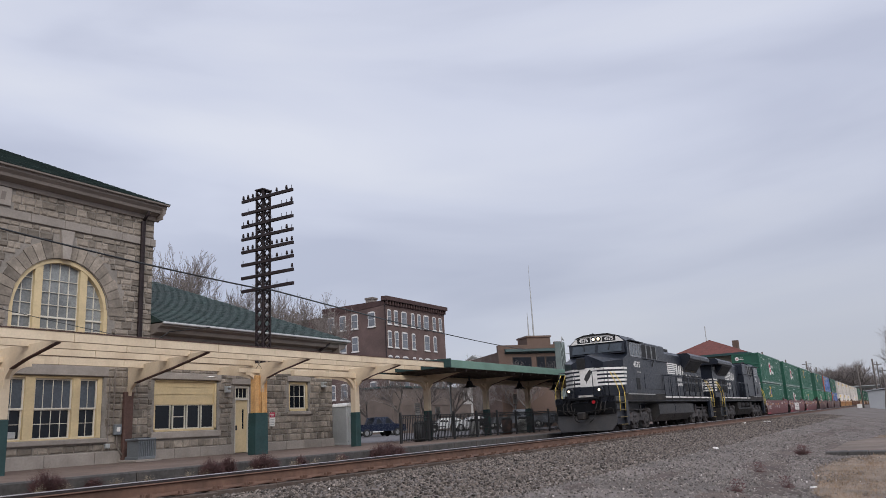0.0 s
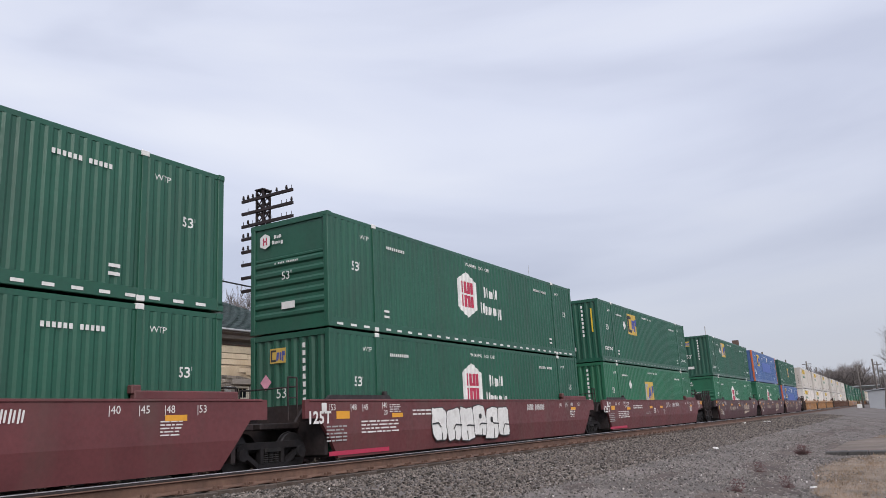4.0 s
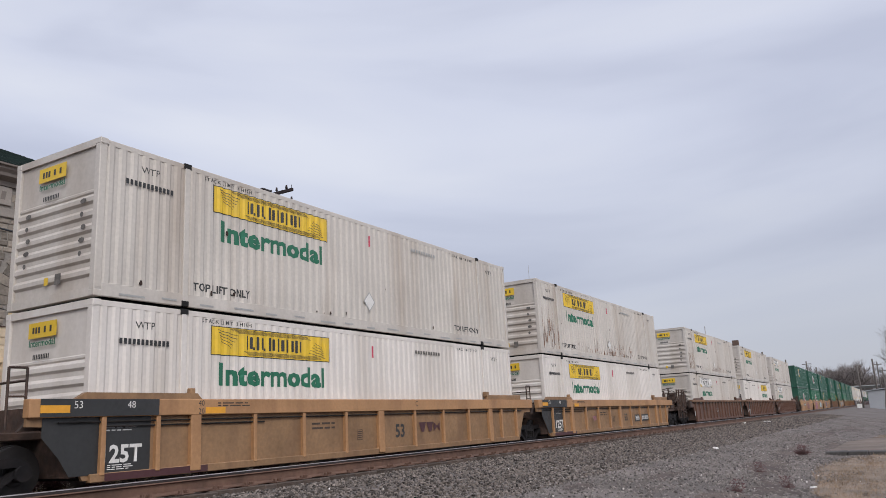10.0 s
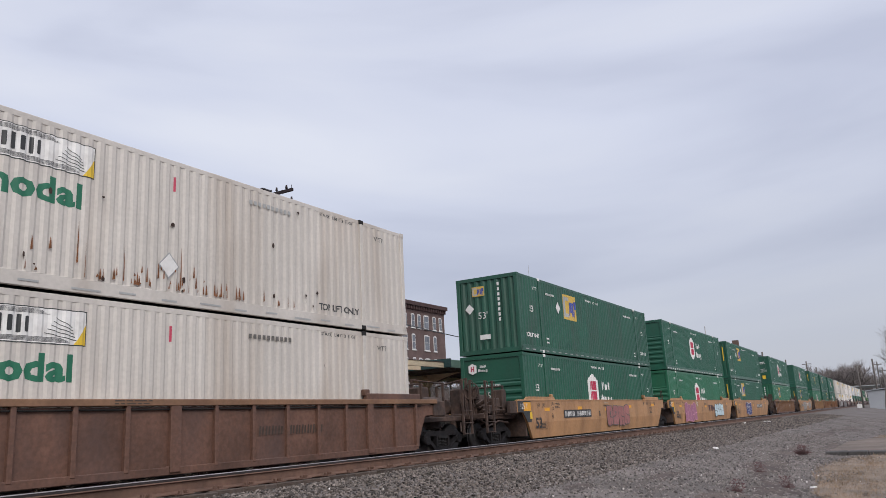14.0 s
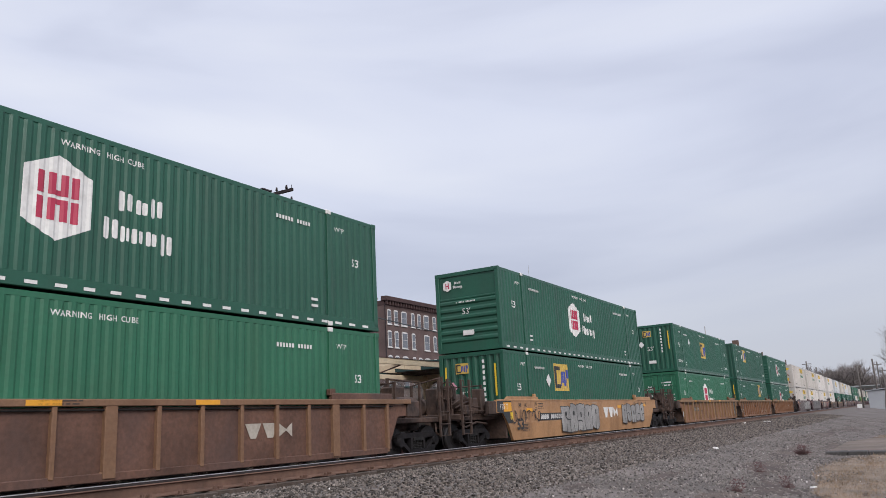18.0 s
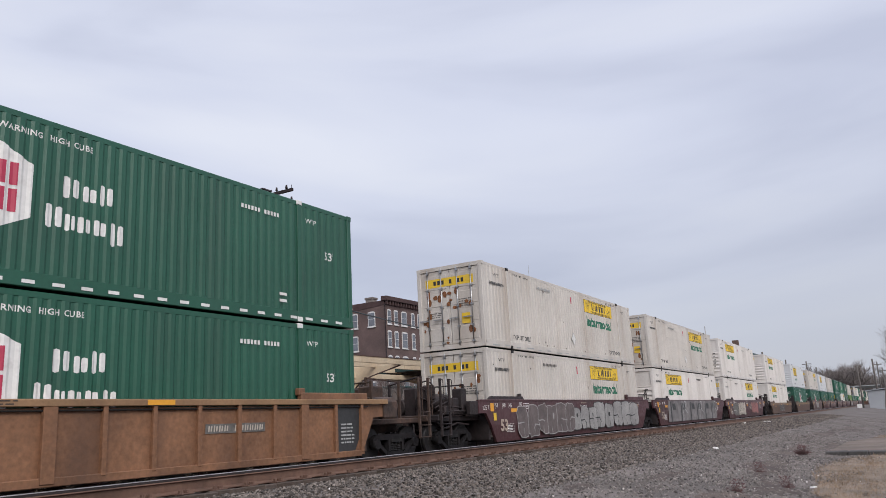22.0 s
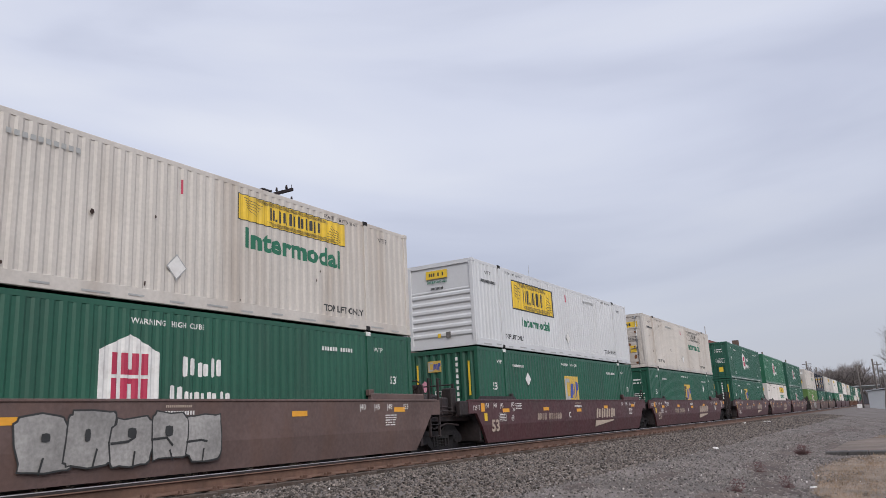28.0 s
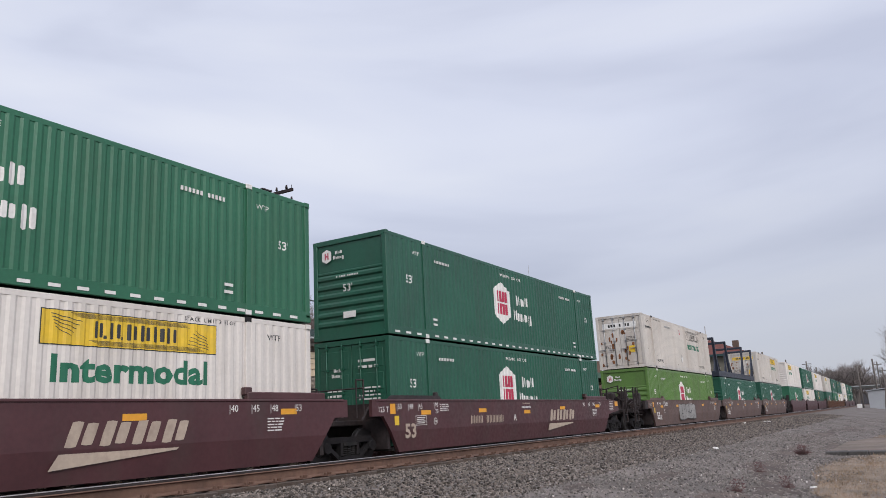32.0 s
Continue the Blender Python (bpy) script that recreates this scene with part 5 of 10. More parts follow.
for i, (x, y, w, h) in enumerate(((43.5, 7.8, 0.17, 0.05), (22.0, 4.75, 0.08, 0.03), (46.0, 7.0, 0.2, 0.04), (15.6, 1.75, 0.07, 0.02))):
    sc = thing("litter", "crumpled scrap of pale litter lying on the gravel", "litter", pose(x, y, ground_z(x, y) + 0.01, 0, 0, 50 * i))
    part("scrap", Geo().prism([(-w, 0), (-w * 0.4, h * 1.4), (w * 0.2, h * 0.5), (w * 0.8, h * 1.6), (w, 0)], "y", -w * 0.5, w * 0.4), P_WHITE, sc)

# ---------------- vehicles in the car park ----------------
M_CARBLUE = mat("dark_blue_car_paint", (0.012, 0.017, 0.034), 0.25, var=0.1, bump=0)
M_CARWHITE = mat("white_car_paint", (0.68, 0.69, 0.70), 0.25, var=0.05, bump=0)
M_CARGREY = mat("grey_car_paint", (0.10, 0.105, 0.115), 0.25, var=0.08, bump=0)
M_TYRE = mat("tyre_rubber", (0.02, 0.02, 0.02), 0.85, var=0.2)
M_TAIL = mat("red_tail_lens", (0.35, 0.015, 0.015), 0.2, var=0.05, bump=0)


def vehicle(kind, paint, label, m):
    """Body along x, front towards -x, origin on the ground below its middle."""
    v = thing("pickup_truck" if kind == "pickup" else "car", label, "truck" if kind == "pickup" else "car", m)
    if kind == "pickup":
        L, H, W = 2.9, 1.05, 0.98
        side_ = [(-L, 0.5), (-L, 0.95), (-2.75, 1.1), (-1.55, 1.2), (L - 0.05, 1.2), (L, 1.1), (L, 0.55)]
        roof = [(-1.55, 1.2), (-0.85, 1.86), (0.55, 1.88), (0.85, 1.2)]
    else:
        L, W = 2.3, 0.9
        side_ = [(-L, 0.35), (-L, 0.7), (-2.1, 0.82), (-1.2, 0.95), (1.7, 1.0), (L, 0.9), (L, 0.4)]
        roof = [(-1.2, 0.95), (-0.4, 1.42), (0.9, 1.44), (1.8, 1.0)]
    part("body", Geo().prism(side_, "y", -W, W), paint, v)
    g_ = Geo()
    n_ = len(roof)
    for s in (-1, 1):
        for x_, z_ in roof:
            g_.v.append((x_, s * (W - (0.16 if z_ > 1.3 else 0.04)), z_))
    g_.f += [tuple(range(n_)), tuple(range(2 * n_ - 1, n_ - 1, -1))] + [(i, n_ + i, n_ + (i + 1) % n_, (i + 1) % n_) for i in range(n_)]
    g_.s += [False] * (n_ + 2)
    part("cabin", g_, paint, v)
    top = roof[1][1]
    for s in (-1, 1):
        for a, b in ((0.08, 0.48), (0.54, 0.92)):
            x0, x1 = roof[0][0] + (roof[3][0] - roof[0][0]) * a, roof[0][0] + (roof[3][0] - roof[0][0]) * b
            zb_ = roof[0][1] + 0.05
            part("side_window", Geo().face([(x0 + 0.12, s * (W - 0.035), zb_), (x1 - 0.06, s * (W - 0.035), zb_), (x1 - 0.2, s * (W - 0.145), top - 0.09), (x0 + 0.42, s * (W - 0.145), top - 0.09)]), G_DARK, v)
        for x_ in (-L * 0.62, L * 0.6):
            wh = part("wheel", Geo().cyl((x_, s * (W - 0.2), 0.38), (x_, s * (W + 0.02), 0.38), 0.38, seg=18), M_TYRE, v)
            part("rim", Geo().cyl((x_, s * (W + 0.0), 0.38), (x_, s * (W + 0.035), 0.38), 0.22, seg=12), M_CHROME, wh)
    part("rear_window", Geo().face([(roof[3][0] - 0.02, -0.6, roof[3][1] + 0.06), (roof[3][0] - 0.02, 0.6, roof[3][1] + 0.06), (roof[2][0] + 0.06, 0.55, top - 0.08), (roof[2][0] + 0.06, -0.55, top - 0.08)]), G_DARK, v)
    for s in (-1, 1):
        part("tail_light", Geo().box(L - 0.03, L + 0.015, s * (W - 0.18), s * (W - 0.01), 0.75, 1.08, 0.008), M_TAIL, v)
    part("grille", Geo().box(-L - 0.02, -L + 0.05, -0.55, 0.55, 0.66, 0.9, 0.01), M_FENCE, v)
    part("front_bumper", Geo().box(-L - 0.1, -L + 0.03, -W + 0.03, W - 0.03, 0.42, 0.62, 0.03), M_CHROME if kind == "pickup" else paint, v)
    for s in (-1, 1):
        part("headlight", Geo().box(-L - 0.03, -L + 0.05, s * 0.58, s * (W - 0.03), 0.72, 0.9, 0.01), M_CHROME, v)
    part("bumper", Geo().box(L - 0.02, L + 0.1, -W + 0.05, W - 0.05, 0.45, 0.62, 0.03), M_CHROME if kind == "pickup" else paint, v)
    return v


vehicle("pickup", M_CARBLUE, "dark blue pickup truck parked beyond the platform", pose(58.3, 42.2, PZ - 0.05, 0, 0, 158) @ Matrix.Scale(0.92, 4))
vehicle("car", M_CARWHITE, "white saloon car parked behind the fence", pose(70.0, 41.8, PZ - 0.05, 0, 0, -50))
vehicle("car", M_CARWHITE, "white car parked beside the pickup", pose(63.5, 46.0, PZ - 0.05, 0, 0, -20))
vehicle("pickup", M_CARGREY, "dark grey pickup parked behind the fence", pose(72.2, 34.4, PZ - 0.05, 0, 0, 115))
vehicle("car", M_CARWHITE, "white car parked at the kerb", pose(74.6, 40.6, PZ - 0.05, 0, 0, 130))
vehicle("car", M_CARGREY, "grey car parked across the street", pose(76, 32, PZ - 0.05, 0, 0, 85))

# ---------------- buildings behind ----------------
M_BRICK = mat("dark_red_brickwork", (0.122, 0.080, 0.072), 0.9, var=0.18, scale=0.5, fine=7, bump=0.3, bscale=20, dirt=(0.07, 0.048, 0.046), amount=0.5, dscale=0.4)
M_BRICK2 = mat("brown_brickwork", (0.125, 0.082, 0.064), 0.9, var=0.18, scale=0.5, fine=7, bump=0.3, bscale=20, dirt=(0.12, 0.08, 0.06), amount=0.5)
M_TRIM = mat("white_window_trim", (0.62, 0.60, 0.58), 0.7, var=0.1)
M_ROOFCAP = mat("dark_brick_cornice", (0.062, 0.034, 0.032), 0.9, var=0.2)
M_STUCCO = mat("tan_stucco", (0.17, 0.16, 0.125), 0.9, var=0.12, scale=0.6, bump=0.2)
M_REDROOF = mat("red_tile_roof", (0.12, 0.036, 0.028), 0.85, var=0.2, scale=1.5, bump=0.4)
M_WHITEWALL = mat("grey_block_wall", (0.50, 0.48, 0.46), 0.9, var=0.12, scale=0.4, bump=0.2)
M_LOWWALL = mat("brown_block_wall", (0.135, 0.105, 0.09), 0.9, var=0.2, scale=0.6, bump=0.3)


G_FAR = glass("far_window_glass", (0.15, 0.16, 0.18), 0.1)


def far_window(parent, x, z, w, h, m, arched=True):
    """A sash window in a far wall: white frame, sill, dark pane."""
    n_ = 6
    top = [(x + w / 2 * math.cos(math.pi * i / n_), z + h - 0.18 + (0.18 * math.sin(math.pi * i / n_) if arched else 0.0)) for i in range(n_ + 1)]
    fr_ = part("window", Geo().prism([(x - w / 2, z), (x + w / 2, z)] + top, "y", -0.05, 0.05), M_TRIM, parent, "", m)
    a = w / 2 - 0.1
    part("pane", Geo().box(x - a, x + a, -0.075, -0.05, z + 0.12, z + h / 2 - 0.03), G_FAR, fr_)
    part("pane", Geo().box(x - a, x + a, -0.075, -0.05, z + h / 2 + 0.03, z + h - 0.22), G_FAR, fr_)
    part("sill", Geo().box(x - w / 2 - 0.1, x + w / 2 + 0.1, -0.14, 0.04, z - 0.14, z), M_TRIM, fr_)


bb = thing("brick_building", "tall dark red brick building with rows of white-framed windows", "building")
BX, BY, BZ = 93.3, 65.4, 20.0
part("wall", Geo().box(BX, BX + 17.3, BY, BY + 11.8, -0.5, BZ - 1.2), M_BRICK, bb)
part("wall", Geo().box(BX + 0.3, BX + 16.5, BY + 11.8, BY + 34, -0.5, BZ - 1.7), M_BRICK, bb)
part("parapet", Geo().box(BX - 0.05, BX + 17.4, BY - 0.05, BY + 11.9, BZ - 1.2, BZ - 0.5).prism([(BY - 0.05, BZ - 0.5), (BY + 11.9, BZ - 1.5), (BY + 11.9, BZ - 1.9), (BY - 0.05, BZ - 1.2)], "x", BX - 0.06, BX + 0.2), M_ROOFCAP, bb)
cor = Geo().box(BX - 0.3, BX + 17.6, BY - 0.6, BY + 0.4, BZ - 0.5, BZ + 0.1)
part("cornice", cor, M_ROOFCAP, bb)
for i in range(24):
    part("corbel", Geo().box(BX + 0.1 + i * 0.73, BX + 0.4 + i * 0.73, BY - 0.45, BY, BZ - 1.1, BZ - 0.5), M_ROOFCAP, bb)
part("chimney", Geo().box(BX + 1.0, BX + 2.2, BY + 2.9, BY + 4.2, BZ - 1, BZ + 0.4).box(BX + 0.9, BX + 2.3, BY + 2.8, BY + 4.3, BZ + 0.2, BZ + 0.45), M_SOFFIT, bb)
FR = pose(BX, BY - 0.02, 0)
SI = pose(BX - 0.02, BY, 0, 0, 0, -90)
for row, z in enumerate((16.0, 12.55, 9.1, 5.6, 2.0)):
    for i, (x, w) in enumerate(((1.1, 1.0), (2.9, 1.0), (5.1, 1.5), (7.6, 0.95), (9.4, 0.95), (11.5, 1.5), (14.0, 0.95), (15.9, 0.9))):
        if row == 1 and i == 4 or row == 1 and i == 7:
            continue
        far_window(bb, x, z, w, 2.25 if row != 1 else 2.5, FR)
    for x, w in ((-10.2, 1.25), (-7.9, 1.2), (-5.6, 1.2), (-2.4, 1.3)):
        if row < 1 or x in (-7.9, -5.6) or row > 2:
            far_window(bb, x, z - 0.25, w, 2.3, SI)
part("downpipe", Geo().cyl((BX - 0.1, BY - 0.15, 0), (BX - 0.1, BY - 0.15, BZ - 1), 0.08, seg=6), M_POLE, bb)

# brown building with a brick tower block and masts
br = thing("brown_building", "brown brick building with dark cornice and roof block", "building", pose(80.0, 32.6, 0, 0, 0, -43))
part("wall", Geo().box(-7.2, 0, 0, 10, -0.5, 8.2), M_BRICK2, br)
part("wall", Geo().box(0, 5.5, 1.2, 10, -0.5, 7.0), M_BRICK2, br)
part("parapet", Geo().box(-7.35, 0.1, -0.12, 0.3, 8.2, 8.9).box(-7.35, -6.6, -0.15, 0.35, 6.9, 8.2).box(-0.6, 0.1, -0.15, 0.35, 6.9, 9.2), M_BRICK2, br)
part("cornice", Geo().prism([(-0.5, 8.15), (0.0, 7.95), (0.0, 8.5), (-0.45, 8.4)], "x", -6.6, -0.5), M_POSTGREEN, br)
part("roof_block", Geo().box(-2.4, 0.5, 3.5, 6.4, 8.0, 10.1).box(-2.5, 0.6, 3.4, 6.5, 10.1, 10.3), M_BRICK2, br)
for a, b in ((-5.7, -3.5), (-2.9, -1.9), (-0.2 - 1.6, -0.25)):
    w_ = part("window", Geo().box(a, b, -0.06, 0.02, 5.9, 7.6), M_DARK, br)
    part("pane", Geo().box(a + 0.1, b - 0.1, -0.08, -0.06, 6.0, 7.5), G_DARK, w_)
for x_, z_, y_ in ((-1.5, 13.6, 5.0), (-0.8, 19.3, 5.2)):
    ma = thing("radio_mast", "thin grey whip antenna above the roofs", "antenna", pose(80.0, 32.6, 0, 0, 0, -43) @ pose(x_, y_, 10.3))
    part("pole", Geo().cyl((0, 0, 0), (0, 0, (z_ - 10.6) * 0.55), 0.09, 0.06, seg=6).cyl((0, 0, (z_ - 10.6) * 0.55), (0, 0, z_ - 10.6), 0.05, 0.02, seg=6), P_GREY, ma)
gt = thing("lattice_tower", "grey-green riveted steel lattice post beside the building", "steel tower", pose(64.8, 26.4, PZ))
M_TOWER = mat("grey_green_tower_paint", (0.16, 0.19, 0.18), 0.7, var=0.15)
for dx in (-0.5, 0.5):
    part("leg", Geo().box(dx - 0.07, dx + 0.07, -0.25, 0.25, 0, 7.4), M_TOWER, gt)
lt = Geo()
for i in range(9):
    for a, b in ((-0.35, 0.35), (0.35, -0.35)):
        lt.cyl((a, -0.2, 0.3 + i * 0.78), (b, -0.2, 1.08 + i * 0.78), 0.05, seg=4)
part("lacing", lt, M_TOWER, gt)
part("bracket", Geo().path([(0.6, 0, 6.2), (0.6, 0, 7.9), (1.0, 0, 7.6)], 0.05, 6), P_GREY, gt)

st = thing("stucco_building", "tan stucco house with low red tiled hip roof", "building", pose(150, 25.6, 0))
part("wall", Geo().box(0, 14, 0, 12.6, -0.5, 11.0), M_STUCCO, st)
part("roof", hip(-1.2, 15.2, -1.2, 13.8, 11.0, 3.2, 5.5), M_REDROOF, st)
part("eaves", Geo().box(-1.3, 15.3, -1.3, 13.9, 10.6, 11.0), M_POSTGREEN, st)
part("chimney", Geo().box(1.0, 2.2, 0.6, 1.6, 11, 13.4), M_BRICK2, st)
part("vent_pipe", Geo().cyl((5, 7, 13.6), (5, 7, 17.0), 0.08, seg=6), P_GREY, st)
for i in range(4):
    w_ = part("window", Geo().box(-0.06, 0.0, 1.2 + i * 2.9, 2.4 + i * 2.9, 6.5, 8.6), M_TRIM, st)
    part("pane", Geo().box(-0.09, -0.06, 1.35 + i * 2.9, 2.25 + i * 2.9, 6.65, 8.45), G_DARK, w_)

ww = thing("low_building", "long low brown block building behind the car park", "building", pose(82, 56, 0))
part("wall", Geo().box(-1, 17, 0, 6, -0.4, 5.8), M_LOWWALL, ww)
part("roof", Geo().box(-1.2, 17.2, -0.2, 6.2, 5.8, 6.0), M_POSTGREEN, ww)
lw = thing("low_wall", "low brown block wall around the car park", "wall", pose(76, 52, 0))
part("wall", Geo().box(0, 18, 0, 0.4, -0.4, 3.3), M_LOWWALL, lw)
part("coping", Geo().box(-0.1, 18.1, -0.06, 0.46, 3.3, 3.4), M_LOWWALL, lw)
gh = thing("gabled_house", "small grey gabled house far behind the canopy", "house", pose(112, 58, 0))
part("wall", Geo().box(0, 8, 0, 6, -0.4, 10.0).prism([(0, 10.0), (6, 10.0), (3, 11.6)], "x", 0, 0.3), M_WHITEWALL, gh)
part("roof", Geo().prism([(-0.4, 9.8), (3, 11.8), (6.4, 9.8), (6.4, 9.6), (3, 11.5), (-0.4, 9.6)], "x", -0.3, 8.3), M_GREYBOX, gh)

# ---------------- right side: shed, bridge, poles ----------------
shed = thing("grey_shed", "pale grey corrugated metal shed beside the line", "shed", pose(162, 6.9, -0.62))
M_SHED = mat("pale_grey_sheeting", (0.34, 0.35, 0.37), 0.6, var=0.08, scale=0.3, bump=0.1)
part("wall", Geo().box(0, 14, -18, 0, 0, 3.5), M_SHED, shed)
part("roof", Geo().prism([(-18.3, 3.45), (-9, 4.3), (0.3, 3.45), (0.3, 3.6), (-9, 4.5), (-18.3, 3.6)], "x", -0.3, 14.3), M_SHED, shed)
part("door", Geo().box(-0.05, 0.0, -5.5, -2.5, 0, 2.8, 0.01), M_GREYBOX, shed)
bdg = thing("road_bridge", "dark steel road bridge crossing over the line", "bridge", pose(360, 10, 0))
M_BRIDGE = mat("dark_bridge_steel", (0.06, 0.062, 0.058), 0.8, var=0.2, scale=0.5)
part("girder", Geo().box(0, 0.6, 0, 34, 6.5, 7.4), M_BRIDGE, bdg)
part("deck", Geo().box(0.6, 8, 0, 34, 6.9, 7.2), M_BRIDGE, bdg)
part("parapet", Geo().box(0.2, 0.4, 0, 34, 7.4, 7.7), M_GREYBOX, bdg)
for y_ in (2, 16):
    part("pier", Geo().box(1, 7, y_, y_ + 1.2, -0.6, 6.9), M_WHITEWALL, bdg)
M_WOODPOLE = mat("weathered_grey_pole", (0.115, 0.10, 0.09), 0.9, var=0.2, scale=1, bump=0.2)
for x_, y_, h_, r_, k in ((150, 7.3, 7.6, 0.1, 0), (185, 6.0, 10.3, 0.17, 0), (190, 5.4, 9.9, 0.13, 2), (175, 4.2, 8.0, 0.12, 1), (125, 18.4, 9.7, 0.12, 0), (160, 19.6, 10.2, 0.12, 0),
                          (200, 20.1, 11.6, 0.15, 1), (220, 20.0, 11.0, 0.14, 0), (240, 20.4, 11.0, 0.14, 0), (260, 20.4, 11.6, 0.14, 1)):
    up = thing("utility_pole", "weathered wooden utility pole with crossarms", "utility pole", pose(x_, y_, -0.62), "poles along the line")
    part("pole", Geo().cyl((0, 0, 0), (0, 0, h_), r_ * 1.2, r_, seg=8), M_WOODPOLE, up)
    if k:
        part("crossarm", Geo().box(-0.06, 0.06, -1.0, 1.0, h_ - 0.7, h_ - 0.56), M_WOODPOLE, up)
    if k == 2:
        part("transformer", Geo().cyl((0, -0.5, h_ - 2.4), (0, -0.5, h_ - 1.3), 0.3, seg=12), M_GREYBOX, up)
bx = thing("signal_case", "small white relay box beside the track", "equipment box", pose(150, 7.9, -0.62))
part("box", Geo().box(-0.4, 0.4, -0.35, 0.35, 0, 1.3, 0.04), P_WHITE, bx)
fw = thing("far_wires", "thin wires strung between the utility poles", "cable")
for a, b in (((150, 7.3, 6.4), (300, 22, 9)), ((150, 7.3, 6.0), (185, 6.0, 7.5)), ((190, 5.4, 8.2), (320, 12, 9.5)), ((190, 5.4, 8.6), (60, -8, 9)), ((175, 4.2, 6.9), (60, -9, 8)), ((150, 7.3, 6.2), (200, 20.1, 10.2))):
    part("wire", Geo().path(sag(a, b, 0.8, 10), 0.02, 4), M_FENCE, fw)

# ---------------- bare trees ----------------
M_BARK = mat("grey_brown_bark", (0.115, 0.098, 0.088), 0.95, var=0.25, scale=3, fine=14, bump=0.5)
M_TWIGS = mat("fine_grey_twigs", (0.185, 0.158, 0.146), 0.95, var=0.2, scale=2, bump=0)


def bare_tree(x, y, z, h, seed, spread=1.0, depth=5, thick=1.0, wide=1.0, floor=0.0):
    rr = random.Random(seed)
    wood, twig = Geo(), Geo()

    def grow(p, d_, length, rad, lvl):
        segs = 3 if lvl < 3 else 2
        q = p
        for i in range(segs):
            d_ = (d_ + Vector((rr.uniform(-0.16, 0.16), rr.uniform(-0.16, 0.16), rr.uniform(-0.05, 0.12)))).normalized()
            e2 = q + d_ * (length / segs)
            r0, r1 = max(rad * (1 - 0.4 * i / segs), floor), max(rad * (1 - 0.4 * (i + 1) / segs), floor * 0.8)
            (wood if lvl < 3 else twig).cyl(q, e2, r0, r1, seg=6 if lvl < 2 else 4 if lvl < 3 else 3, caps=False)
            q = e2
            if lvl > 0 and i < segs - 1 and lvl < depth:
                side_ = Vector((rr.uniform(-1, 1), rr.uniform(-1, 1), rr.uniform(-0.1, 0.6))).normalized()
                grow(q, (d_ * 0.65 + side_ * 0.7 * spread).normalized(), length * rr.uniform(0.5, 0.7), rad * 0.5, lvl + 1)
        if lvl < depth:
            for _ in range(3 if lvl < 3 else 2):
                side_ = Vector((rr.uniform(-1, 1), rr.uniform(-1, 1), rr.uniform(-0.2, 0.5))).normalized()
                grow(q, (d_ + side_ * 0.75 * spread).normalized(), length * rr.uniform(0.62, 0.82), rad * 0.58, lvl + 1)

    grow(Vector((0, 0, 0)), Vector((0, 0, 1)), h * 0.27, h * 0.016 * thick, 0)
    tall = max(max(v[2] for v in wood.v), max(v[2] for v in twig.v))
    for q in (wood, twig):
        q.v = [(v[0] * wide * h / tall, v[1] * wide * h / tall, v[2] * h / tall) for v in q.v]
    t = thing("tree", "bare leafless winter tree with fine branching twigs", "tree", pose(x, y, z), "bare trees")
    part("trunk", wood.mesh("trunk", M_BARK, False), None, t)
    part("crown", twig.mesh("crown", M_TWIGS, False), None, t)
    return t


t1 = bare_tree(48.5, 57.5, -0.3, 19.6, 3, 0.9, 7, 0.8, 0.7, 0.02)
t2 = bare_tree(66.2, 45.0, -0.3, 8.6, 5, 1.1, 6, 1.1)
t3 = bare_tree(67.2, 43.4, -0.3, 8.0, 9, 1.0, 6, 1.1)
for x, y, a, k in ((46.6, 57.5, 100, 0.92), (53.2, 56.4, 30, 0.88), (55.4, 56.6, 150, 0.82), (62.0, 55.0, 200, 0.83), (65.2, 56.0, 300, 0.87), (59.6, 56.0, 60, 0.78)):
    copy_thing(t1, pose(x, y, -0.3, 0, 0, a) @ Matrix.Scale(k, 4))
for i, (x, y, k) in enumerate(((68.9, 40.6, 0.95), (70.5, 37.7, 0.95), (72.7, 33.3, 0.95), (73.9, 30.7, 0.85), (62, 46, 0.9), (75, 36, 0.9), (66, 36.5, 0.6))):
    copy_thing(t2 if i % 2 else t3, pose(x, y, -0.3, 0, 0, 70 * i) @ Matrix.Scale(k, 4))
copy_thing(t3, pose(80, 2.1, -0.62, 0, 0, 40) @ Matrix.Scale(1.1, 4))
# far woods beyond the bridge and along the horizon
rr = random.Random(77)
fwood = bare_tree(420, 37, -0.6, 20, 31, 1.0, 6, 2.2)
for i in range(44):
    x_ = rr.uniform(380, 520)
    az, k = (rr.uniform(2.9, 5.4), rr.uniform(0.7, 1.05)) if i < 32 else (rr.uniform(1.0, 2.4), rr.uniform(0.55, 0.8))
    copy_thing(fwood, pose(x_, x_ * math.tan(radians(az)), -0.6, 0, 0, rr.uniform(0, 360)) @ Matrix.Scale(k, 4))
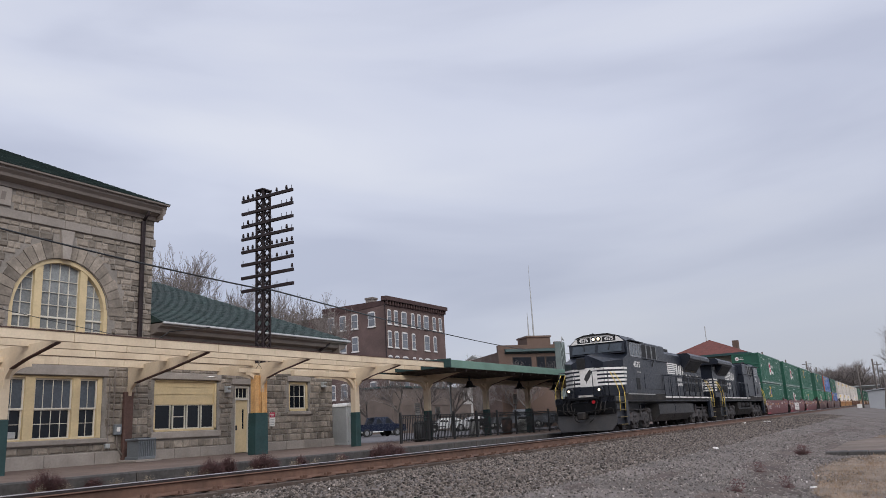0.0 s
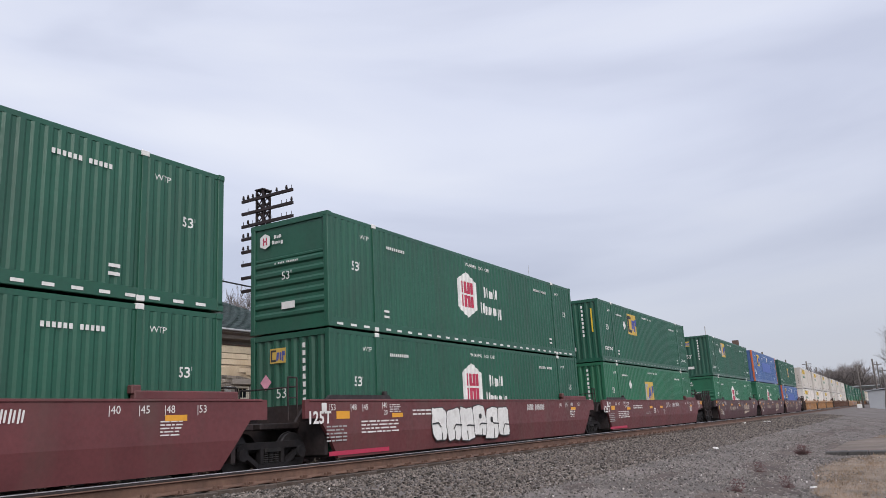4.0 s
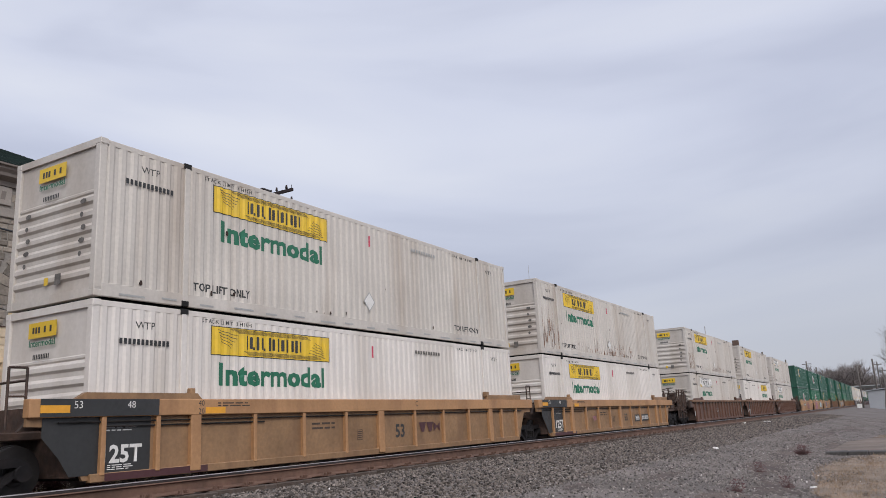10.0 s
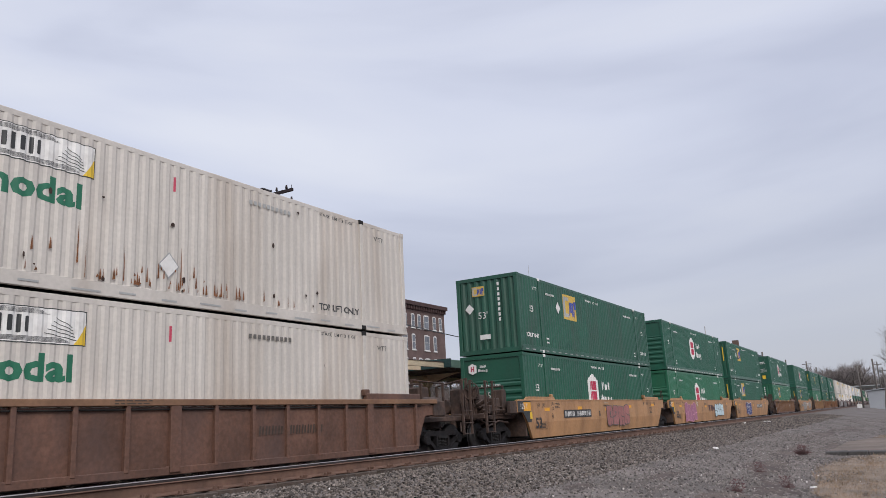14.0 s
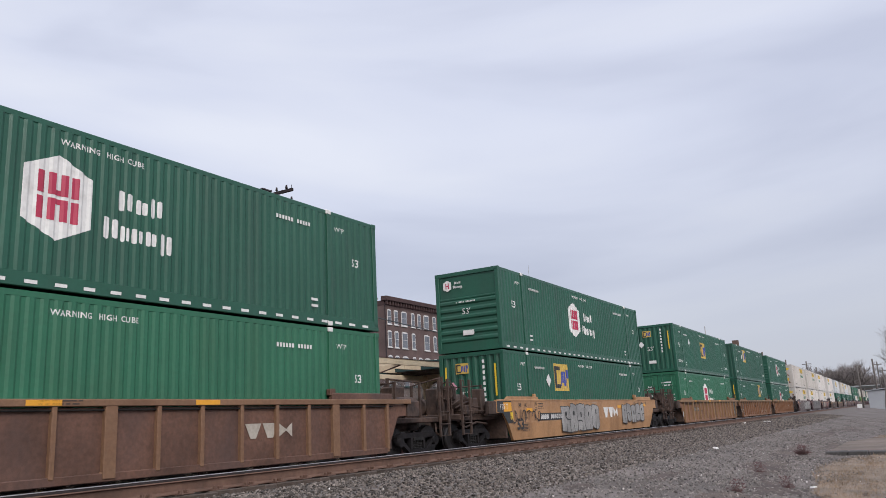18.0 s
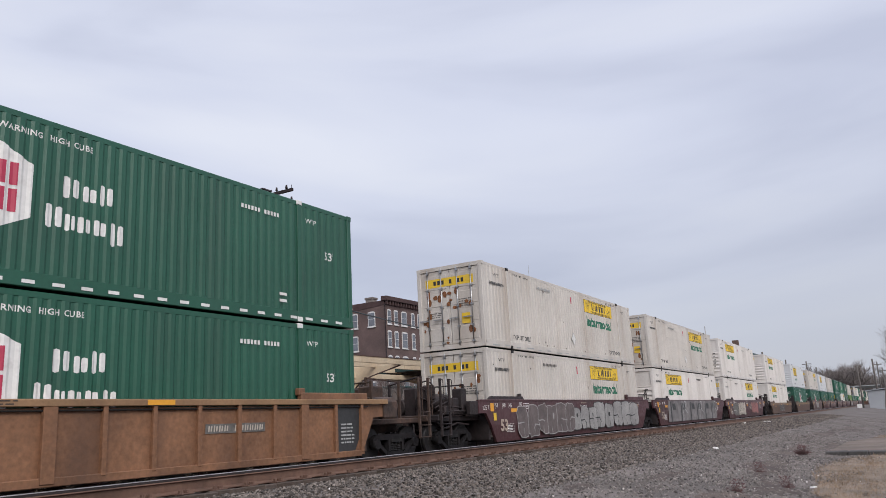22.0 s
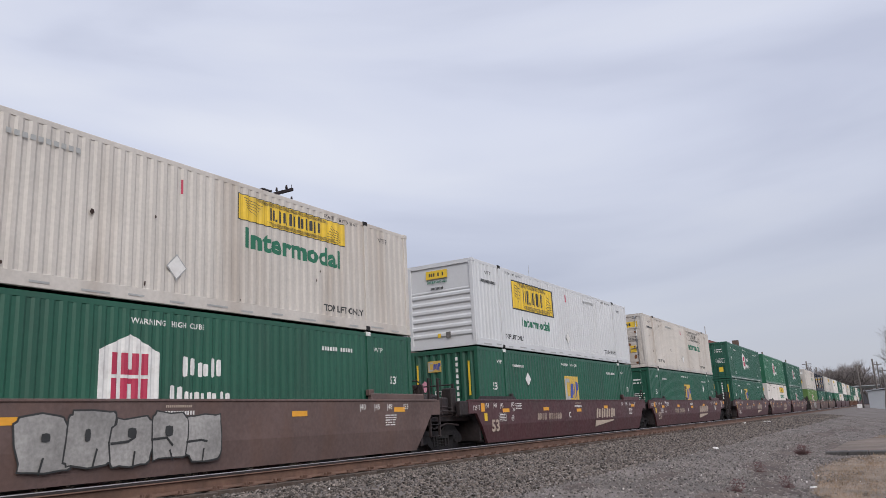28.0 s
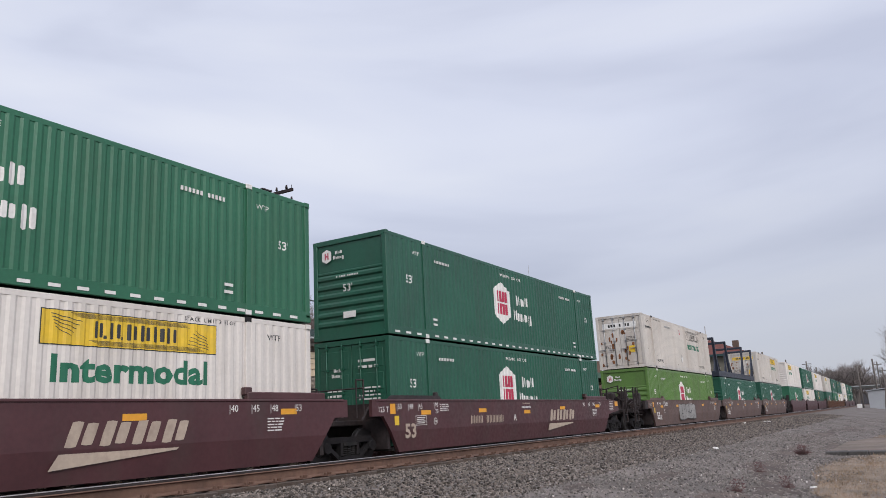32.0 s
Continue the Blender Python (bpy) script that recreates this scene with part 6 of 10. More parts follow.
# low hedge-like belt that closes the horizon
M_FARBELT = mat("far_winter_woods", (0.11, 0.10, 0.098), 0.95, var=0.3, scale=0.05, fine=0.6, bump=0.6, bscale=0.8)
belt = Geo()
pts = []
for i in range(120):
    az = radians(-40 + i * 1.6)
    rad = 650 + 60 * math.sin(i * 0.7)
    pts.append((rad * math.cos(az), rad * math.sin(az), 7 + 3.5 * rr.random()))
for a, b in zip(pts, pts[1:]):
    belt.prism([(a[0], a[1]), (b[0], b[1]), (b[0] * 1.03, b[1] * 1.03), (a[0] * 1.03, a[1] * 1.03)], "z", -1, (a[2] + b[2]) / 2)
solid("far_woods", belt, M_FARBELT, "low belt of grey winter woods along the horizon", "woods", "stuff")

# ---------------- the train ----------------
TRACK_Y = 13.047
BOX_L, BOX_W, BOX_H = 16.154, 2.59, 2.896
WELL_Z = 0.362
MESHES = {}


def bend(x):
    """The track's line: straight past the station, then it leans a little to the left."""
    u = (x - 62.0) / 14.0
    soft = u if u > 30 else math.log1p(math.exp(u))
    return TRACK_Y + 0.02 * 14.0 * soft, math.degrees(math.atan(0.02 / (1 + math.exp(-u)))) if u > -30 else 0.0


def on_track(x, z=0.0, turn=0.0, back=0.0):
    y, a = bend(x + back)
    return pose(x, y, z, 0, 0, a + turn)


RIDERS = []


def cached(name, key, make, material):
    k = (name, key, material.name if material else "")
    if k not in MESHES:
        MESHES[k] = make().mesh(name, material)
    return MESHES[k]


def corrugated(x0, x1, g, y=0.0, depth=0.028, z0=0.24, z1=2.785, pitch=0.242):
    """A trapezoid-ribbed plate along x with some thickness."""
    n = max(1, round((x1 - x0) / pitch))
    p = (x1 - x0) / n
    line = []
    for i in range(n):
        a = x0 + i * p
        line += [(a, depth), (a + p * 0.2, 0.0), (a + p * 0.52, 0.0), (a + p * 0.72, depth)]
    line.append((x1, depth))
    for (xa, ya), (xb, yb) in zip(line, line[1:]):
        g.face([(xa, y + ya, z0), (xb, y + yb, z0), (xb, y + yb, z1), (xa, y + ya, z1)])
    return g


def side_sheet():
    g = Geo()
    for a, b in ((0.15, 1.915), (2.045, 14.109), (14.239, 16.004)):
        corrugated(a, b, g)
    return g


def end_frame_geo():
    return Geo().prism([(-1.295, 0), (1.295, 0), (1.295, 0.16), (-1.2, 0.16), (-1.2, 2.76), (1.295, 2.76), (1.295, 2.896), (-1.295, 2.896), (-1.295, 2.76), (-1.25, 2.76), (-1.25, 0.16), (-1.295, 0.16)], "x", 0.004, 0.14)


def louver_end(flat_part):
    """A front end: a plain upper panel and lengthwise pressed ribs below it, one sheet."""
    top, z, n = 2.62 - flat_part, 0.3, 6
    h = (top - z) / n
    line = [(0.07, 0.15), (0.07, 2.77), (0.05, 2.77), (0.05, top + 0.06), (0.03, top + 0.04), (0.03, top)]
    for i in reversed(range(n)):
        a = z + i * h
        line += [(0.05, a + h - 0.03), (0.010, a + h - 0.09), (0.010, a + 0.10), (0.05, a + 0.05)]
    line.append((0.05, 0.15))
    return Geo().prism(line, "y", -1.15, 1.15)


def ribbed_end():
    g = Geo()
    corrugated(-1.15, 1.15, g, 0, 0.05, 0.155, pitch=0.29)
    h = Geo()
    h.v = [(0.02 + y, -x, z) for x, y, z in g.v]
    h.f, h.s = g.f, g.s
    return h


def door_leaf(side):
    y0, y1 = (0.01, 1.16) if side > 0 else (-1.16, -0.01)
    g = Geo().box(0.035, 0.075, y0, y1, 0.17, 2.755, 0.01)
    for z0, z1 in ((0.3, 0.75), (0.9, 1.35), (1.5, 1.95), (2.1, 2.6)):
        g.box(0.022, 0.04, y0 + 0.1, y1 - 0.1, z0, z1, 0.008)
    return g


def lock_rod():
    g = Geo().cyl((0, 0, 0.1), (0, 0, 2.82), 0.02, seg=8)
    for z in (0.22, 0.75, 1.45, 2.1, 2.7):
        g.box(-0.03, 0.05, -0.05, 0.05, z - 0.03, z + 0.03)
    g.box(-0.05, -0.02, -0.02, 0.34, 1.02, 1.06)
    return g


FACE_SIDE = lambda x, z: pose(x, -1.3005, z)
FACE_END = lambda y, z: pose(-0.0055, y, z, 0, 0, -90)


DRAPED = {}


def rib_depth(x):
    """How far the container's side sheet lies back at x, and where its creases are."""
    for a, b in ((0.15, 1.915), (2.045, 14.109), (14.239, 16.004)):
        if a <= x <= b:
            n = round((b - a) / 0.242)
            u = (x - a) / ((b - a) / n) % 1.0
            if u < 0.2:
                return 0.028 * (1 - u / 0.2)
            return 0.0 if u < 0.52 else (0.028 * (u - 0.52) / 0.2 if u < 0.72 else 0.028)
    return 0.0


CREASES = []
for ca, cb in ((0.15, 1.915), (2.045, 14.109), (14.239, 16.004)):
    cn = round((cb - ca) / 0.242)
    for ci in range(cn):
        for cu_ in (0.0, 0.2, 0.52, 0.72):
            CREASES.append(ca + (ci + cu_) * (cb - ca) / cn)


def draped(me, key, x0):
    """The same paint laid into the ribs of the side sheet."""
    k = (key, round(x0, 3))
    if k not in DRAPED:
        bm = bmesh.new()
        bm.from_mesh(me)
        xs_ = [v.co.x for v in bm.verts]
        lo, hi = min(xs_) + x0, max(xs_) + x0
        for c in CREASES:
            if lo < c < hi:
                bmesh.ops.bisect_plane(bm, geom=bm.verts[:] + bm.edges[:] + bm.faces[:], dist=1e-5, plane_co=(c - x0, 0, 0), plane_no=(1, 0, 0))
        for v in bm.verts:
            v.co.y += rib_depth(v.co.x + x0) + 0.0075
        out = me.copy()
        bm.to_mesh(out)
        bm.free()
        DRAPED[k] = out
    return DRAPED[k]


def on_sheet(m):
    return -1.315 < m.translation.y < -1.295 and m[0][0] > 0.999


def mark(parent, text, size, material, m, spread=1.0, bold=0.0, name="marking", wide=1.0):
    me = lettering(text, size, material, spread, bold, wide)
    if on_sheet(m):
        me = draped(me, (text, size, material.name, spread, bold, wide), m.translation.x)
    return tagged(part(name, me, None, parent, "", m), kind="stuff" if len(text) > 1 else "")


def bars(parent, w, h, material, m, rows=1, n=8, seed=1, name="marking"):
    """A line of writing too small, or not to be copied, as plain bars."""
    def make():
        rnd = random.Random(seed)
        polys = []
        rh = h / rows
        for r in range(rows):
            x = -w / 2
            z = h / 2 - (r + 1) * rh
            step = w / n
            if rows > 1:
                while x < w / 2 - step:
                    u = step * rnd.choice((1, 1.6, 2.4, 3.2))
                    polys.append(rect(x, min(x + u, w / 2), z + rh * 0.3, z + rh * 0.72))
                    x += u + step * 0.45
                continue
            for i in range(n):
                if rnd.random() < 0.87:
                    polys.append(rect(x, x + step * 0.66, z + rh * 0.14, z + rh * 0.86))
                x += step
        return flat(polys)
    return tagged(part(name, cached("marking", ("bars", w, h, rows, n, seed), make, material), None, parent, "", m), kind="stuff")


def shape(parent, key, polys, material, m, name="logo", label=""):
    me = cached(name, key, lambda: flat(polys), material)
    if on_sheet(m) and name in ("logo", "marking"):
        me = draped(me, (name, key, material.name), m.translation.x)
    return tagged(part(name, me, None, parent, label, m), label=label, kind="stuff" if len(polys) > 1 else "")


def hex_logo(parent, m, s):
    """The white six-sided mark with red bars, and white word shapes beside it."""
    q = [(0, 0.60), (0.5, 0.36), (0.5, -0.36), (0, -0.60), (-0.5, -0.36), (-0.5, 0.36)]
    shape(parent, ("hex", s), [[(x * s, z * s) for x, z in q]], P_WHITE, m)
    red = [rect(a, b, c, d_) for a, b in ((-0.30, -0.20), (-0.14, -0.04), (0.04, 0.14), (0.20, 0.30)) for c, d_ in ((-0.33, -0.025), (0.025, 0.33))] + [rect(-0.04, 0.04, 0.025, 0.1), rect(-0.04, 0.04, -0.1, -0.025)]
    shape(parent, ("hexred", s), [[(x * s, z * s) for x, z in q] for q in red], P_RED, m @ Matrix.Translation((0, -0.004, 0)))


def word_shapes(parent, m, s, material=None):
    """Two rows of chunky rounded letter shapes, unlettered."""
    polys = []
    for x, w, h, lift in ((-0.27, 0.24, 0.34, 0), (0.03, 0.20, 0.25, -0.045), (0.31, 0.20, 0.34, 0)):
        polys += twin(x * s, (0.26 + lift) * s, w * s * 0.55, h * s / 2, w * s * 0.47)
    for x, w, h, lift in ((-0.52, 0.24, 0.36, 0), (-0.26, 0.14, 0.26, -0.05), (-0.03, 0.19, 0.25, -0.05), (0.23, 0.19, 0.25, -0.05), (0.52, 0.20, 0.38, -0.1)):
        polys += twin(x * s, (-0.22 + lift) * s, w * s * 0.55, h * s / 2, w * s * 0.47)
    shape(parent, ("words", s), polys, material or P_WHITE, m)


def twin(cx, cz, rx, rz, t, lean=0.0, power=6):
    """Two upright bars side by side, plain stand-ins for one character of a brand name."""
    out = []
    for sx in (-1, 1):
        out.append([(x + lean * (z - cz), z) for x, z in blob(cx + sx * (rx - t / 2), cz, t / 2, rz * (1.0 if sx < 0 else 0.86), 8, power)])
    return out


def yellow_square(parent, m, s, faded=False, ground=None):
    """The yellow tile with a dark bracket and blue bars."""
    w, h = 0.62 * s, 0.44 * s
    shape(parent, ("tile", s), [rect(-w, w, -h, h)], ground or P_TILE, m)
    dark = [rect(-0.56, -0.44, -0.40, 0.40), rect(-0.44, -0.12, 0.26, 0.40), rect(-0.44, -0.12, -0.40, -0.26)]
    shape(parent, ("tiledark", s), [[(x * s, z * s * 0.88) for x, z in q] for q in dark], P_GREY if faded else P_BLACK, m @ Matrix.Translation((0, -0.004, 0)))
    blue = [rect(-0.12, 0.0, -0.32, 0.22, 0.05), rect(0.05, 0.13, -0.2, 0.22, 0.0), rect(0.18, 0.30, -0.32, 0.22), rect(0.35, 0.45, -0.38, 0.30), blob(0.50, 0.13, 0.07, 0.17, 10)]
    shape(parent, ("tileblue", s), [[(x * s, z * s * 0.88) for x, z in q] for q in blue], P_BLUE, m @ Matrix.Translation((0, -0.006, 0)))


def scroll_panel(parent, m, w, h, style="yellow"):
    """The long yellow name panel: a dark rim, scroll ends drawn in lines and dark letter shapes."""
    if style != "faded":
        shape(parent, ("rim", w, h, style), [rect(-w / 2, w / 2, -h / 2, h / 2)], P_BLACK, m)
        k = 0.05 if style == "box" else 0.018
        shape(parent, ("panel", w, h, style), [rect(-w / 2 + k, w / 2 - k, -h / 2 + k, h / 2 - k)], P_YELLOW if style != "pale" else P_WHITE,
              m @ Matrix.Translation((0, -0.004, 0)))
        if style == "pale":
            shape(parent, ("paletips", w, h), [[(-w / 2 + k, -h / 2 + k), (-w / 2 + 0.14 * w, -h / 2 + k), (-w / 2 + k, -h / 2 + 0.4 * h)], [(w / 2 - 0.06 * w, -h / 2 + k), (w / 2 - k, -h / 2 + k), (w / 2 - k, 0.1 * h)]],
                  P_YELLOW, m @ Matrix.Translation((0, -0.005, 0)))
    ink = []
    if style == "faded":
        for a, b, c, d in ((-w / 2, w / 2, -h / 2, -h / 2 + 0.02), (-w / 2, w / 2, h / 2 - 0.02, h / 2), (-w / 2, -w / 2 + 0.02, -h / 2, h / 2), (w / 2 - 0.02, w / 2, -h / 2, h / 2)):
            ink.append(rect(a, b, c, d))
    x = -0.24 * w
    for cw in (0.06, 0.0, 0.07, 0.0, 0.075, 0.075, 0.085, 0.07):
        if cw == 0.0:
            ink.append(rect(x - 0.008 * w, x + 0.006 * w, -0.24 * h, -0.14 * h))
            x += 0.022 * w
            continue
        u = cw * w
        ink += twin(x + u * 0.44, 0.01 * h, u * 0.38, 0.25 * h, u * 0.27, 0.0, 12)
        x += u
    for sgn in (-1, 1):
        for i in range(5):
            a, b = sgn * (0.45 - 0.005 * i) * w, sgn * (0.30 + 0.012 * i) * w
            za, zb = (0.36 - 0.09 * i) * h * -sgn, (0.20 - 0.11 * i) * h * -sgn
            ink.append([(a, za), (b, zb), (b, zb + 0.02 * h), (a, za + 0.025 * h)])
    for i in range(5):
        ink.append(rect((-0.36 + 0.012 * i) * w, (0.27 + 0.012 * i) * w, (0.43 - 0.028 * i) * h, (0.442 - 0.028 * i) * h))
        ink.append(rect((-0.26 + 0.012 * i) * w, (0.38 + 0.01 * i) * w, (-0.32 - 0.028 * i) * h, (-0.308 - 0.028 * i) * h))
    shape(parent, ("ink", w, h, style), ink, P_SOOT if style == "faded" else P_BLACK, m @ Matrix.Translation((0, -0.007, 0)))


def brand_tilted(parent, m, s, material=None):
    """Slanting letter-like blocks over a long swoosh."""
    polys = []
    for i in range(4):
        x = -0.92 * s + i * 0.48 * s
        polys += twin(x + 0.2 * s, 0.06 * s, 0.19 * s, 0.16 * s, 0.165 * s, 0.34, 10)
    polys.append([(-1.15 * s, -0.36 * s), (0.75 * s, -0.20 * s), (0.78 * s, -0.17 * s), (-1.02 * s, -0.17 * s)])
    shape(parent, ("tilted", s), polys, material or P_WHITE, m)


def ribbon(q, line, w):
    """A sprayed stroke along a line of (x, z)."""
    for (xa, za), (xb, zb) in zip(line, line[1:]):
        d_ = math.hypot(xb - xa, zb - za) or 1e-6
        nx, nz = -(zb - za) / d_ * w / 2, (xb - xa) / d_ * w / 2
        ex, ez = (xb - xa) / d_ * w * 0.3, (zb - za) / d_ * w * 0.3
        q.append([(xa + nx - ex, za + nz - ez), (xa - nx - ex, za - nz - ez), (xb - nx + ex, zb - nz + ez), (xb + nx + ex, zb + nz + ez)])


def scrawl(parent, m, w, h, n, material, seed, width=0.03):
    """Loose handstyle strokes, unlettered."""
    rnd = random.Random(seed)
    q = []
    step = w / n
    for i in range(n):
        cx = -w / 2 + (i + 0.5) * step
        a0, turn = rnd.uniform(0, 6.28), rnd.choice((-1, 1)) * rnd.uniform(2.6, 5.4)
        rx, rz = step * rnd.uniform(0.3, 0.55), h * rnd.uniform(0.25, 0.48)
        ribbon(q, [(cx + rx * math.cos(a0 + turn * j / 9), rnd.uniform(-0.01, 0.01) + rz * math.sin(a0 + turn * j / 9)) for j in range(10)], width)
        x_ = cx + rnd.uniform(-0.3, 0.3) * step
        ribbon(q, [(x_, -h * rnd.uniform(0.2, 0.5)), (x_ + rnd.uniform(-0.1, 0.2) * step, h * rnd.uniform(0.2, 0.5))], width)
    shape(parent, ("scrawl", seed, w, h), q, material, m, "graffiti")


def tag_paint(parent, m, w, h, n, fill, edge, seed, rim=0.03, lean=0.12):
    """Sprayed bubble forms run together, with a rim and inner strokes, unlettered."""
    rnd = random.Random(seed)
    go, gi = Geo(), Geo()
    cuts = []
    step = w / n
    for i in range(n):
        cx, cz = -w / 2 + (i + 0.5) * step, rnd.uniform(-0.05, 0.05) * h
        rx, rz = step * rnd.uniform(0.5, 0.58), h * rnd.uniform(0.46, 0.5)
        k = rnd.uniform(-lean, lean)
        wob = [rnd.uniform(0.9, 1.08) for _ in range(20)]
        form = []
        for j, (x, z) in enumerate(blob(0, 0, rx, rz, 20, rnd.choice((4, 6, 9)) if n > 1 else 2)):
            form.append((cx + x * wob[j] + z * k, cz + z * wob[j]))
        inner = [(cx + (x - cx) * (1 - rim / rx), cz + (z - cz) * (1 - rim / rz)) for x, z in form]
        go.face([(x, -0.003 * i, z) for x, z in form])
        gi.face([(x, -0.003 * i - 0.0015, z) for x, z in inner])
        # a slot or a crook cut into each form
        way = rnd.choice((0, 1, 2))
        bx, bz = cx + rnd.uniform(-0.15, 0.15) * rx, cz + rnd.uniform(0.1, 0.4) * rz
        if way != 1:
            cuts.append(blob(bx, bz, rx * rnd.uniform(0.1, 0.22), rz * rnd.uniform(0.1, 0.24), 8, 4))
        if way != 2:
            z_ = cz - rz * rnd.uniform(0.0, 0.3)
            sgn = rnd.choice((-1, 1))
            ribbon(cuts, [(cx + sgn * rx * 0.95, z_), (cx + sgn * rx * 0.2, z_ + 0.05 * rz), (cx - sgn * rx * 0.1, z_ + rnd.uniform(-0.3, 0.3) * rz)], rim * 1.4)
        x_ = cx + rnd.uniform(-0.25, 0.25) * rx
        ribbon(cuts, [(x_, cz - rz * 0.97), (x_ + rnd.uniform(-0.15, 0.15) * rx, cz - rz * rnd.uniform(0.35, 0.6))], rim * 1.2)
    tagged(part("graffiti", go, edge, parent, "", m), kind="stuff")
    tagged(part("graffiti", gi, fill, parent, "", m), kind="stuff")
    shape(parent, ("tagc", seed, w), cuts, edge, m @ Matrix.Translation((0, -0.003 * n - 0.002, 0)), "graffiti")


def slab_paint(parent, m, w, h, fill, seed, slashes=6):
    """A roller-painted block with upright dark slashes and knocked-out windows."""
    rnd = random.Random(seed)
    shape(parent, ("slab", seed), [[(-w / 2 - 0.25, -h / 2), (w / 2 - 0.15, -h / 2), (w / 2, h / 2 - 0.12), (w / 2 - 0.3, h / 2), (-w / 2, h / 2)]], fill, m, "graffiti")
    q = []
    for i in range(slashes):
        x = -w / 2 + w * (i + 0.1 + 0.3 * rnd.random()) / slashes
        q.append(rect(x, x + 0.25, -h / 2, h / 2 * rnd.uniform(0.7, 1.0), 0.1))
        if rnd.random() < 0.8:
            q.append(rect(x + 0.5, x + 1.2, 0.05 * h, 0.36 * h))
    shape(parent, ("slabcut", seed), q, P_BLACK, m @ Matrix.Translation((0, -0.003, 0)), "graffiti")
    q = []
    for i in range(3):
        x = -w / 2 + w * (i + 0.75) / 3
        ribbon(q, [(x, -h / 2), (x + 0.05, 0.1 * h), (x + 0.5, 0.45 * h), (x + 0.9, 0.42 * h), (x + 0.5, 0.1 * h), (x + 1.0, -0.1 * h)], 0.05)
    shape(parent, ("slabline", seed), q, P_GREY, m @ Matrix.Translation((0, -0.006, 0)), "graffiti")


def number_plate(parent, m, w, h, fg, plate=None, seed=4):
    """A road number as plain bars, on its painted plate."""
    if plate is not None:
        shape(parent, ("plate", w, h), [rect(-w / 2, w / 2, -h / 2, h / 2)], plate, m, "painted_panel")
    k = h * (0.66 if plate is not None else 1.0)
    q = []
    u = w * 0.94 / 11
    for i in range(11):
        if i != 4:
            q += twin(-w * 0.47 + (i + 0.5) * u, 0.0, u * 0.36, k / 2, u * 0.27, 0.12, 12)
    shape(parent, ("number", w, h, seed), q, fg, m @ Matrix.Translation((0, -0.004, 0)), "marking")


def tee_mark(parent, m, w, h, material):
    """Two tapered blocks and a bow: the lessor's mark as plain shapes."""
    u = w / 2.6
    t = [[(-1.02, -0.5), (-0.72, -0.5), (-0.45, 0.5), (-1.3, 0.5)], [(-0.1, -0.5), (0.2, -0.5), (0.47, 0.5), (-0.38, 0.5)],
         [(0.5, -0.5), (0.95, -0.05), (0.95, 0.05), (0.5, 0.5)], [(1.3, -0.5), (1.3, 0.5), (0.95, 0.05), (0.95, -0.05)]]
    shape(parent, ("tee", w, h), [[(x * u, z * h) for x, z in q] for q in t], material, m)


def ring_mark(parent, m, r_, material):
    q = []
    ribbon(q, [(r_ * math.cos(j * 0.6), r_ * math.sin(j * 0.6)) for j in range(12)], 0.016)
    q.append(rect(-r_ * 0.55, -r_ * 0.35, -r_ * 0.35, r_ * 0.35))
    q.append(rect(-r_ * 0.1, r_ * 0.1, -r_ * 0.35, r_ * 0.35))
    q.append(rect(r_ * 0.3, r_ * 0.55, -r_ * 0.35, r_ * 0.35))
    shape(parent, ("ring", r_), q, material, m, "marking")


def framed_note(parent, m, w, h, material):
    q = [rect(-w / 2, w / 2, h / 2 - 0.012, h / 2), rect(-w / 2, w / 2, -h / 2, -h / 2 + 0.012), rect(-w / 2, -w / 2 + 0.012, -h / 2, h / 2), rect(w / 2 - 0.012, w / 2, -h / 2, h / 2)]
    for i in range(4):
        q.append(rect(-w * 0.38, w * 0.38 * (1 - 0.2 * (i % 2)), h * (0.26 - 0.19 * i), h * (0.34 - 0.19 * i)))
    shape(parent, ("note", w, h), q, material, m, "marking")


def diamond(parent, m, s=0.17, material=None):
    shape(parent, ("dia", s), [[(0, s), (s * 0.95, 0), (0, -s), (-s * 0.95, 0)]], material or P_WHITE, m, "placard_holder")


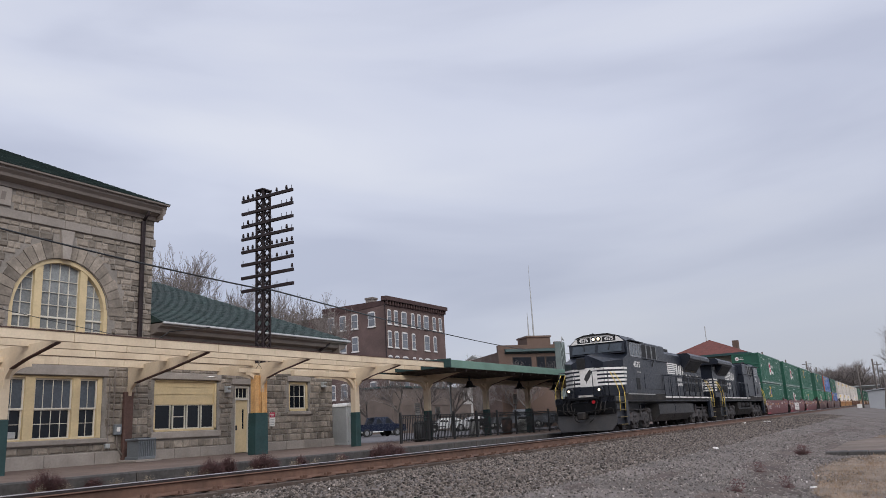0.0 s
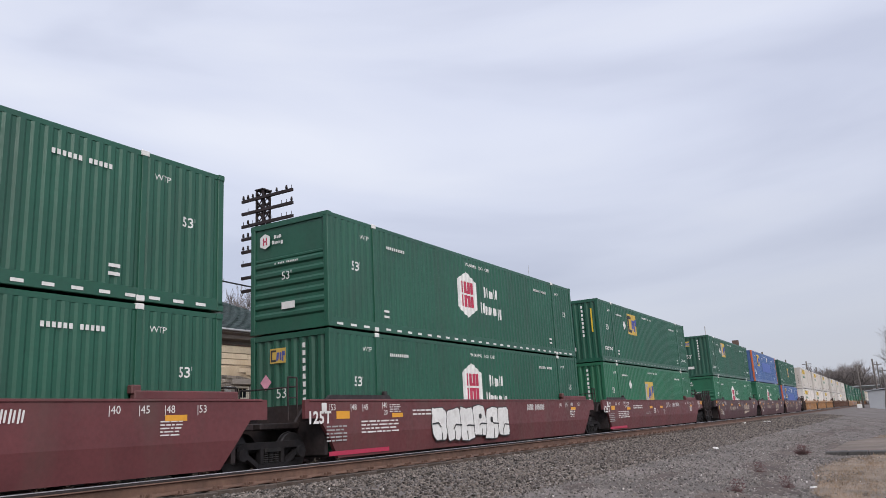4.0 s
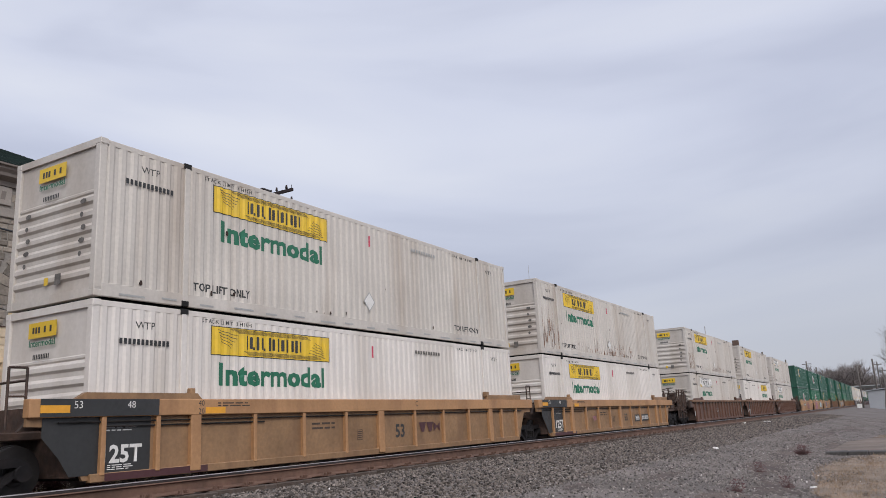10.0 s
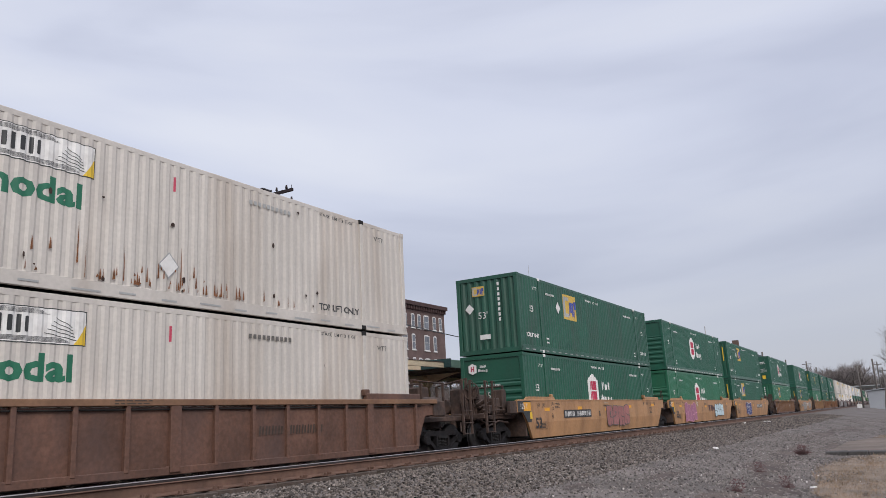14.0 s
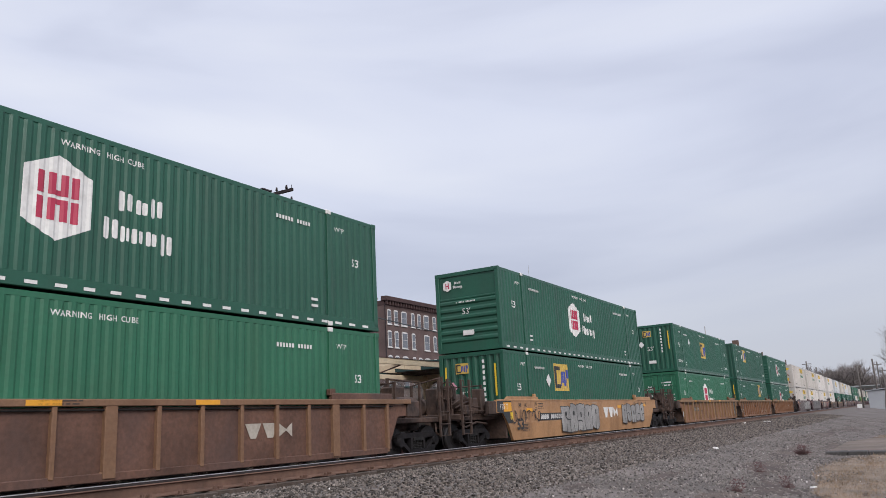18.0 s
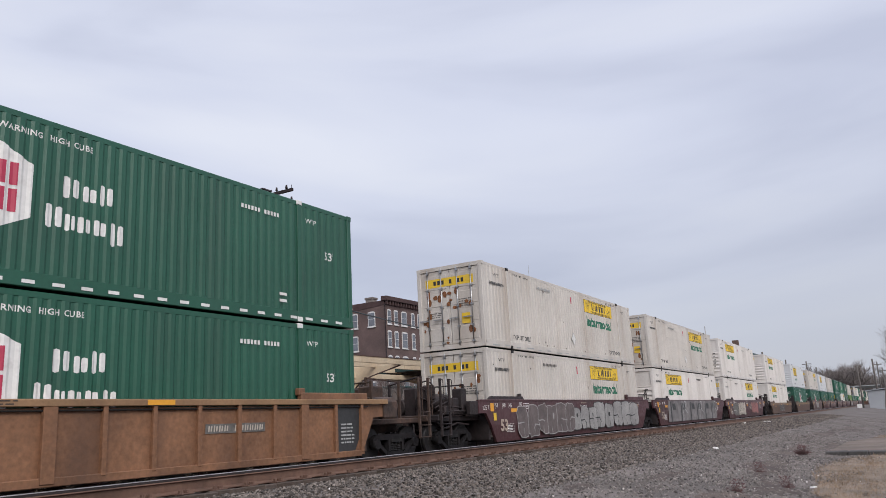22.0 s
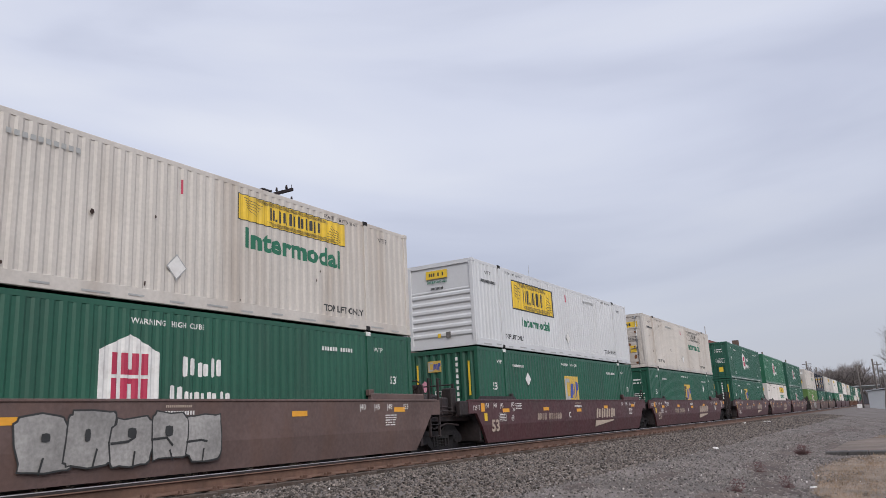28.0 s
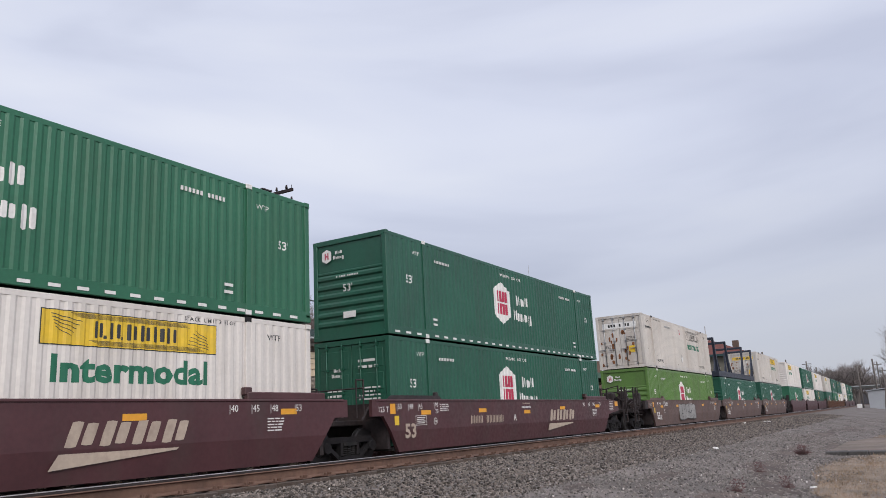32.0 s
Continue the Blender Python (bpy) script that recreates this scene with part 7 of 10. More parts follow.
def rust_bleed(parent, seed, n, x0, x1, zmax):
    rnd = random.Random(seed)
    polys = []
    for _ in range(n):
        x = rnd.uniform(x0, x1)
        z = rnd.choice((rnd.uniform(0.18, 0.3), rnd.uniform(0.2, zmax), rnd.uniform(0.2, 2.6)))
        r_ = rnd.uniform(0.012, 0.045)
        polys.append([(u + rnd.uniform(-0.3, 0.3) * r_, v + rnd.uniform(-0.3, 0.3) * r_) for u, v in blob(x, z, r_, r_ * rnd.uniform(0.8, 1.9), 7, 2)])
        if rnd.random() < 0.4:
            polys.append([(x - 0.006, z), (x + 0.006, z), (x + 0.003, z - rnd.uniform(0.05, 0.22))])
    polys = [q for q in polys if min(v for u, v in q) > 0.25]
    tagged(part("rust_spot", flat(polys), P_RUSTDARK, parent, "", pose(0, -1.302, 0)), kind="stuff")
    if zmax > 0.5:
        polys = []
        for _ in range(95):
            x = rnd.choice((rnd.uniform(0.25, 1.8), rnd.uniform(4.8, 11.8), rnd.gauss(8.0, 1.5), rnd.gauss(9.0, 1.2)))
            w_, z, h_ = rnd.uniform(0.014, 0.06), (0.18 + rnd.random() ** 2 * 1.0) if x < 2 else 0.27 + rnd.random() ** 4 * 0.4, rnd.uniform(0.05, 0.32 if x > 2 else 0.9) + 0.5 * (rnd.random() < 0.08)
            polys.append([(x, z), (x + w_, z + 0.02), (x + w_ * 0.75, z + h_ * 0.7), (x + w_ * 0.4, z + h_)])
        tagged(part("rust_streak", flat(polys), P_RUST, parent, "", pose(0, -1.3025, 0)), kind="stuff")


def flat_rack():
    """An empty open frame: a deck between two braced end frames. Origin as a container's."""
    root = thing("flat_rack", "empty dark blue steel flat rack with open braced end frames", "container", group="containers on the train")
    L = BOX_L
    part("deck", Geo().box(0, L, -1.25, 1.25, 0.0, 0.42, 0.02), M_NAVY, root)
    for x, lean in ((0.1, 0.55), (4.8, 0.55), (L - 5.0, -0.55), (L - 0.1, -0.55)):
        for y in (-1.15, 1.15):
            part("post", Geo().prism([(x - 0.11, 0.42), (x + 0.11, 0.42), (x - lean + 0.09, 2.85), (x - lean - 0.09, 2.85)], "y", y - 0.08, y + 0.08), M_NAVY, root)
            part("brace", Geo().path([(x + (0.9 if lean > 0 else -0.9), y, 0.42), (x - lean * 0.75, y, 2.1)], 0.05, 6), M_NAVY, root)
        part("cross_bar", Geo().box(x - lean - 0.09, x - lean + 0.09, -1.2, 1.2, 2.7, 2.88, 0.02), M_NAVY, root)
    return root


def container(style, end, front=0.3, seed=0, rusty=0, close=True):
    """A 53-foot domestic container. Origin: middle of its front bottom edge; front is towards -x."""
    looks = {
        "hub": (M_GREEN, "green corrugated steel container with a white hexagon mark"),
        "hub2": (M_GREEN2, "bright green corrugated steel container with a white hexagon mark"),
        "lime": (M_LIME, "lime green corrugated steel container with a white hexagon mark"),
        "emp": (M_GREEN3, "dark green corrugated steel container with a yellow square mark"),
        "emp2": (M_GREEN, "green corrugated steel container with yellow square mark and diamond"),
        "emp3": (M_GREEN2, "bright green corrugated steel container with yellow square mark"),
        "blue": (M_BLUE, "blue corrugated container with orange corner posts and yellow mark"),
        "jb": (M_WHITE, "white corrugated container with yellow panel and green word"),
        "jbold": (M_CREAM, "stained off-white corrugated container with yellow panel"),
        "jbnew": (M_WHITE2, "clean white container with black-rimmed yellow panel"),
    }
    paint, label = looks[style]
    root = thing("shipping_container", label, "container", group="containers on the train")
    white = style[:2] == "jb"
    post = M_ORANGE if style == "blue" else paint
    sheet = cached("side_panel", 0, side_sheet, paint)
    part("side_panel", sheet, None, root, m=pose(0, -1.29, 0))
    part("side_panel", sheet, None, root, m=pose(BOX_L, 1.29, 0, 0, 0, 180))
    rail = cached("bottom_rail", 0, lambda: Geo().box(0.14, BOX_L - 0.14, -0.03, 0.05, 0, 0.245, 0.01), paint)
    trail = cached("top_rail", 0, lambda: Geo().box(0.14, BOX_L - 0.14, -0.012, 0.06, 2.78, 2.89, 0.01), paint)
    for me, nm in ((rail, "bottom_rail"), (trail, "top_rail")):
        part(nm, me, None, root, m=pose(0, -1.262, 0))
        part(nm, me, None, root, m=pose(BOX_L, 1.262, 0, 0, 0, 180))
    part("roof", cached("roof", 0, lambda: Geo().box(0.1, BOX_L - 0.1, -1.25, 1.25, 2.845, 2.875), paint), None, root)
    part("underframe", cached("underframe", 0, lambda: Geo().box(0.1, BOX_L - 0.1, -1.25, 1.25, 0.05, 0.12), M_DARK), None, root)
    cp = cached("corner_post", 0, lambda: Geo().box(0, 0.15, -0.075, 0.075, 0.1, 2.8, 0.015).box(-0.003, 0.165, -0.08, 0.08, -0.002, 0.115, 0.012).box(-0.003, 0.165, -0.08, 0.08, BOX_H - 0.115, BOX_H + 0.002, 0.012), post)
    lp = cached("lift_post", 0, lambda: Geo().box(-0.065, 0.065, -0.02, 0.06, 0.02, 2.87, 0.01), paint)
    for y in (-1.22, 1.22):
        part("corner_post", cp, None, root, m=pose(0, y, 0))
        part("corner_post", cp, None, root, m=pose(BOX_L - 0.15, y, 0))
        for x in (1.98, BOX_L - 1.98):
            part("lift_post", lp, None, root, m=pose(x, -1.279, 0) if y < 0 else pose(x, 1.279, 0, 0, 0, 180))
    blocks = Geo()
    for x in (1.98, BOX_L - 1.98):
        for z in (0.0, 2.79):
            blocks.box(x - 0.09, x + 0.09, -1.303, -1.2, z, z + 0.115, 0.012)
    tagged(part("lift_casting", cached("lift_casting", 0, lambda: blocks, M_UNDER if white else P_WHITE), None, root), kind="stuff")
    part("end_frame", cached("end_frame", 0, end_frame_geo, paint), None, root)
    part("end_frame", cached("end_frame", 0, end_frame_geo, paint), None, root, m=pose(BOX_L, 0, 0, 0, 0, 180))
    part("rear_end", cached("rear_end", 0, ribbed_end, paint), None, root, m=pose(BOX_L, 0, 0, 0, 0, 180))
    if end == "louver":
        part("front_end", cached("front_end", "louver", lambda: louver_end(0.72), paint), None, root)
    elif end == "rib":
        part("front_end", cached("front_end", "rib", ribbed_end, paint), None, root)
    else:
        for s in (-1, 1):
            part("door", cached("door", s, lambda: door_leaf(s), paint), None, root)
        for y in (-0.86, -0.32, 0.32, 0.86):
            part("lock_rod", cached("lock_rod", 0, lock_rod, M_CHROME if white else paint), None, root, m=pose(0.0, y, 0))
    W = P_BLACK if white else P_WHITE
    # markings on the long side, front and rear
    if white:
        f0 = 4.5 if front < 0.5 else 11.45
        if style == "jbnew":
            scroll_panel(root, FACE_SIDE(f0 + 0.3, 2.0), 3.75, 1.08, "box")
            mark(root, "Intermodal", 0.47, P_TEAL, FACE_SIDE(f0 + 0.4, 1.04), 1.03, 0.016, wide=1.2)
        else:
            pale = "pale" if seed in (18, 22, 23) else ("faded" if seed in (55, 63) else "yellow")
            scroll_panel(root, FACE_SIDE(f0, 2.35), 3.72, 0.59, pale)
            mark(root, "Intermodal", 0.60, P_TEAL, FACE_SIDE(f0 + 0.0, 1.66), 1.04, 0.024, wide=1.2)
        if not close:
            return root
        mark(root, "TOP LIFT ONLY", 0.22, W, FACE_SIDE(2.95, 0.42), 1.0, 0.006)
        mark(root, "TOP LIFT ONLY", 0.22, W, FACE_SIDE(BOX_L - 2.95, 0.42), 1.0, 0.006)
        shape(root, ("slots",), [rect(0.5 + i * 0.92, 0.85 + i * 0.92 + 0.2 * (i % 3 == 0), -0.025 + 0.03 * (i % 2), 0.012 + 0.03 * (i % 2)) for i in range(17)], P_GREY, FACE_SIDE(0, 0.075), "reflector_strip")
        mark(root, "STACK LIMIT 3 HIGH", 0.11, W, FACE_SIDE(3.1, 2.72), 1.35, 0.002)
        mark(root, "STACK LIMIT 3 HIGH", 0.11, W, FACE_SIDE(BOX_L - 3.0, 2.72), 1.35, 0.002)
        mark(root, "WTP", 0.19, W, FACE_SIDE(1.1, 2.5))
        bars(root, 1.1, 0.14, W, FACE_SIDE(1.1, 2.2), 1, 12, 6)
        mark(root, "WTP", 0.19, W, FACE_SIDE(BOX_L - 1.2, 2.5))
        bars(root, 1.5, 0.13, P_GREY if seed % 2 else P_SOOT, FACE_SIDE(BOX_L - 5.3 if front < 0.5 else 5.3, 2.5), 1, 11, 3)
        diamond(root, FACE_SIDE(8.0, 0.75), 0.26, P_GREY)
        diamond(root, FACE_SIDE(8.0, 0.75) @ Matrix.Translation((0, -0.003, 0)), 0.225, P_WHITE)
        shape(root, ("redtick",), [rect(-0.02, 0.02, -0.15, 0.15)], P_RED, FACE_SIDE(8.1, 2.4), "marking")
    else:
        hubby = style in ("hub", "hub2", "lime")
        if hubby:
            hex_logo(root, FACE_SIDE(7.05, 1.58), 1.25)
            word_shapes(root, FACE_SIDE(8.68, 1.5), 1.16)
            dashes = [rect(2.4 + i * 0.52, 2.62 + i * 0.52, -0.03, 0.03) for i in range(23)] + [rect(0.3 + i * 0.55, 0.55 + i * 0.55, -0.03, 0.03) for i in range(3)] \
                + [rect(14.35 + i * 0.55, 14.6 + i * 0.55, -0.03, 0.03) for i in range(3)]
            shape(root, ("dashes",), dashes, P_WHITE, FACE_SIDE(0, 0.085), "reflector_strip")
        elif style in ("emp", "emp2", "emp3"):
            yellow_square(root, FACE_SIDE(front if front > 1 else 5.12, 1.6 if 6 < front < 9.5 else 2.06), 1.2, seed % 3 == 1)
            diamond(root, FACE_SIDE(3.75 if front < 8.1 else 12.6, 1.92), 0.25)
            shape(root, ("slots2",), [rect(0.35 + i * 0.62, 0.62 + i * 0.62, -0.018, 0.018) for i in range(25)], P_GREY, FACE_SIDE(0, 0.09), "reflector_strip")
            if close:
                mark(root, "TOP LIFT ONLY", 0.2, W, FACE_SIDE(1.1, 0.62), 0.8, 0.008)
                mark(root, "TOP LIFT ONLY", 0.2, W, FACE_SIDE(BOX_L - 1.0, 0.62), 0.8, 0.006)
        elif style == "blue":
            yellow_square(root, FACE_SIDE(3.45, 2.05), 1.22, False, P_YELLOW)
            shape(root, ("bluepatch",), [rect(-2.9, 2.9, -0.45, 0.45)], M_BLUE2, FACE_SIDE(8.5, 1.5), "paint_patch")
            shape(root, ("whitesq",), [rect(-0.22, 0.22, -0.2, 0.2)], P_WHITE, FACE_SIDE(9.4, 2.35), "placard_holder")
            mark(root, "10", 0.26, P_BLACK, FACE_SIDE(9.4, 2.35) @ Matrix.Translation((0, -0.004, 0)))
            shape(root, ("whitesq",), [rect(-0.22, 0.22, -0.2, 0.2)], P_WHITE, FACE_SIDE(1.0, 0.9), "placard_holder")
        if not close:
            return root
        mark(root, "WARNING  HIGH CUBE", 0.145, W, FACE_SIDE(7.9, 2.58), 1.12, 0.003)
        mark(root, "53'", 0.33, W, FACE_SIDE(1.15, 1.62), 1.06, 0.006)
        mark(root, "53'", 0.28, W, FACE_SIDE(BOX_L - 0.9, 1.68), 1.06, 0.005)
        mark(root, "WTP", 0.17, W, FACE_SIDE(1.55, 2.45))
        mark(root, "WTP", 0.17, W, FACE_SIDE(BOX_L - 1.55, 2.45))
        bars(root, 1.1, 0.115, W, FACE_SIDE(2.9 if style != "blue" else 6.2, 2.36), 1, 12, 2)
        bars(root, 1.2, 0.13, W, FACE_SIDE(12.9, 2.38), 1, 12, 4)
        bars(root, 0.24, 0.3, W, FACE_SIDE(2.45, 0.5), 2, 2, 9)
        bars(root, 0.24, 0.3, W, FACE_SIDE(13.6, 0.5), 2, 2, 9)
    # markings on the front end
    if not close:
        return root
    if end == "louver":
        if white:
            shape(root, ("endpan",), [rect(-0.42, 0.42, -0.14, 0.14)], P_YELLOW, FACE_END(0.1, 2.50) @ Matrix.Translation((0, -0.002, 0)))
            bars(root, 0.6, 0.16, P_BLACK, FACE_END(0.1, 2.50) @ Matrix.Translation((0, -0.005, 0)), 1, 7, 5)
            mark(root, "Intermodal", 0.17, P_TEAL, FACE_END(0.1, 2.26), 1.05, 0.004)
            bars(root, 0.5, 0.12, P_BLACK, FACE_END(0.1, 2.02), 1, 10, 6)
            shape(root, ("endsq",), [rect(-0.09, 0.09, -0.1, 0.1)], P_SOOT, FACE_END(-0.25, 0.42), "vent_plate")
            shape(root, ("endsq2",), [rect(-0.06, 0.06, -0.07, 0.07)], P_YELLOW, FACE_END(0.1, 0.42), "label_plate")
            if rusty or seed % 3 == 0:
                soot = [blob(y + 0.03 * ((i * 7) % 3), 0.8 + i * 0.24, 0.05 + 0.02 * ((i * 5) % 3), 0.05, 8, 2) for y in (0.85, -0.82) for i in range(5)]
                shape(root, ("soot",), soot, P_SOOT, FACE_END(0, 0), "grime")
        else:
            q = [(0, 0.60), (0.5, 0.36), (0.5, -0.36), (0, -0.60), (-0.5, -0.36), (-0.5, 0.36)]
            shape(root, ("endhex",), [[(x * 0.34, z * 0.34) for x, z in q]], P_WHITE, FACE_END(0.78, 2.42) @ Matrix.Translation((0, -0.002, 0)))
            shape(root, ("endhexr",), [rect(-0.07, -0.03, -0.1, 0.1), rect(0.03, 0.07, -0.1, 0.1), rect(-0.03, 0.03, -0.02, 0.02)], P_RED,
                  FACE_END(0.78, 2.42) @ Matrix.Translation((0, -0.005, 0)))
            word_shapes(root, FACE_END(0.35, 2.42), 0.3)
            mark(root, "53'", 0.3, W, FACE_END(0.05, 1.42) @ Matrix.Translation((0, 0.003, 0)))
            bars(root, 0.8, 0.07, W, FACE_END(0.05, 1.78), 1, 14, 8)
            shape(root, ("endplate",), [rect(-0.22, 0.22, -0.09, 0.09)], P_WHITE, FACE_END(0.0, 0.66), "label_plate")
    elif end == "rib":
        W2 = W
        yellow_square(root, FACE_END(0.35, 2.36), 0.42, seed % 3 == 1)
        mark(root, "53'", 0.36, W2, FACE_END(0.2, 1.42))
        diamond(root, FACE_END(0.75, 1.72) @ Matrix.Translation((0, -0.002, 0)), 0.2, P_WHITE if seed % 2 else P_PINK)
        shape(root, ("endplate",), [rect(-0.22, 0.22, -0.09, 0.09)], P_WHITE, FACE_END(0.15, 0.62), "label_plate")
        shape(root, ("idline",), [rect(-0.045, 0.045, -i * 0.19 - 0.06, -i * 0.19 + 0.06) for i in range(8)], W2, FACE_END(-0.5, 2.55), "marking")
        if style == "emp2":
            for y in (-0.95, 1.02):
                shape(root, ("ystripe",), [rect(-0.035, 0.035, -0.55, 0.55)], P_YELLOW, FACE_END(y, 1.9), "reflector_strip")
    else:
        if white:
            if rusty:
                rr_ = random.Random(seed)
                rust = []
                for _ in range(26):
                    cx_, cz_, rz_ = rr_.choice((-0.95, -0.5, -0.1, 0.3, 0.8)) + rr_.uniform(-0.16, 0.16), rr_.uniform(0.2, 2.0) ** 1.0, rr_.uniform(0.04, 0.16)
                    rust.append([(u + rr_.uniform(-0.3, 0.3) * 0.05, v) for u, v in blob(cx_, cz_, rr_.uniform(0.03, 0.09), rz_, 9, 2)])
                shape(root, ("doorrust", seed), rust, P_RUST, FACE_END(0, 0) @ Matrix.Translation((0, 0.018, 0)), "rust_stain")
            shape(root, ("doorpan",), [rect(-0.95, 0.95, -0.15, 0.15)], P_WHITE if seed == 63 else P_YELLOW, FACE_END(0.0, 2.33) @ Matrix.Translation((0, 0.026, 0)))
            bars(root, 1.25, 0.2, P_BLACK, FACE_END(0.0, 2.33) @ Matrix.Translation((0, 0.022, 0)), 1, 8, 5)
            shape(root, ("doorlab",), [rect(-0.16, 0.16, -0.18, 0.18)], P_YELLOW, FACE_END(-0.6, 1.0) @ Matrix.Translation((0, 0.02, 0)), "label_plate")
            bars(root, 0.5, 0.3, P_SOOT, FACE_END(-0.6, 1.55) @ Matrix.Translation((0, 0.02, 0)), 4, 7, 6)
            bars(root, 0.5, 0.2, P_SOOT, FACE_END(0.6, 1.2) @ Matrix.Translation((0, 0.02, 0)), 3, 7, 7)
        else:
            word_shapes(root, FACE_END(0.5, 2.0) @ Matrix.Translation((0, 0.02, 0)), 0.3)
            bars(root, 0.75, 0.34, W, FACE_END(-0.6, 2.2) @ Matrix.Translation((0, 0.02, 0)), 2, 6, 6)
            bars(root, 0.6, 0.3, W, FACE_END(0.6, 1.45) @ Matrix.Translation((0, 0.02, 0)), 2, 7, 7)
            bars(root, 0.7, 0.4, W, FACE_END(-0.6, 1.4) @ Matrix.Translation((0, 0.02, 0)), 4, 8, 8)
            shape(root, ("doorlab",), [rect(-0.16, 0.16, -0.18, 0.18)], P_YELLOW, FACE_END(-0.6, 0.7) @ Matrix.Translation((0, 0.02, 0)), "label_plate")
            shape(root, ("doorw",), [rect(-0.2, 0.2, -0.07, 0.07)], P_WHITE, FACE_END(0.5, 0.9) @ Matrix.Translation((0, 0.02, 0)), "label_plate")
    if rusty:
        rust_bleed(root, seed, 14 + rusty * 14, 2.2 if rusty > 1 else 0.3, 13, 0.35 + 0.35 * (rusty > 1))
    return root


# ---- running gear ----


def side_frame():
    """A cast three-piece truck frame seen from the side: arched top, spring nest in the middle, sloping legs."""
    g = Geo()
    g.prism([(-1.02, 0.56), (-0.86, 0.66), (0.86, 0.66), (1.02, 0.56), (1.02, 0.44), (0.8, 0.52), (-0.8, 0.52), (-1.02, 0.44)], "y", -0.06, 0.06)
    g.prism([(-0.42, 0.12), (0.42, 0.12), (0.42, 0.22), (-0.42, 0.22)], "y", -0.07, 0.07)
    for s in (-1, 1):
        g.prism([(s * 0.42, 0.12), (s * 0.86, 0.42), (s * 0.86, 0.54), (s * 0.42, 0.24)], "y", -0.06, 0.06)
        g.prism([(s * 0.27, 0.2), (s * 0.36, 0.2), (s * 0.36, 0.55), (s * 0.27, 0.55)], "y", -0.07, 0.07)
        g.cyl((s * 0.89, -0.12, 0.42), (s * 0.89, 0.08, 0.42), 0.13, seg=10)
    return g


def spring_nest():
    g = Geo()
    for x in (-0.16, 0.0, 0.16):
        for i in range(5):
            g.cyl((x, 0, 0.23 + i * 0.045), (x, 0, 0.262 + i * 0.045), 0.07, seg=8)
    g.box(-0.25, 0.25, -0.09, 0.09, 0.45, 0.53)
    return g


def wheel_geo(r):
    g = Geo().cyl((0, -0.065, 0), (0, 0.065, 0), r, seg=24)
    g.cyl((0, 0.05, 0), (0, 0.08, 0), r + 0.025, seg=24)
    g.cyl((0, -0.075, 0), (0, -0.06, 0), r * 0.45, r * 0.5, seg=14)
    return g


def freight_truck(parent, x):
    t = part("truck", cached("truck", 0, lambda: Geo().box(-0.2, 0.2, -0.95, 0.95, 0.42, 0.66, 0.03).cyl((-0.89, -0.9, 0.42), (-0.89, 0.9, 0.42), 0.075, seg=8)
             .cyl((0.89, -0.9, 0.42), (0.89, 0.9, 0.42), 0.075, seg=8), M_UNDER), None, parent, "", pose(x, 0, 0))
    for y in (-1.0, 1.0):
        part("side_frame", cached("side_frame", 0, side_frame, M_TRUCK), None, t, m=pose(0, y, 0) if y < 0 else pose(0, y, 0, 0, 0, 180))
        tagged(part("spring", cached("spring", 0, spring_nest, M_UNDER), None, t, m=pose(0, y, 0)), kind="stuff")
        for wx in (-0.89, 0.89):
            part("wheel", cached("wheel", 0.42, lambda: wheel_geo(0.42), M_WHEEL), None, t, m=pose(wx, y * 0.78, 0.42, 0, 0, 0 if y < 0 else 180))
    return t


def car_ladder():
    g = Geo()
    for x in (-0.25, 0.25):
        g.box(x - 0.03, x + 0.03, -0.05, 0.02, 0.5, 2.15, 0.008)
        g.path([(x + 0.07, -0.08, 1.1), (x + 0.07, -0.08, 2.1), (x + 0.02, -0.02, 2.14)], 0.013)
    for z in (0.53, 0.85, 1.2):
        g.cyl((-0.28, -0.05, z), (0.28, -0.05, z), 0.014, seg=6)
    return g


def plate_side():
    """The deep welded side of a well car: creased plate, cut up over the trucks."""
    L = BOX_L
    g = Geo()
    up = [(-1.1, 1.53), (-1.1, 1.12), (-0.62, 1.12), (-0.30, 0.74), (L + 0.30, 0.74), (L + 0.62, 1.12), (L + 1.1, 1.12), (L + 1.1, 1.53)]
    g.prism(up, "y", -1.47, -1.38)
    lo = [(-0.30, 0.74, -1.47), (L + 0.30, 0.74, -1.47), (L - 0.12, 0.2, -1.41), (0.12, 0.2, -1.41)]
    n = len(g.v)
    for x, z, y in lo:
        g.v.append((x, y, z))
    for x, z, y in lo:
        g.v.append((x, y + 0.09, z))
    for f in ((0, 1, 2, 3), (7, 6, 5, 4), (0, 4, 5, 1), (1, 5, 6, 2), (2, 6, 7, 3), (3, 7, 4, 0)):
        g.f.append(tuple(n + i for i in f))
        g.s.append(False)
    g.box(-0.95, L + 0.95, -1.49, -1.36, 1.49, 1.545, 0.012)
    return g


def rib_side():
    L = BOX_L
    g = Geo().prism([(-0.1, 0.24), (-0.6, 1.1), (-1.1, 1.12), (-1.1, 1.4), (L + 1.1, 1.4), (L + 1.1, 1.12), (L + 0.6, 1.1), (L + 0.1, 0.24)], "y", -1.40, -1.34)
    return g


def low_side():
    L = BOX_L
    g = Geo().prism([(0.1, 0.2), (-0.62, 1.0), (-1.1, 1.02), (-1.1, 1.3), (L + 1.1, 1.3), (L + 1.1, 1.02), (L + 0.62, 1.0), (L - 0.1, 0.2)], "y", -1.46, -1.38)
    g.box(-0.9, L + 0.9, -1.48, -1.36, 1.0, 1.035)
    return g


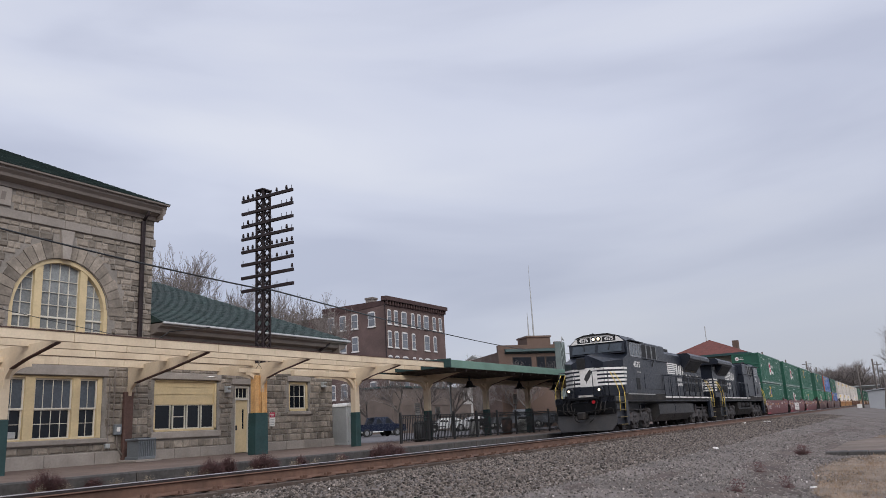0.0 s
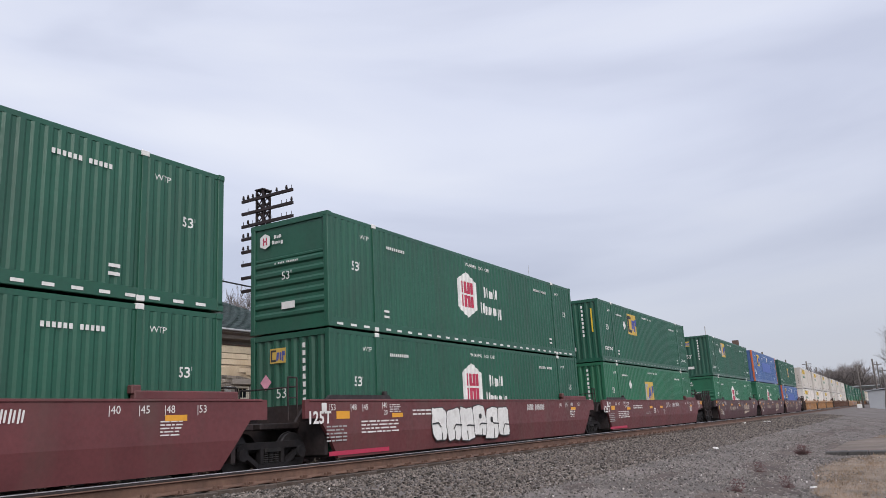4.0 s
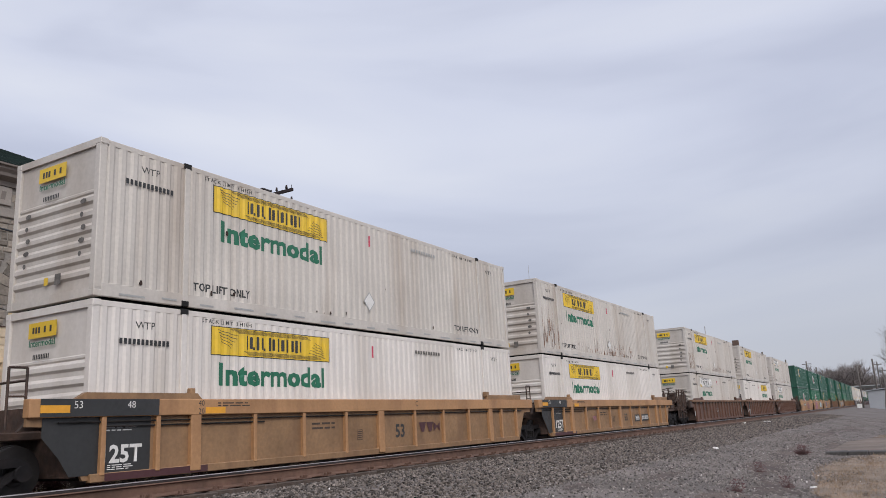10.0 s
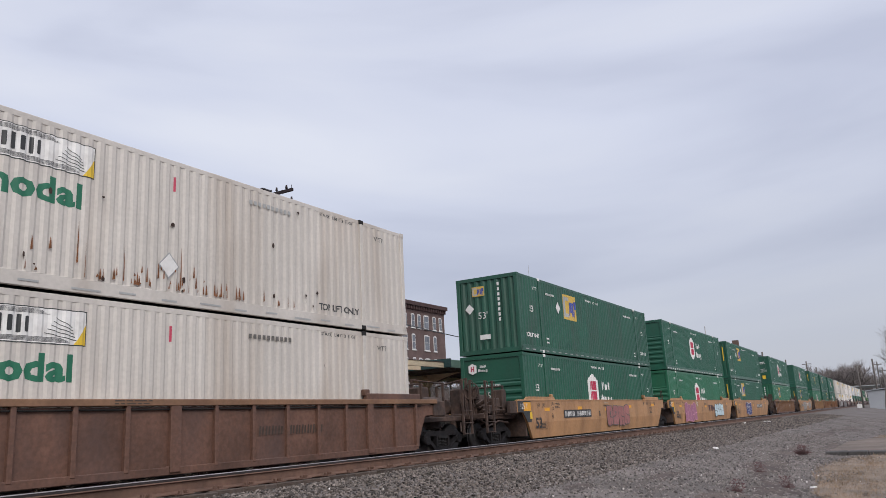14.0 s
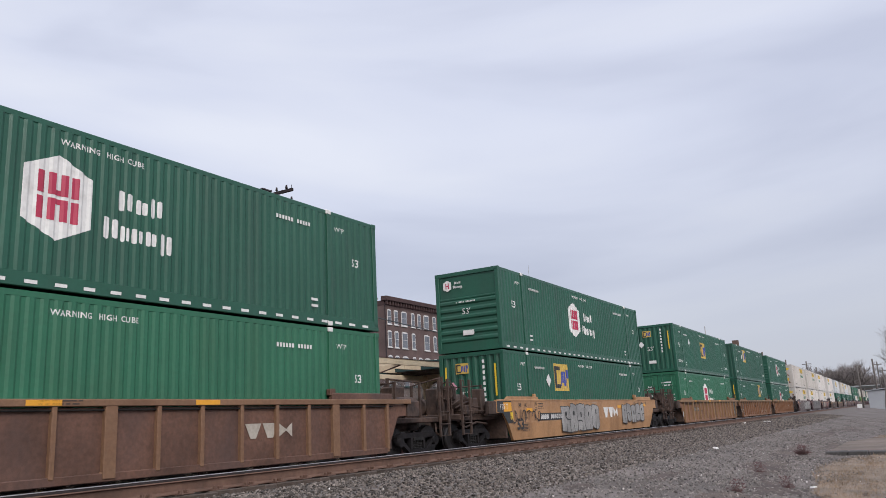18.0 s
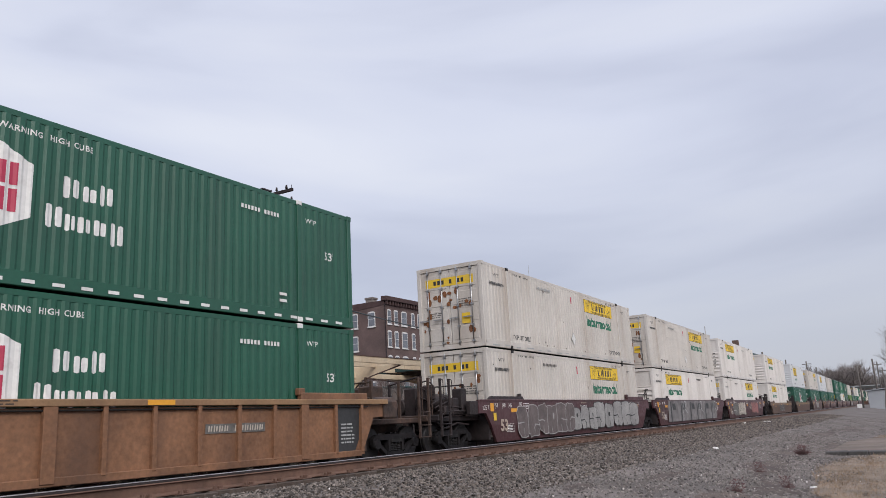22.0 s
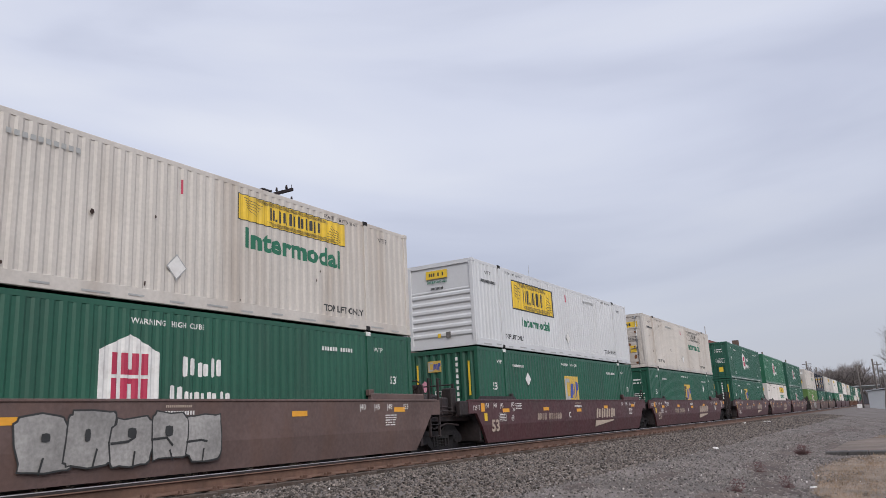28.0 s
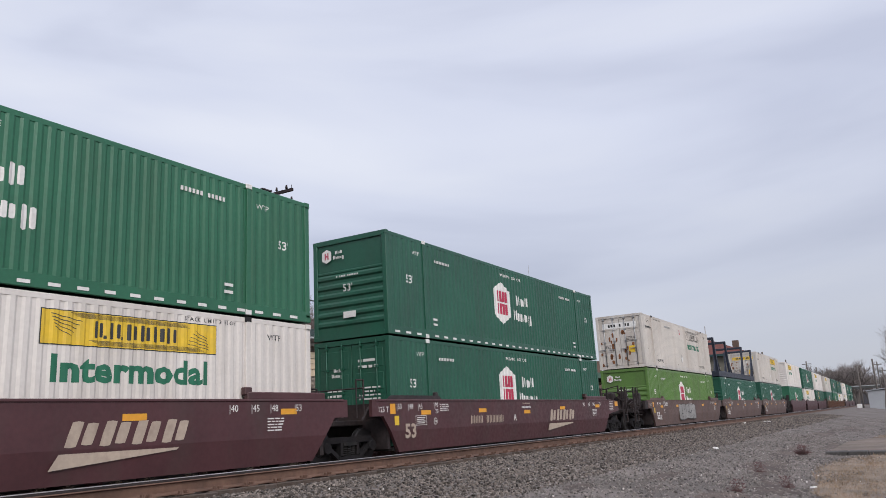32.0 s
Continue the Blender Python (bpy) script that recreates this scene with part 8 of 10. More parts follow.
def end_deck(outer, top):
    """The platform over the truck, with the well's bulkhead; drawn for the front end."""
    g = Geo()
    a = -3.3 if outer else -1.6
    g.box(a, -0.1, -1.05 if outer else -0.6, 1.05 if outer else 0.6, 0.92, 1.06, 0.02)
    g.box(-0.32, -0.2, -1.36, 1.36, 0.3, top - 0.06)
    g.prism([(-1.1, 1.06), (-0.3, 1.06), (-0.3, top - 0.1), (-0.8, top - 0.15)], "y", -1.2, -1.12)
    g.prism([(-1.1, 1.06), (-0.3, 1.06), (-0.3, top - 0.1), (-0.8, top - 0.15)], "y", 1.12, 1.2)
    if outer:
        g.box(-3.3, -1.0, -0.25, 0.25, 0.7, 0.95, 0.03)
        g.box(-3.32, -3.2, -1.35, 1.35, 0.95, 1.12, 0.02)
        g.box(-1.6, -1.0, -1.45, -1.3, 1.08, 1.5, 0.02)
        g.box(-1.6, -1.0, 1.3, 1.45, 1.08, 1.5, 0.02)
    return g


def end_gear():
    """Brake cylinder, reservoir, valve box, rigging and hoses on the end platform."""
    g = Geo()
    g.cyl((-2.75, -0.45, 1.5), (-1.55, -0.45, 1.5), 0.27, seg=14)
    g.cyl((-1.55, -0.45, 1.5), (-1.25, -0.45, 1.5), 0.1, seg=8)
    g.cyl((-2.6, 0.55, 1.42), (-1.4, 0.55, 1.42), 0.24, seg=12)
    g.box(-2.2, -1.75, -1.15, -0.75, 1.1, 1.62, 0.04)
    g.box(-1.65, -1.35, -1.2, -0.85, 1.1, 1.9, 0.03)
    g.box(-2.55, -1.95, -0.1, 0.35, 1.06, 1.98, 0.04)
    g.box(-2.75, -2.4, -1.25, -1.0, 1.1, 1.38, 0.03)
    for x in (-2.7, -2.1, -1.6):
        g.box(x - 0.04, x + 0.04, -0.75, -0.2, 1.06, 1.3)
    for x, y, h in ((-2.95, -0.55, 2.3), (-1.22, -1.0, 2.05), (-1.22, 0.9, 2.05), (-2.95, 0.6, 2.1)):
        g.box(x - 0.035, x + 0.035, y - 0.035, y + 0.035, 1.06, h)
    g.path([(-2.95, -0.55, 2.28), (-2.95, 0.6, 2.08)], 0.025)
    g.path([(-1.22, -1.0, 2.02), (-1.22, 0.9, 2.02)], 0.025)
    for k in range(4):
        g.path([(-2.9, -1.2 + 0.12 * k, 1.12 + 0.1 * k), (-2.3, -1.24 + 0.1 * k, 1.22 + 0.14 * k), (-1.5, -1.25 + 0.08 * k, 1.2 + 0.1 * k), (-0.9, -1.15, 1.15 + 0.1 * k)], 0.024)
    g.path([(-3.1, -1.0, 1.0), (-2.6, -1.1, 0.72), (-1.9, -1.12, 0.86), (-1.2, -1.12, 0.8)], 0.03)
    g.path([(-3.2, -0.4, 0.95), (-3.35, -0.5, 0.6), (-3.1, -0.6, 0.45), (-2.9, -0.65, 0.7)], 0.03)
    g.path([(-3.3, 0.2, 0.85), (-3.6, 0.25, 0.5), (-3.7, 0.25, 0.7)], 0.03)
    g.box(-3.15, -2.85, -1.42, -1.1, 1.02, 1.06)
    return g


def brake_wheel():
    g = Geo()
    ring = [(-3.0, -0.75 + 0.27 * math.cos(k * math.pi / 8), 1.85 + 0.27 * math.sin(k * math.pi / 8)) for k in range(17)]
    g.path(ring, 0.022)
    for k in range(3):
        a = k * math.pi * 2 / 3 + 0.4
        g.path([(-3.0, -0.75, 1.85), (-3.0, -0.75 + 0.27 * math.cos(a), 1.85 + 0.27 * math.sin(a))], 0.018)
    g.box(-2.98, -2.72, -0.93, -0.57, 1.55, 2.0, 0.05)
    return g


def coupler():
    return Geo().box(-3.62, -3.2, -0.09, 0.09, 0.76, 0.94, 0.02).box(-3.75, -3.55, -0.17, 0.12, 0.72, 0.98, 0.03)


def well_car(style, outer_front, outer_rear, unit, seed, logo="", close=True):
    """One well unit of a double-stack car. Origin: at the rail, below the front of its containers."""
    paints = {"maroon": M_MAROON, "red": M_RED, "ochre": M_YELLOWCAR, "ochrerib": M_OCHREDULL, "brownrib": M_BROWNCAR, "tanrib": M_TANCAR, "low": M_BRONZE, "grey": M_GREYCAR, "greyrib": M_GREYCAR}
    says = {"maroon": "maroon well car unit with white stencils and brand mark", "red": "faded red well car unit with white stencils",
            "ochre": "yellow-ochre smooth-sided well car unit with graffiti", "ochrerib": "yellow-ochre well car unit with ribbed sides",
            "brownrib": "rusty brown well car unit with ribbed sides", "tanrib": "tan-brown well car unit with ribbed sides", "low": "brown low-sided well car unit with yellow edge",
            "grey": "grey weathered well car unit covered in graffiti", "greyrib": "grey-brown well car unit with ribbed sides"}
    paint = paints[style]
    root = thing("well_car", says[style], "railcar", group="well cars of the train")
    ribbed, low = style.endswith("rib"), style == "low"
    top = 1.3 if low else 1.53
    geo = rib_side if ribbed else (low_side if low else plate_side)
    side = cached("side_sill", (ribbed, low), geo, paint)
    part("side_sill", side, None, root)
    part("side_sill", side, None, root, m=pose(BOX_L, 0, 0, 0, 0, 180))
    if ribbed:
        wide = style == "ochrerib"
        chord_paint = {"brownrib": M_OCHREBROWN, "ochrerib": M_YELLOWCAR, "tanrib": M_OCHREDULL}.get(style, paint)
        rib_paint = chord_paint if seed in (15, 17) or wide else paint
        chord = cached("top_chord", wide, lambda: Geo().box(-1.12, BOX_L + 1.12, -1.5, -1.32, 1.25 if wide else 1.42, 1.54, 0.012), chord_paint)
        low_chord = cached("bottom_chord", 0, lambda: Geo().box(0.0, BOX_L, -1.47, -1.34, 0.2, 0.34, 0.012), paint)
        rib = cached("side_rib", wide, lambda: Geo().box(-0.045, 0.045, -1.485, -1.39, 0.3, 1.3 if wide else 1.43, 0.01).box(-0.06, 0.06, -1.46, -1.39, 0.24, 0.31), rib_paint)
        brace = cached("side_brace", wide, lambda: Geo().box(-0.12, 0.12, -1.492, -1.39, 0.24, 1.3 if wide else 1.43, 0.012).box(-0.15, 0.15, -1.47, -1.39, 0.2, 0.36, 0.02), rib_paint)
        spots = [0.2, 1.3, 3.7, 5.2, 6.7, 9.7, 11.2, 12.7, 14.9, 16.0] if wide else [-0.1, 0.95, 3.05, 4.07, 5.09, 6.11, 7.1, 9.1, 10.1, 11.12, 12.14, 13.16, 15.2, 16.2]
        for mm in (pose(0, 0, 0), pose(BOX_L, 0, 0, 0, 0, 180)):
            part("top_chord", chord, None, root, m=mm)
            part("bottom_chord", low_chord, None, root, m=mm)
        for x in spots:
            part("side_rib", rib, None, root, m=pose(x, 0, 0))
        for x in (2.15, 8.12, 14.1):
            part("side_brace", brace, None, root, m=pose(x, 0, 0))
        far = cached("far_ribs", wide, lambda: [gg_ for gg_ in [Geo()] if [gg_.box(x - 0.045, x + 0.045, 1.39, 1.485, 0.24, 1.3) for x in spots + [2.15, 8.12, 14.1]]][0], rib_paint)
        tagged(part("side_rib", far, None, root), kind="stuff")
        part("brake_pipe", cached("brake_pipe", wide, lambda: Geo().path([(-0.6, -1.44, 1.17 if wide else 1.36), (BOX_L + 0.3, -1.44, 1.17 if wide else 1.36)], 0.016).path([(0.2, -1.43, 1.09 if wide else 1.3), (4.0, -1.43, 1.09 if wide else 1.3)], 0.016), M_UNDER), None, root)
    # near-black lip on maroon and red cars, car paint on the rest
    lip = cached("guide_lip", top, lambda: Geo().prism([(-0.35, top), (2.32, top), (2.18, top + 0.12), (-0.15, top + 0.12)], "y", -1.46, -1.36).box(2.04, 2.16, -1.44, -1.32, top + 0.06, top + 0.22, 0.02), M_LIP if style in ("maroon", "red") else paint)
    for mm in (pose(0, 0, 0), pose(BOX_L, 0, 0, 0, 0, 180)):
        part("guide_lip", lip, None, root, m=mm)
    lip2 = cached("guide_lip", ("r", top), lambda: Geo().box(-0.3, 2.15, 1.32, 1.46, top, top + 0.16, 0.02).box(2.0, 2.2, 1.3, 1.44, top + 0.1, top + 0.26, 0.02), paint)
    for mm in (pose(0, 0, 0), pose(BOX_L, 0, 0, 0, 0, 180)):
        part("guide_lip", lip2, None, root, m=mm)
    part("well_floor", cached("well_floor", 0, lambda: Geo().box(0.0, BOX_L, -1.3, 1.3, 0.24, 0.33), M_UNDER), None, root)
    # end platforms and gear are darker than the car's paint
    gear = M_ENDGEAR if style in ("grey", "maroon", "red", "low") else M_RUSTGEAR
    for outer, mm in ((outer_front, pose(0, 0, 0)), (outer_rear, pose(BOX_L, 0, 0, 0, 0, 180))):
        part("end_platform", cached("end_platform", (outer, top), lambda: end_deck(outer, top), gear), None, root, "dark end platform", m=mm)
        if outer:
            part("ladder", cached("ladder", 0, car_ladder, gear), None, root, m=mm @ pose(-3.0, -1.38, 0))
            part("ladder", cached("ladder", 0, car_ladder, gear), None, root, m=mm @ pose(-3.0, 1.38, 0, 0, 0, 180))
            part("brake_gear", cached("brake_gear", 0, end_gear, gear), None, root, m=mm)
            part("brake_wheel", cached("brake_wheel", 0, brake_wheel, gear), None, root, m=mm)
            part("coupler", cached("coupler", 0, coupler, M_UNDER), None, root, m=mm)
        else:
            part("grab_rail", cached("grab_rail", 0, lambda: Geo().path([(-1.25, -1.1, 1.1), (-1.25, -1.1, 2.05), (-0.95, -1.1, 2.05), (-0.95, -1.1, 1.1)], 0.022)
                 .path([(-1.25, -1.1, 1.6), (-0.95, -1.1, 1.6)], 0.018).path([(-1.25, 0.4, 1.1), (-1.25, 0.4, 1.85), (-0.95, 0.4, 1.85), (-0.95, -1.1, 1.85)], 0.022), gear), None, root, m=mm)
    if outer_front:
        freight_truck(root, -2.05)
    freight_truck(root, BOX_L + (2.05 if outer_rear else 1.68))
    # stencils and plates
    if not close:
        return root
    if outer_rear and style in ("maroon", "red"):
        L = BOX_L
        part("end_plate", cached("end_plate", 0, lambda: Geo().prism([(L + 1.1, 1.53), (L + 1.1, 1.12), (L + 0.63, 1.12), (L + 0.46, 0.92), (L + 1.0, 0.98), (L + 1.85, 1.06), (L + 1.85, 1.48)], "y", -1.467, -1.38), paint), None, root)
        shape(root, ("endamber",), [rect(-0.2, 0.2, -0.1, 0.1)], P_GOLD, pose(L + 1.55, -1.472, 1.36), "reflector_plate")
        bars(root, 0.5, 0.42, P_WHITE, pose(L + 0.85, -1.476, 1.27), 6, 9, 14)
    Wm = P_BLACK if style in ("ochre", "ochrerib") else P_WHITE
    y = -1.476 if not ribbed else -1.406
    S = lambda x, z: pose(x, y, z)
    near = EXTRAS.get(seed, [])
    has = {q[0] for q in near}
    if low:
        S = lambda x, z: pose(x, -1.466, z)
        shape(root, ("yedge", seed), [rect(-0.6, BOX_L + 0.6, -0.12, 0.12)], M_TANEDGE, pose(0, -1.464, 1.16), "painted_band")
        if "num" not in has:
            number_plate(root, S(4.6, 1.0), 1.65, 0.2, P_SOOT, None, 5)
        for x in (2.58, 7.4, 0.6, 12.6):
            shape(root, ("amb",), [rect(-0.25, 0.25, -0.06, 0.06)], P_GOLD, pose(x, -1.470, 0.93 if x == 2.58 else 1.08), "reflector_plate")
        shape(root, ("lowpatch",), [rect(-0.2, 0.2, -0.13, 0.13)], P_SOOT, S(0.25, 1.1), "painted_panel")
    elif ribbed:
        wide = style == "ochrerib"
        C = lambda x, z: pose(x, -1.504, z)
        if wide:
            mark(root, "53", 0.46, P_BLACK, S(9.05, 0.72), 1.0, 0.012)
            mark(root, unit, 0.2, P_BLACK, C(9.75, 1.42))
            shape(root, ("amb",), [rect(-0.17, 0.17, -0.07, 0.07)], P_GOLD, C(2.6, 1.33), "reflector_plate")
            mark(root, "40", 0.15, P_BLACK, C(2.25, 1.46))
            mark(root, "20", 0.15, P_BLACK, C(2.25, 1.31))
            bars(root, 0.9, 0.1, P_STENCIL, C(3.1, 1.44), 2, 10, 6)
            bars(root, 0.85, 0.2, P_STENCIL, S(5.95, 0.95), 2, 7, 5)
            framed_note(root, S(7.3, 0.7), 0.22, 0.24, P_STENCIL)
            shape(root, ("redshoe",), [rect(-1.1, 1.1, -0.06, 0.06)], M_MAROON, pose(1.35, -1.474, 0.27), "painted_band")
        else:
            for x, s_ in ((2.15, "20"), (2.15, "40")):
                mark(root, s_, 0.17, P_STENCIL if seed in (9, 10) else P_BLACK, pose(x, -1.496, 1.1 if s_ == "20" else 0.93))
            shape(root, ("capplate",), [rect(-0.12, 0.12, -0.14, 0.14)], P_GREY, S(-0.32, 0.72), "label_plate")
            bars(root, 0.8, 0.1, P_STENCIL, C(3.0, 1.485), 2, 10, 6)
            bars(root, 0.8, 0.1, P_STENCIL, C(7.2, 1.485), 2, 10, 7)
            bars(root, 0.5, 0.25, P_STENCIL, S(4.6, 0.8), 3, 6, 8)
            if seed in (9, 10, 17, 18, 19):
                shape(root, ("rearpanel",), [[(15.25, 1.4), (15.25, 0.32), (15.95, 0.32), (16.12, 0.6), (16.15, 1.4)]], P_BLACK, pose(0, y - 0.003, 0), "painted_panel")
                bars(root, 0.5, 0.5, P_GREY, S(15.68, 0.75) @ pose(0, -0.008, 0), 6, 8, 11)
            if seed in (10, 18):
                x0 = 6.2
                part("chain", cached("chain", 0, lambda: Geo().path([(x0 + 0.75 * i / 9, -1.46, 1.36 - 0.94 * (i / 9) * (1.25 - i / 9)) for i in range(10)], 0.022), M_UNDER), None, root, "loose hanging chain")
            if seed in (15, 17, 19):
                for x in (2.9, 6.9, 10.2):
                    shape(root, ("ambc",), [rect(-0.3, 0.3, -0.045, 0.045)], P_GOLD, C(x, 1.48), "reflector_plate")
    else:
        red = style == "red"
        if red:
            mark(root, "125T", 0.38, Wm, S(-0.62, 1.12), 1.05, 0.012)
            mark(root, "53", 0.34, Wm, S(6.95, 0.99), 1.0, 0.01)
            mark(root, unit, 0.26, Wm, S(7.5, 0.96))
            number_plate(root, S(11.3, 1.28), 1.6, 0.22, Wm, None, 7)
            bars(root, 1.5, 0.2, Wm, S(4.0, 1.2), 2, 16, 3)
            bars(root, 0.75, 0.4, P_GREY, S(0.0, 0.76), 5, 8, 4)
            bars(root, 1.6, 0.34, Wm, S(1.75, 0.88), 4, 14, 5)
            bars(root, 0.9, 0.12, P_GREY, S(5.8, 0.9), 2, 12, 6)
            shape(root, ("redfoot",), [rect(-1.2, 1.2, -0.05, 0.05)], P_RED, pose(0.95, -1.434, 0.31), "painted_band")
            for x, z in ((0.24, 1.18), (2.52, 1.14), (6.3, 1.17), (8.25, 1.17), (14.9, 1.2)):
                shape(root, ("amb", x < 1), [rect(-0.25, 0.25, -0.09 if x < 1 else -0.055, 0.09 if x < 1 else 0.055)], P_GOLD, S(x, z), "reflector_plate")
            shape(root, ("paleplate",), [rect(-0.09, 0.09, -0.1, 0.1)], P_WHITE, S(-0.45, 1.36), "label_plate")
            framed_note(root, S(8.75, 0.92), 0.2, 0.26, Wm)
        else:
            mark(root, "53", 0.5, P_TAN if style == "maroon" else Wm, pose(0.62, -1.476, 0.70), 1.0, 0.016, wide=1.15)
            if "plainnum" in has or style == "maroon":
                number_plate(root, S(5.05, 0.94), 2.4, 0.25, P_TAN, M_MAROON if seed in (20, 21, 22) else None, 3 + seed)
            mark(root, unit, 0.3, Wm, S(7.05, 0.95) if "unit" not in has else S([q for q in near if q[0] == "unit"][0][1], 1.06), 1.0, 0.006)
            ring_mark(root, S(1.9, 0.94), 0.09, Wm)
            framed_note(root, S(1.15, 0.98) if seed in (26, 27, 29, 30) else pose(1.05, -1.472, 0.62), 0.55, 0.26, Wm)
            bars(root, 0.75, 0.1, Wm, S(8.0, 1.29), 1, 12, 6)
            bars(root, 0.6, 0.06, P_TAN, S(8.0, 1.41), 1, 14, 7)
            for x, z in ((1.42, 1.19), (4.75, 1.21), (8.05, 1.13), (11.3, 1.23), (15.2, 1.28)):
                shape(root, ("amb",), [rect(-0.25, 0.25, -0.06, 0.06)], P_GOLD, S(x, z), "reflector_plate")
            shape(root, ("ambs",), [rect(-0.1, 0.1, -0.12, 0.12)], P_YELLOW, S(-0.03, 1.0), "reflector_plate")
            if outer_front or style in ("ochre", "maroon"):
                if style == "ochre":
                    shape(root, ("blackend",), [[(-1.08, 1.5), (-1.08, 1.14), (-0.66, 1.1), (-0.33, 0.76), (0.0, 0.76), (0.0, 1.5)]], P_BLACK, pose(0, -1.474, 0), "painted_panel")
                    shape(root, ("amblk",), [rect(-0.3, 0.3, -0.15, 0.15)], P_GOLD, pose(-0.32, -1.479, 1.3), "reflector_plate")
                    mark(root, "125 T", 0.26, P_WHITE, pose(-0.6, -1.484, 1.3))
                else:
                    if seed == 3:
                        shape(root, ("endpanel",), [rect(-0.26, 0.28, -0.2, 0.2)], M_ENDGEAR, S(-0.82, 1.32), "painted_panel")
                        shape(root, ("endamb",), [rect(-0.18, 0.18, -0.09, 0.09)], P_GOLD, pose(-0.78, -1.480, 1.4), "reflector_plate")
                        shape(root, ("endtag",), [rect(-0.1, 0.1, -0.05, 0.05)], P_PINK, pose(-0.9, -1.480, 1.19), "label_plate")
                        bars(root, 0.5, 0.34, P_TAN, S(-0.2, 1.3), 4, 9, 12)
                    else:
                        mark(root, "125 T", 0.2, Wm, S(-0.62, 1.28))
                        shape(root, ("ambl",), [rect(-0.12, 0.12, -0.13, 0.13)], P_GOLD, S(-0.2, 1.3), "reflector_plate")
        for x, s_ in ((0.1 if style == "maroon" else -0.15, "53"), (0.65, "48"), (1.12, "45"), (13.6, "40"), (14.2, "45"), (14.75, "48"), (15.5, "53")):
            mark(root, "|" + s_, 0.2, Wm, S(x, 1.35))
        mark(root, "|40", 0.19, Wm, S(1.95, 1.39))
        mark(root, "20", 0.17, Wm, S(1.99, 1.21))
        bars(root, 0.5, 0.22, Wm, S(2.42, 1.32), 4, 8, 6)
        bars(root, 0.5, 0.3, Wm, S(14.8, 1.02), 5, 8, 9)
    if logo == "tilt":
        brand_tilted(root, S(11.25, 0.9), 1.3, P_TAN)
    paints2 = {"ice": (P_ICE, P_SOOT), "pink": (P_LILAC, P_PINK), "white": (P_WHITE, P_BLACK), "silver": (P_SILVER, P_BLACK), "navy": (P_NAVY, P_WHITE), "chrome": (P_CHROMESPRAY, P_BLACK),
               "rose": (P_ROSE, P_SOOT), "bone": (P_BONE, P_BLACK), "dim": (P_DIM, P_SILVER), "black": (P_BLACK, P_SILVER), "shade": (P_SOOT, P_SILVER)}
    for i, q in enumerate(near):
        kind = q[0]
        if kind == "num":
            number_plate(root, pose((q[1] + q[2]) / 2, y - 0.01, q[3]), q[2] - q[1], q[4], q[5], q[6], seed)
        elif kind == "tee":
            tee_mark(root, pose((q[1] + q[2]) / 2, y - 0.01, q[3]), q[2] - q[1], q[4], q[5])
        elif kind == "scrawl":
            scrawl(root, pose((q[1] + q[2]) / 2, (y if not ribbed else -1.49) - 0.03, q[3]), q[2] - q[1], q[4], q[5], q[6], seed * 7 + i, q[7])
        elif kind == "panel":
            shape(root, ("darkpanel", q[1], q[2]), [[(q[1], 1.26), (q[1], 0.95), (q[1] + 0.3, 0.62), (q[1] + 0.5, 0.32), (q[2], 0.32), (q[2], 1.26)]], P_BLACK, pose(0, y - 0.003, 0), "painted_panel")
            mark(root, "125T", 0.4, P_WHITE, pose(q[3], y - 0.008, 0.62), 1.0, 0.012)
            bars(root, 0.5, 0.1, P_WHITE, pose(q[3], y - 0.008, 0.42), 3, 8, 6)
            bars(root, 0.6, 0.1, P_GREY, pose(q[3], y - 0.008, 1.05), 2, 8, 7)
            if q[4]:
                shape(root, ("chordpanel", q[1]), [rect(q[1] - 0.1, q[2] + 0.1, -0.14, 0.14)], P_BLACK, pose(0, -1.503, 1.40), "painted_panel")
                shape(root, ("amb",), [rect(-0.25, 0.25, -0.1, 0.1)], P_GOLD, pose(q[1] + 0.15, -1.507, 1.38), "reflector_plate")
                for x, s_ in ((0.55, "53"), (1.55, "48")):
                    mark(root, s_, 0.17, P_WHITE, pose(q[1] + x, -1.507, 1.44))
        elif kind == "slab":
            slab_paint(root, pose((q[1] + q[2]) / 2, y - 0.008, 0.92), q[2] - q[1], 1.16, P_SLAB, seed)
        elif kind in paints2:
            fill, edge = paints2[kind]
            tag_paint(root, pose((q[1] + q[2]) / 2, y - 0.012, q[3]), q[2] - q[1], q[4], q[5], fill, edge, seed * 10 + i)
    return root


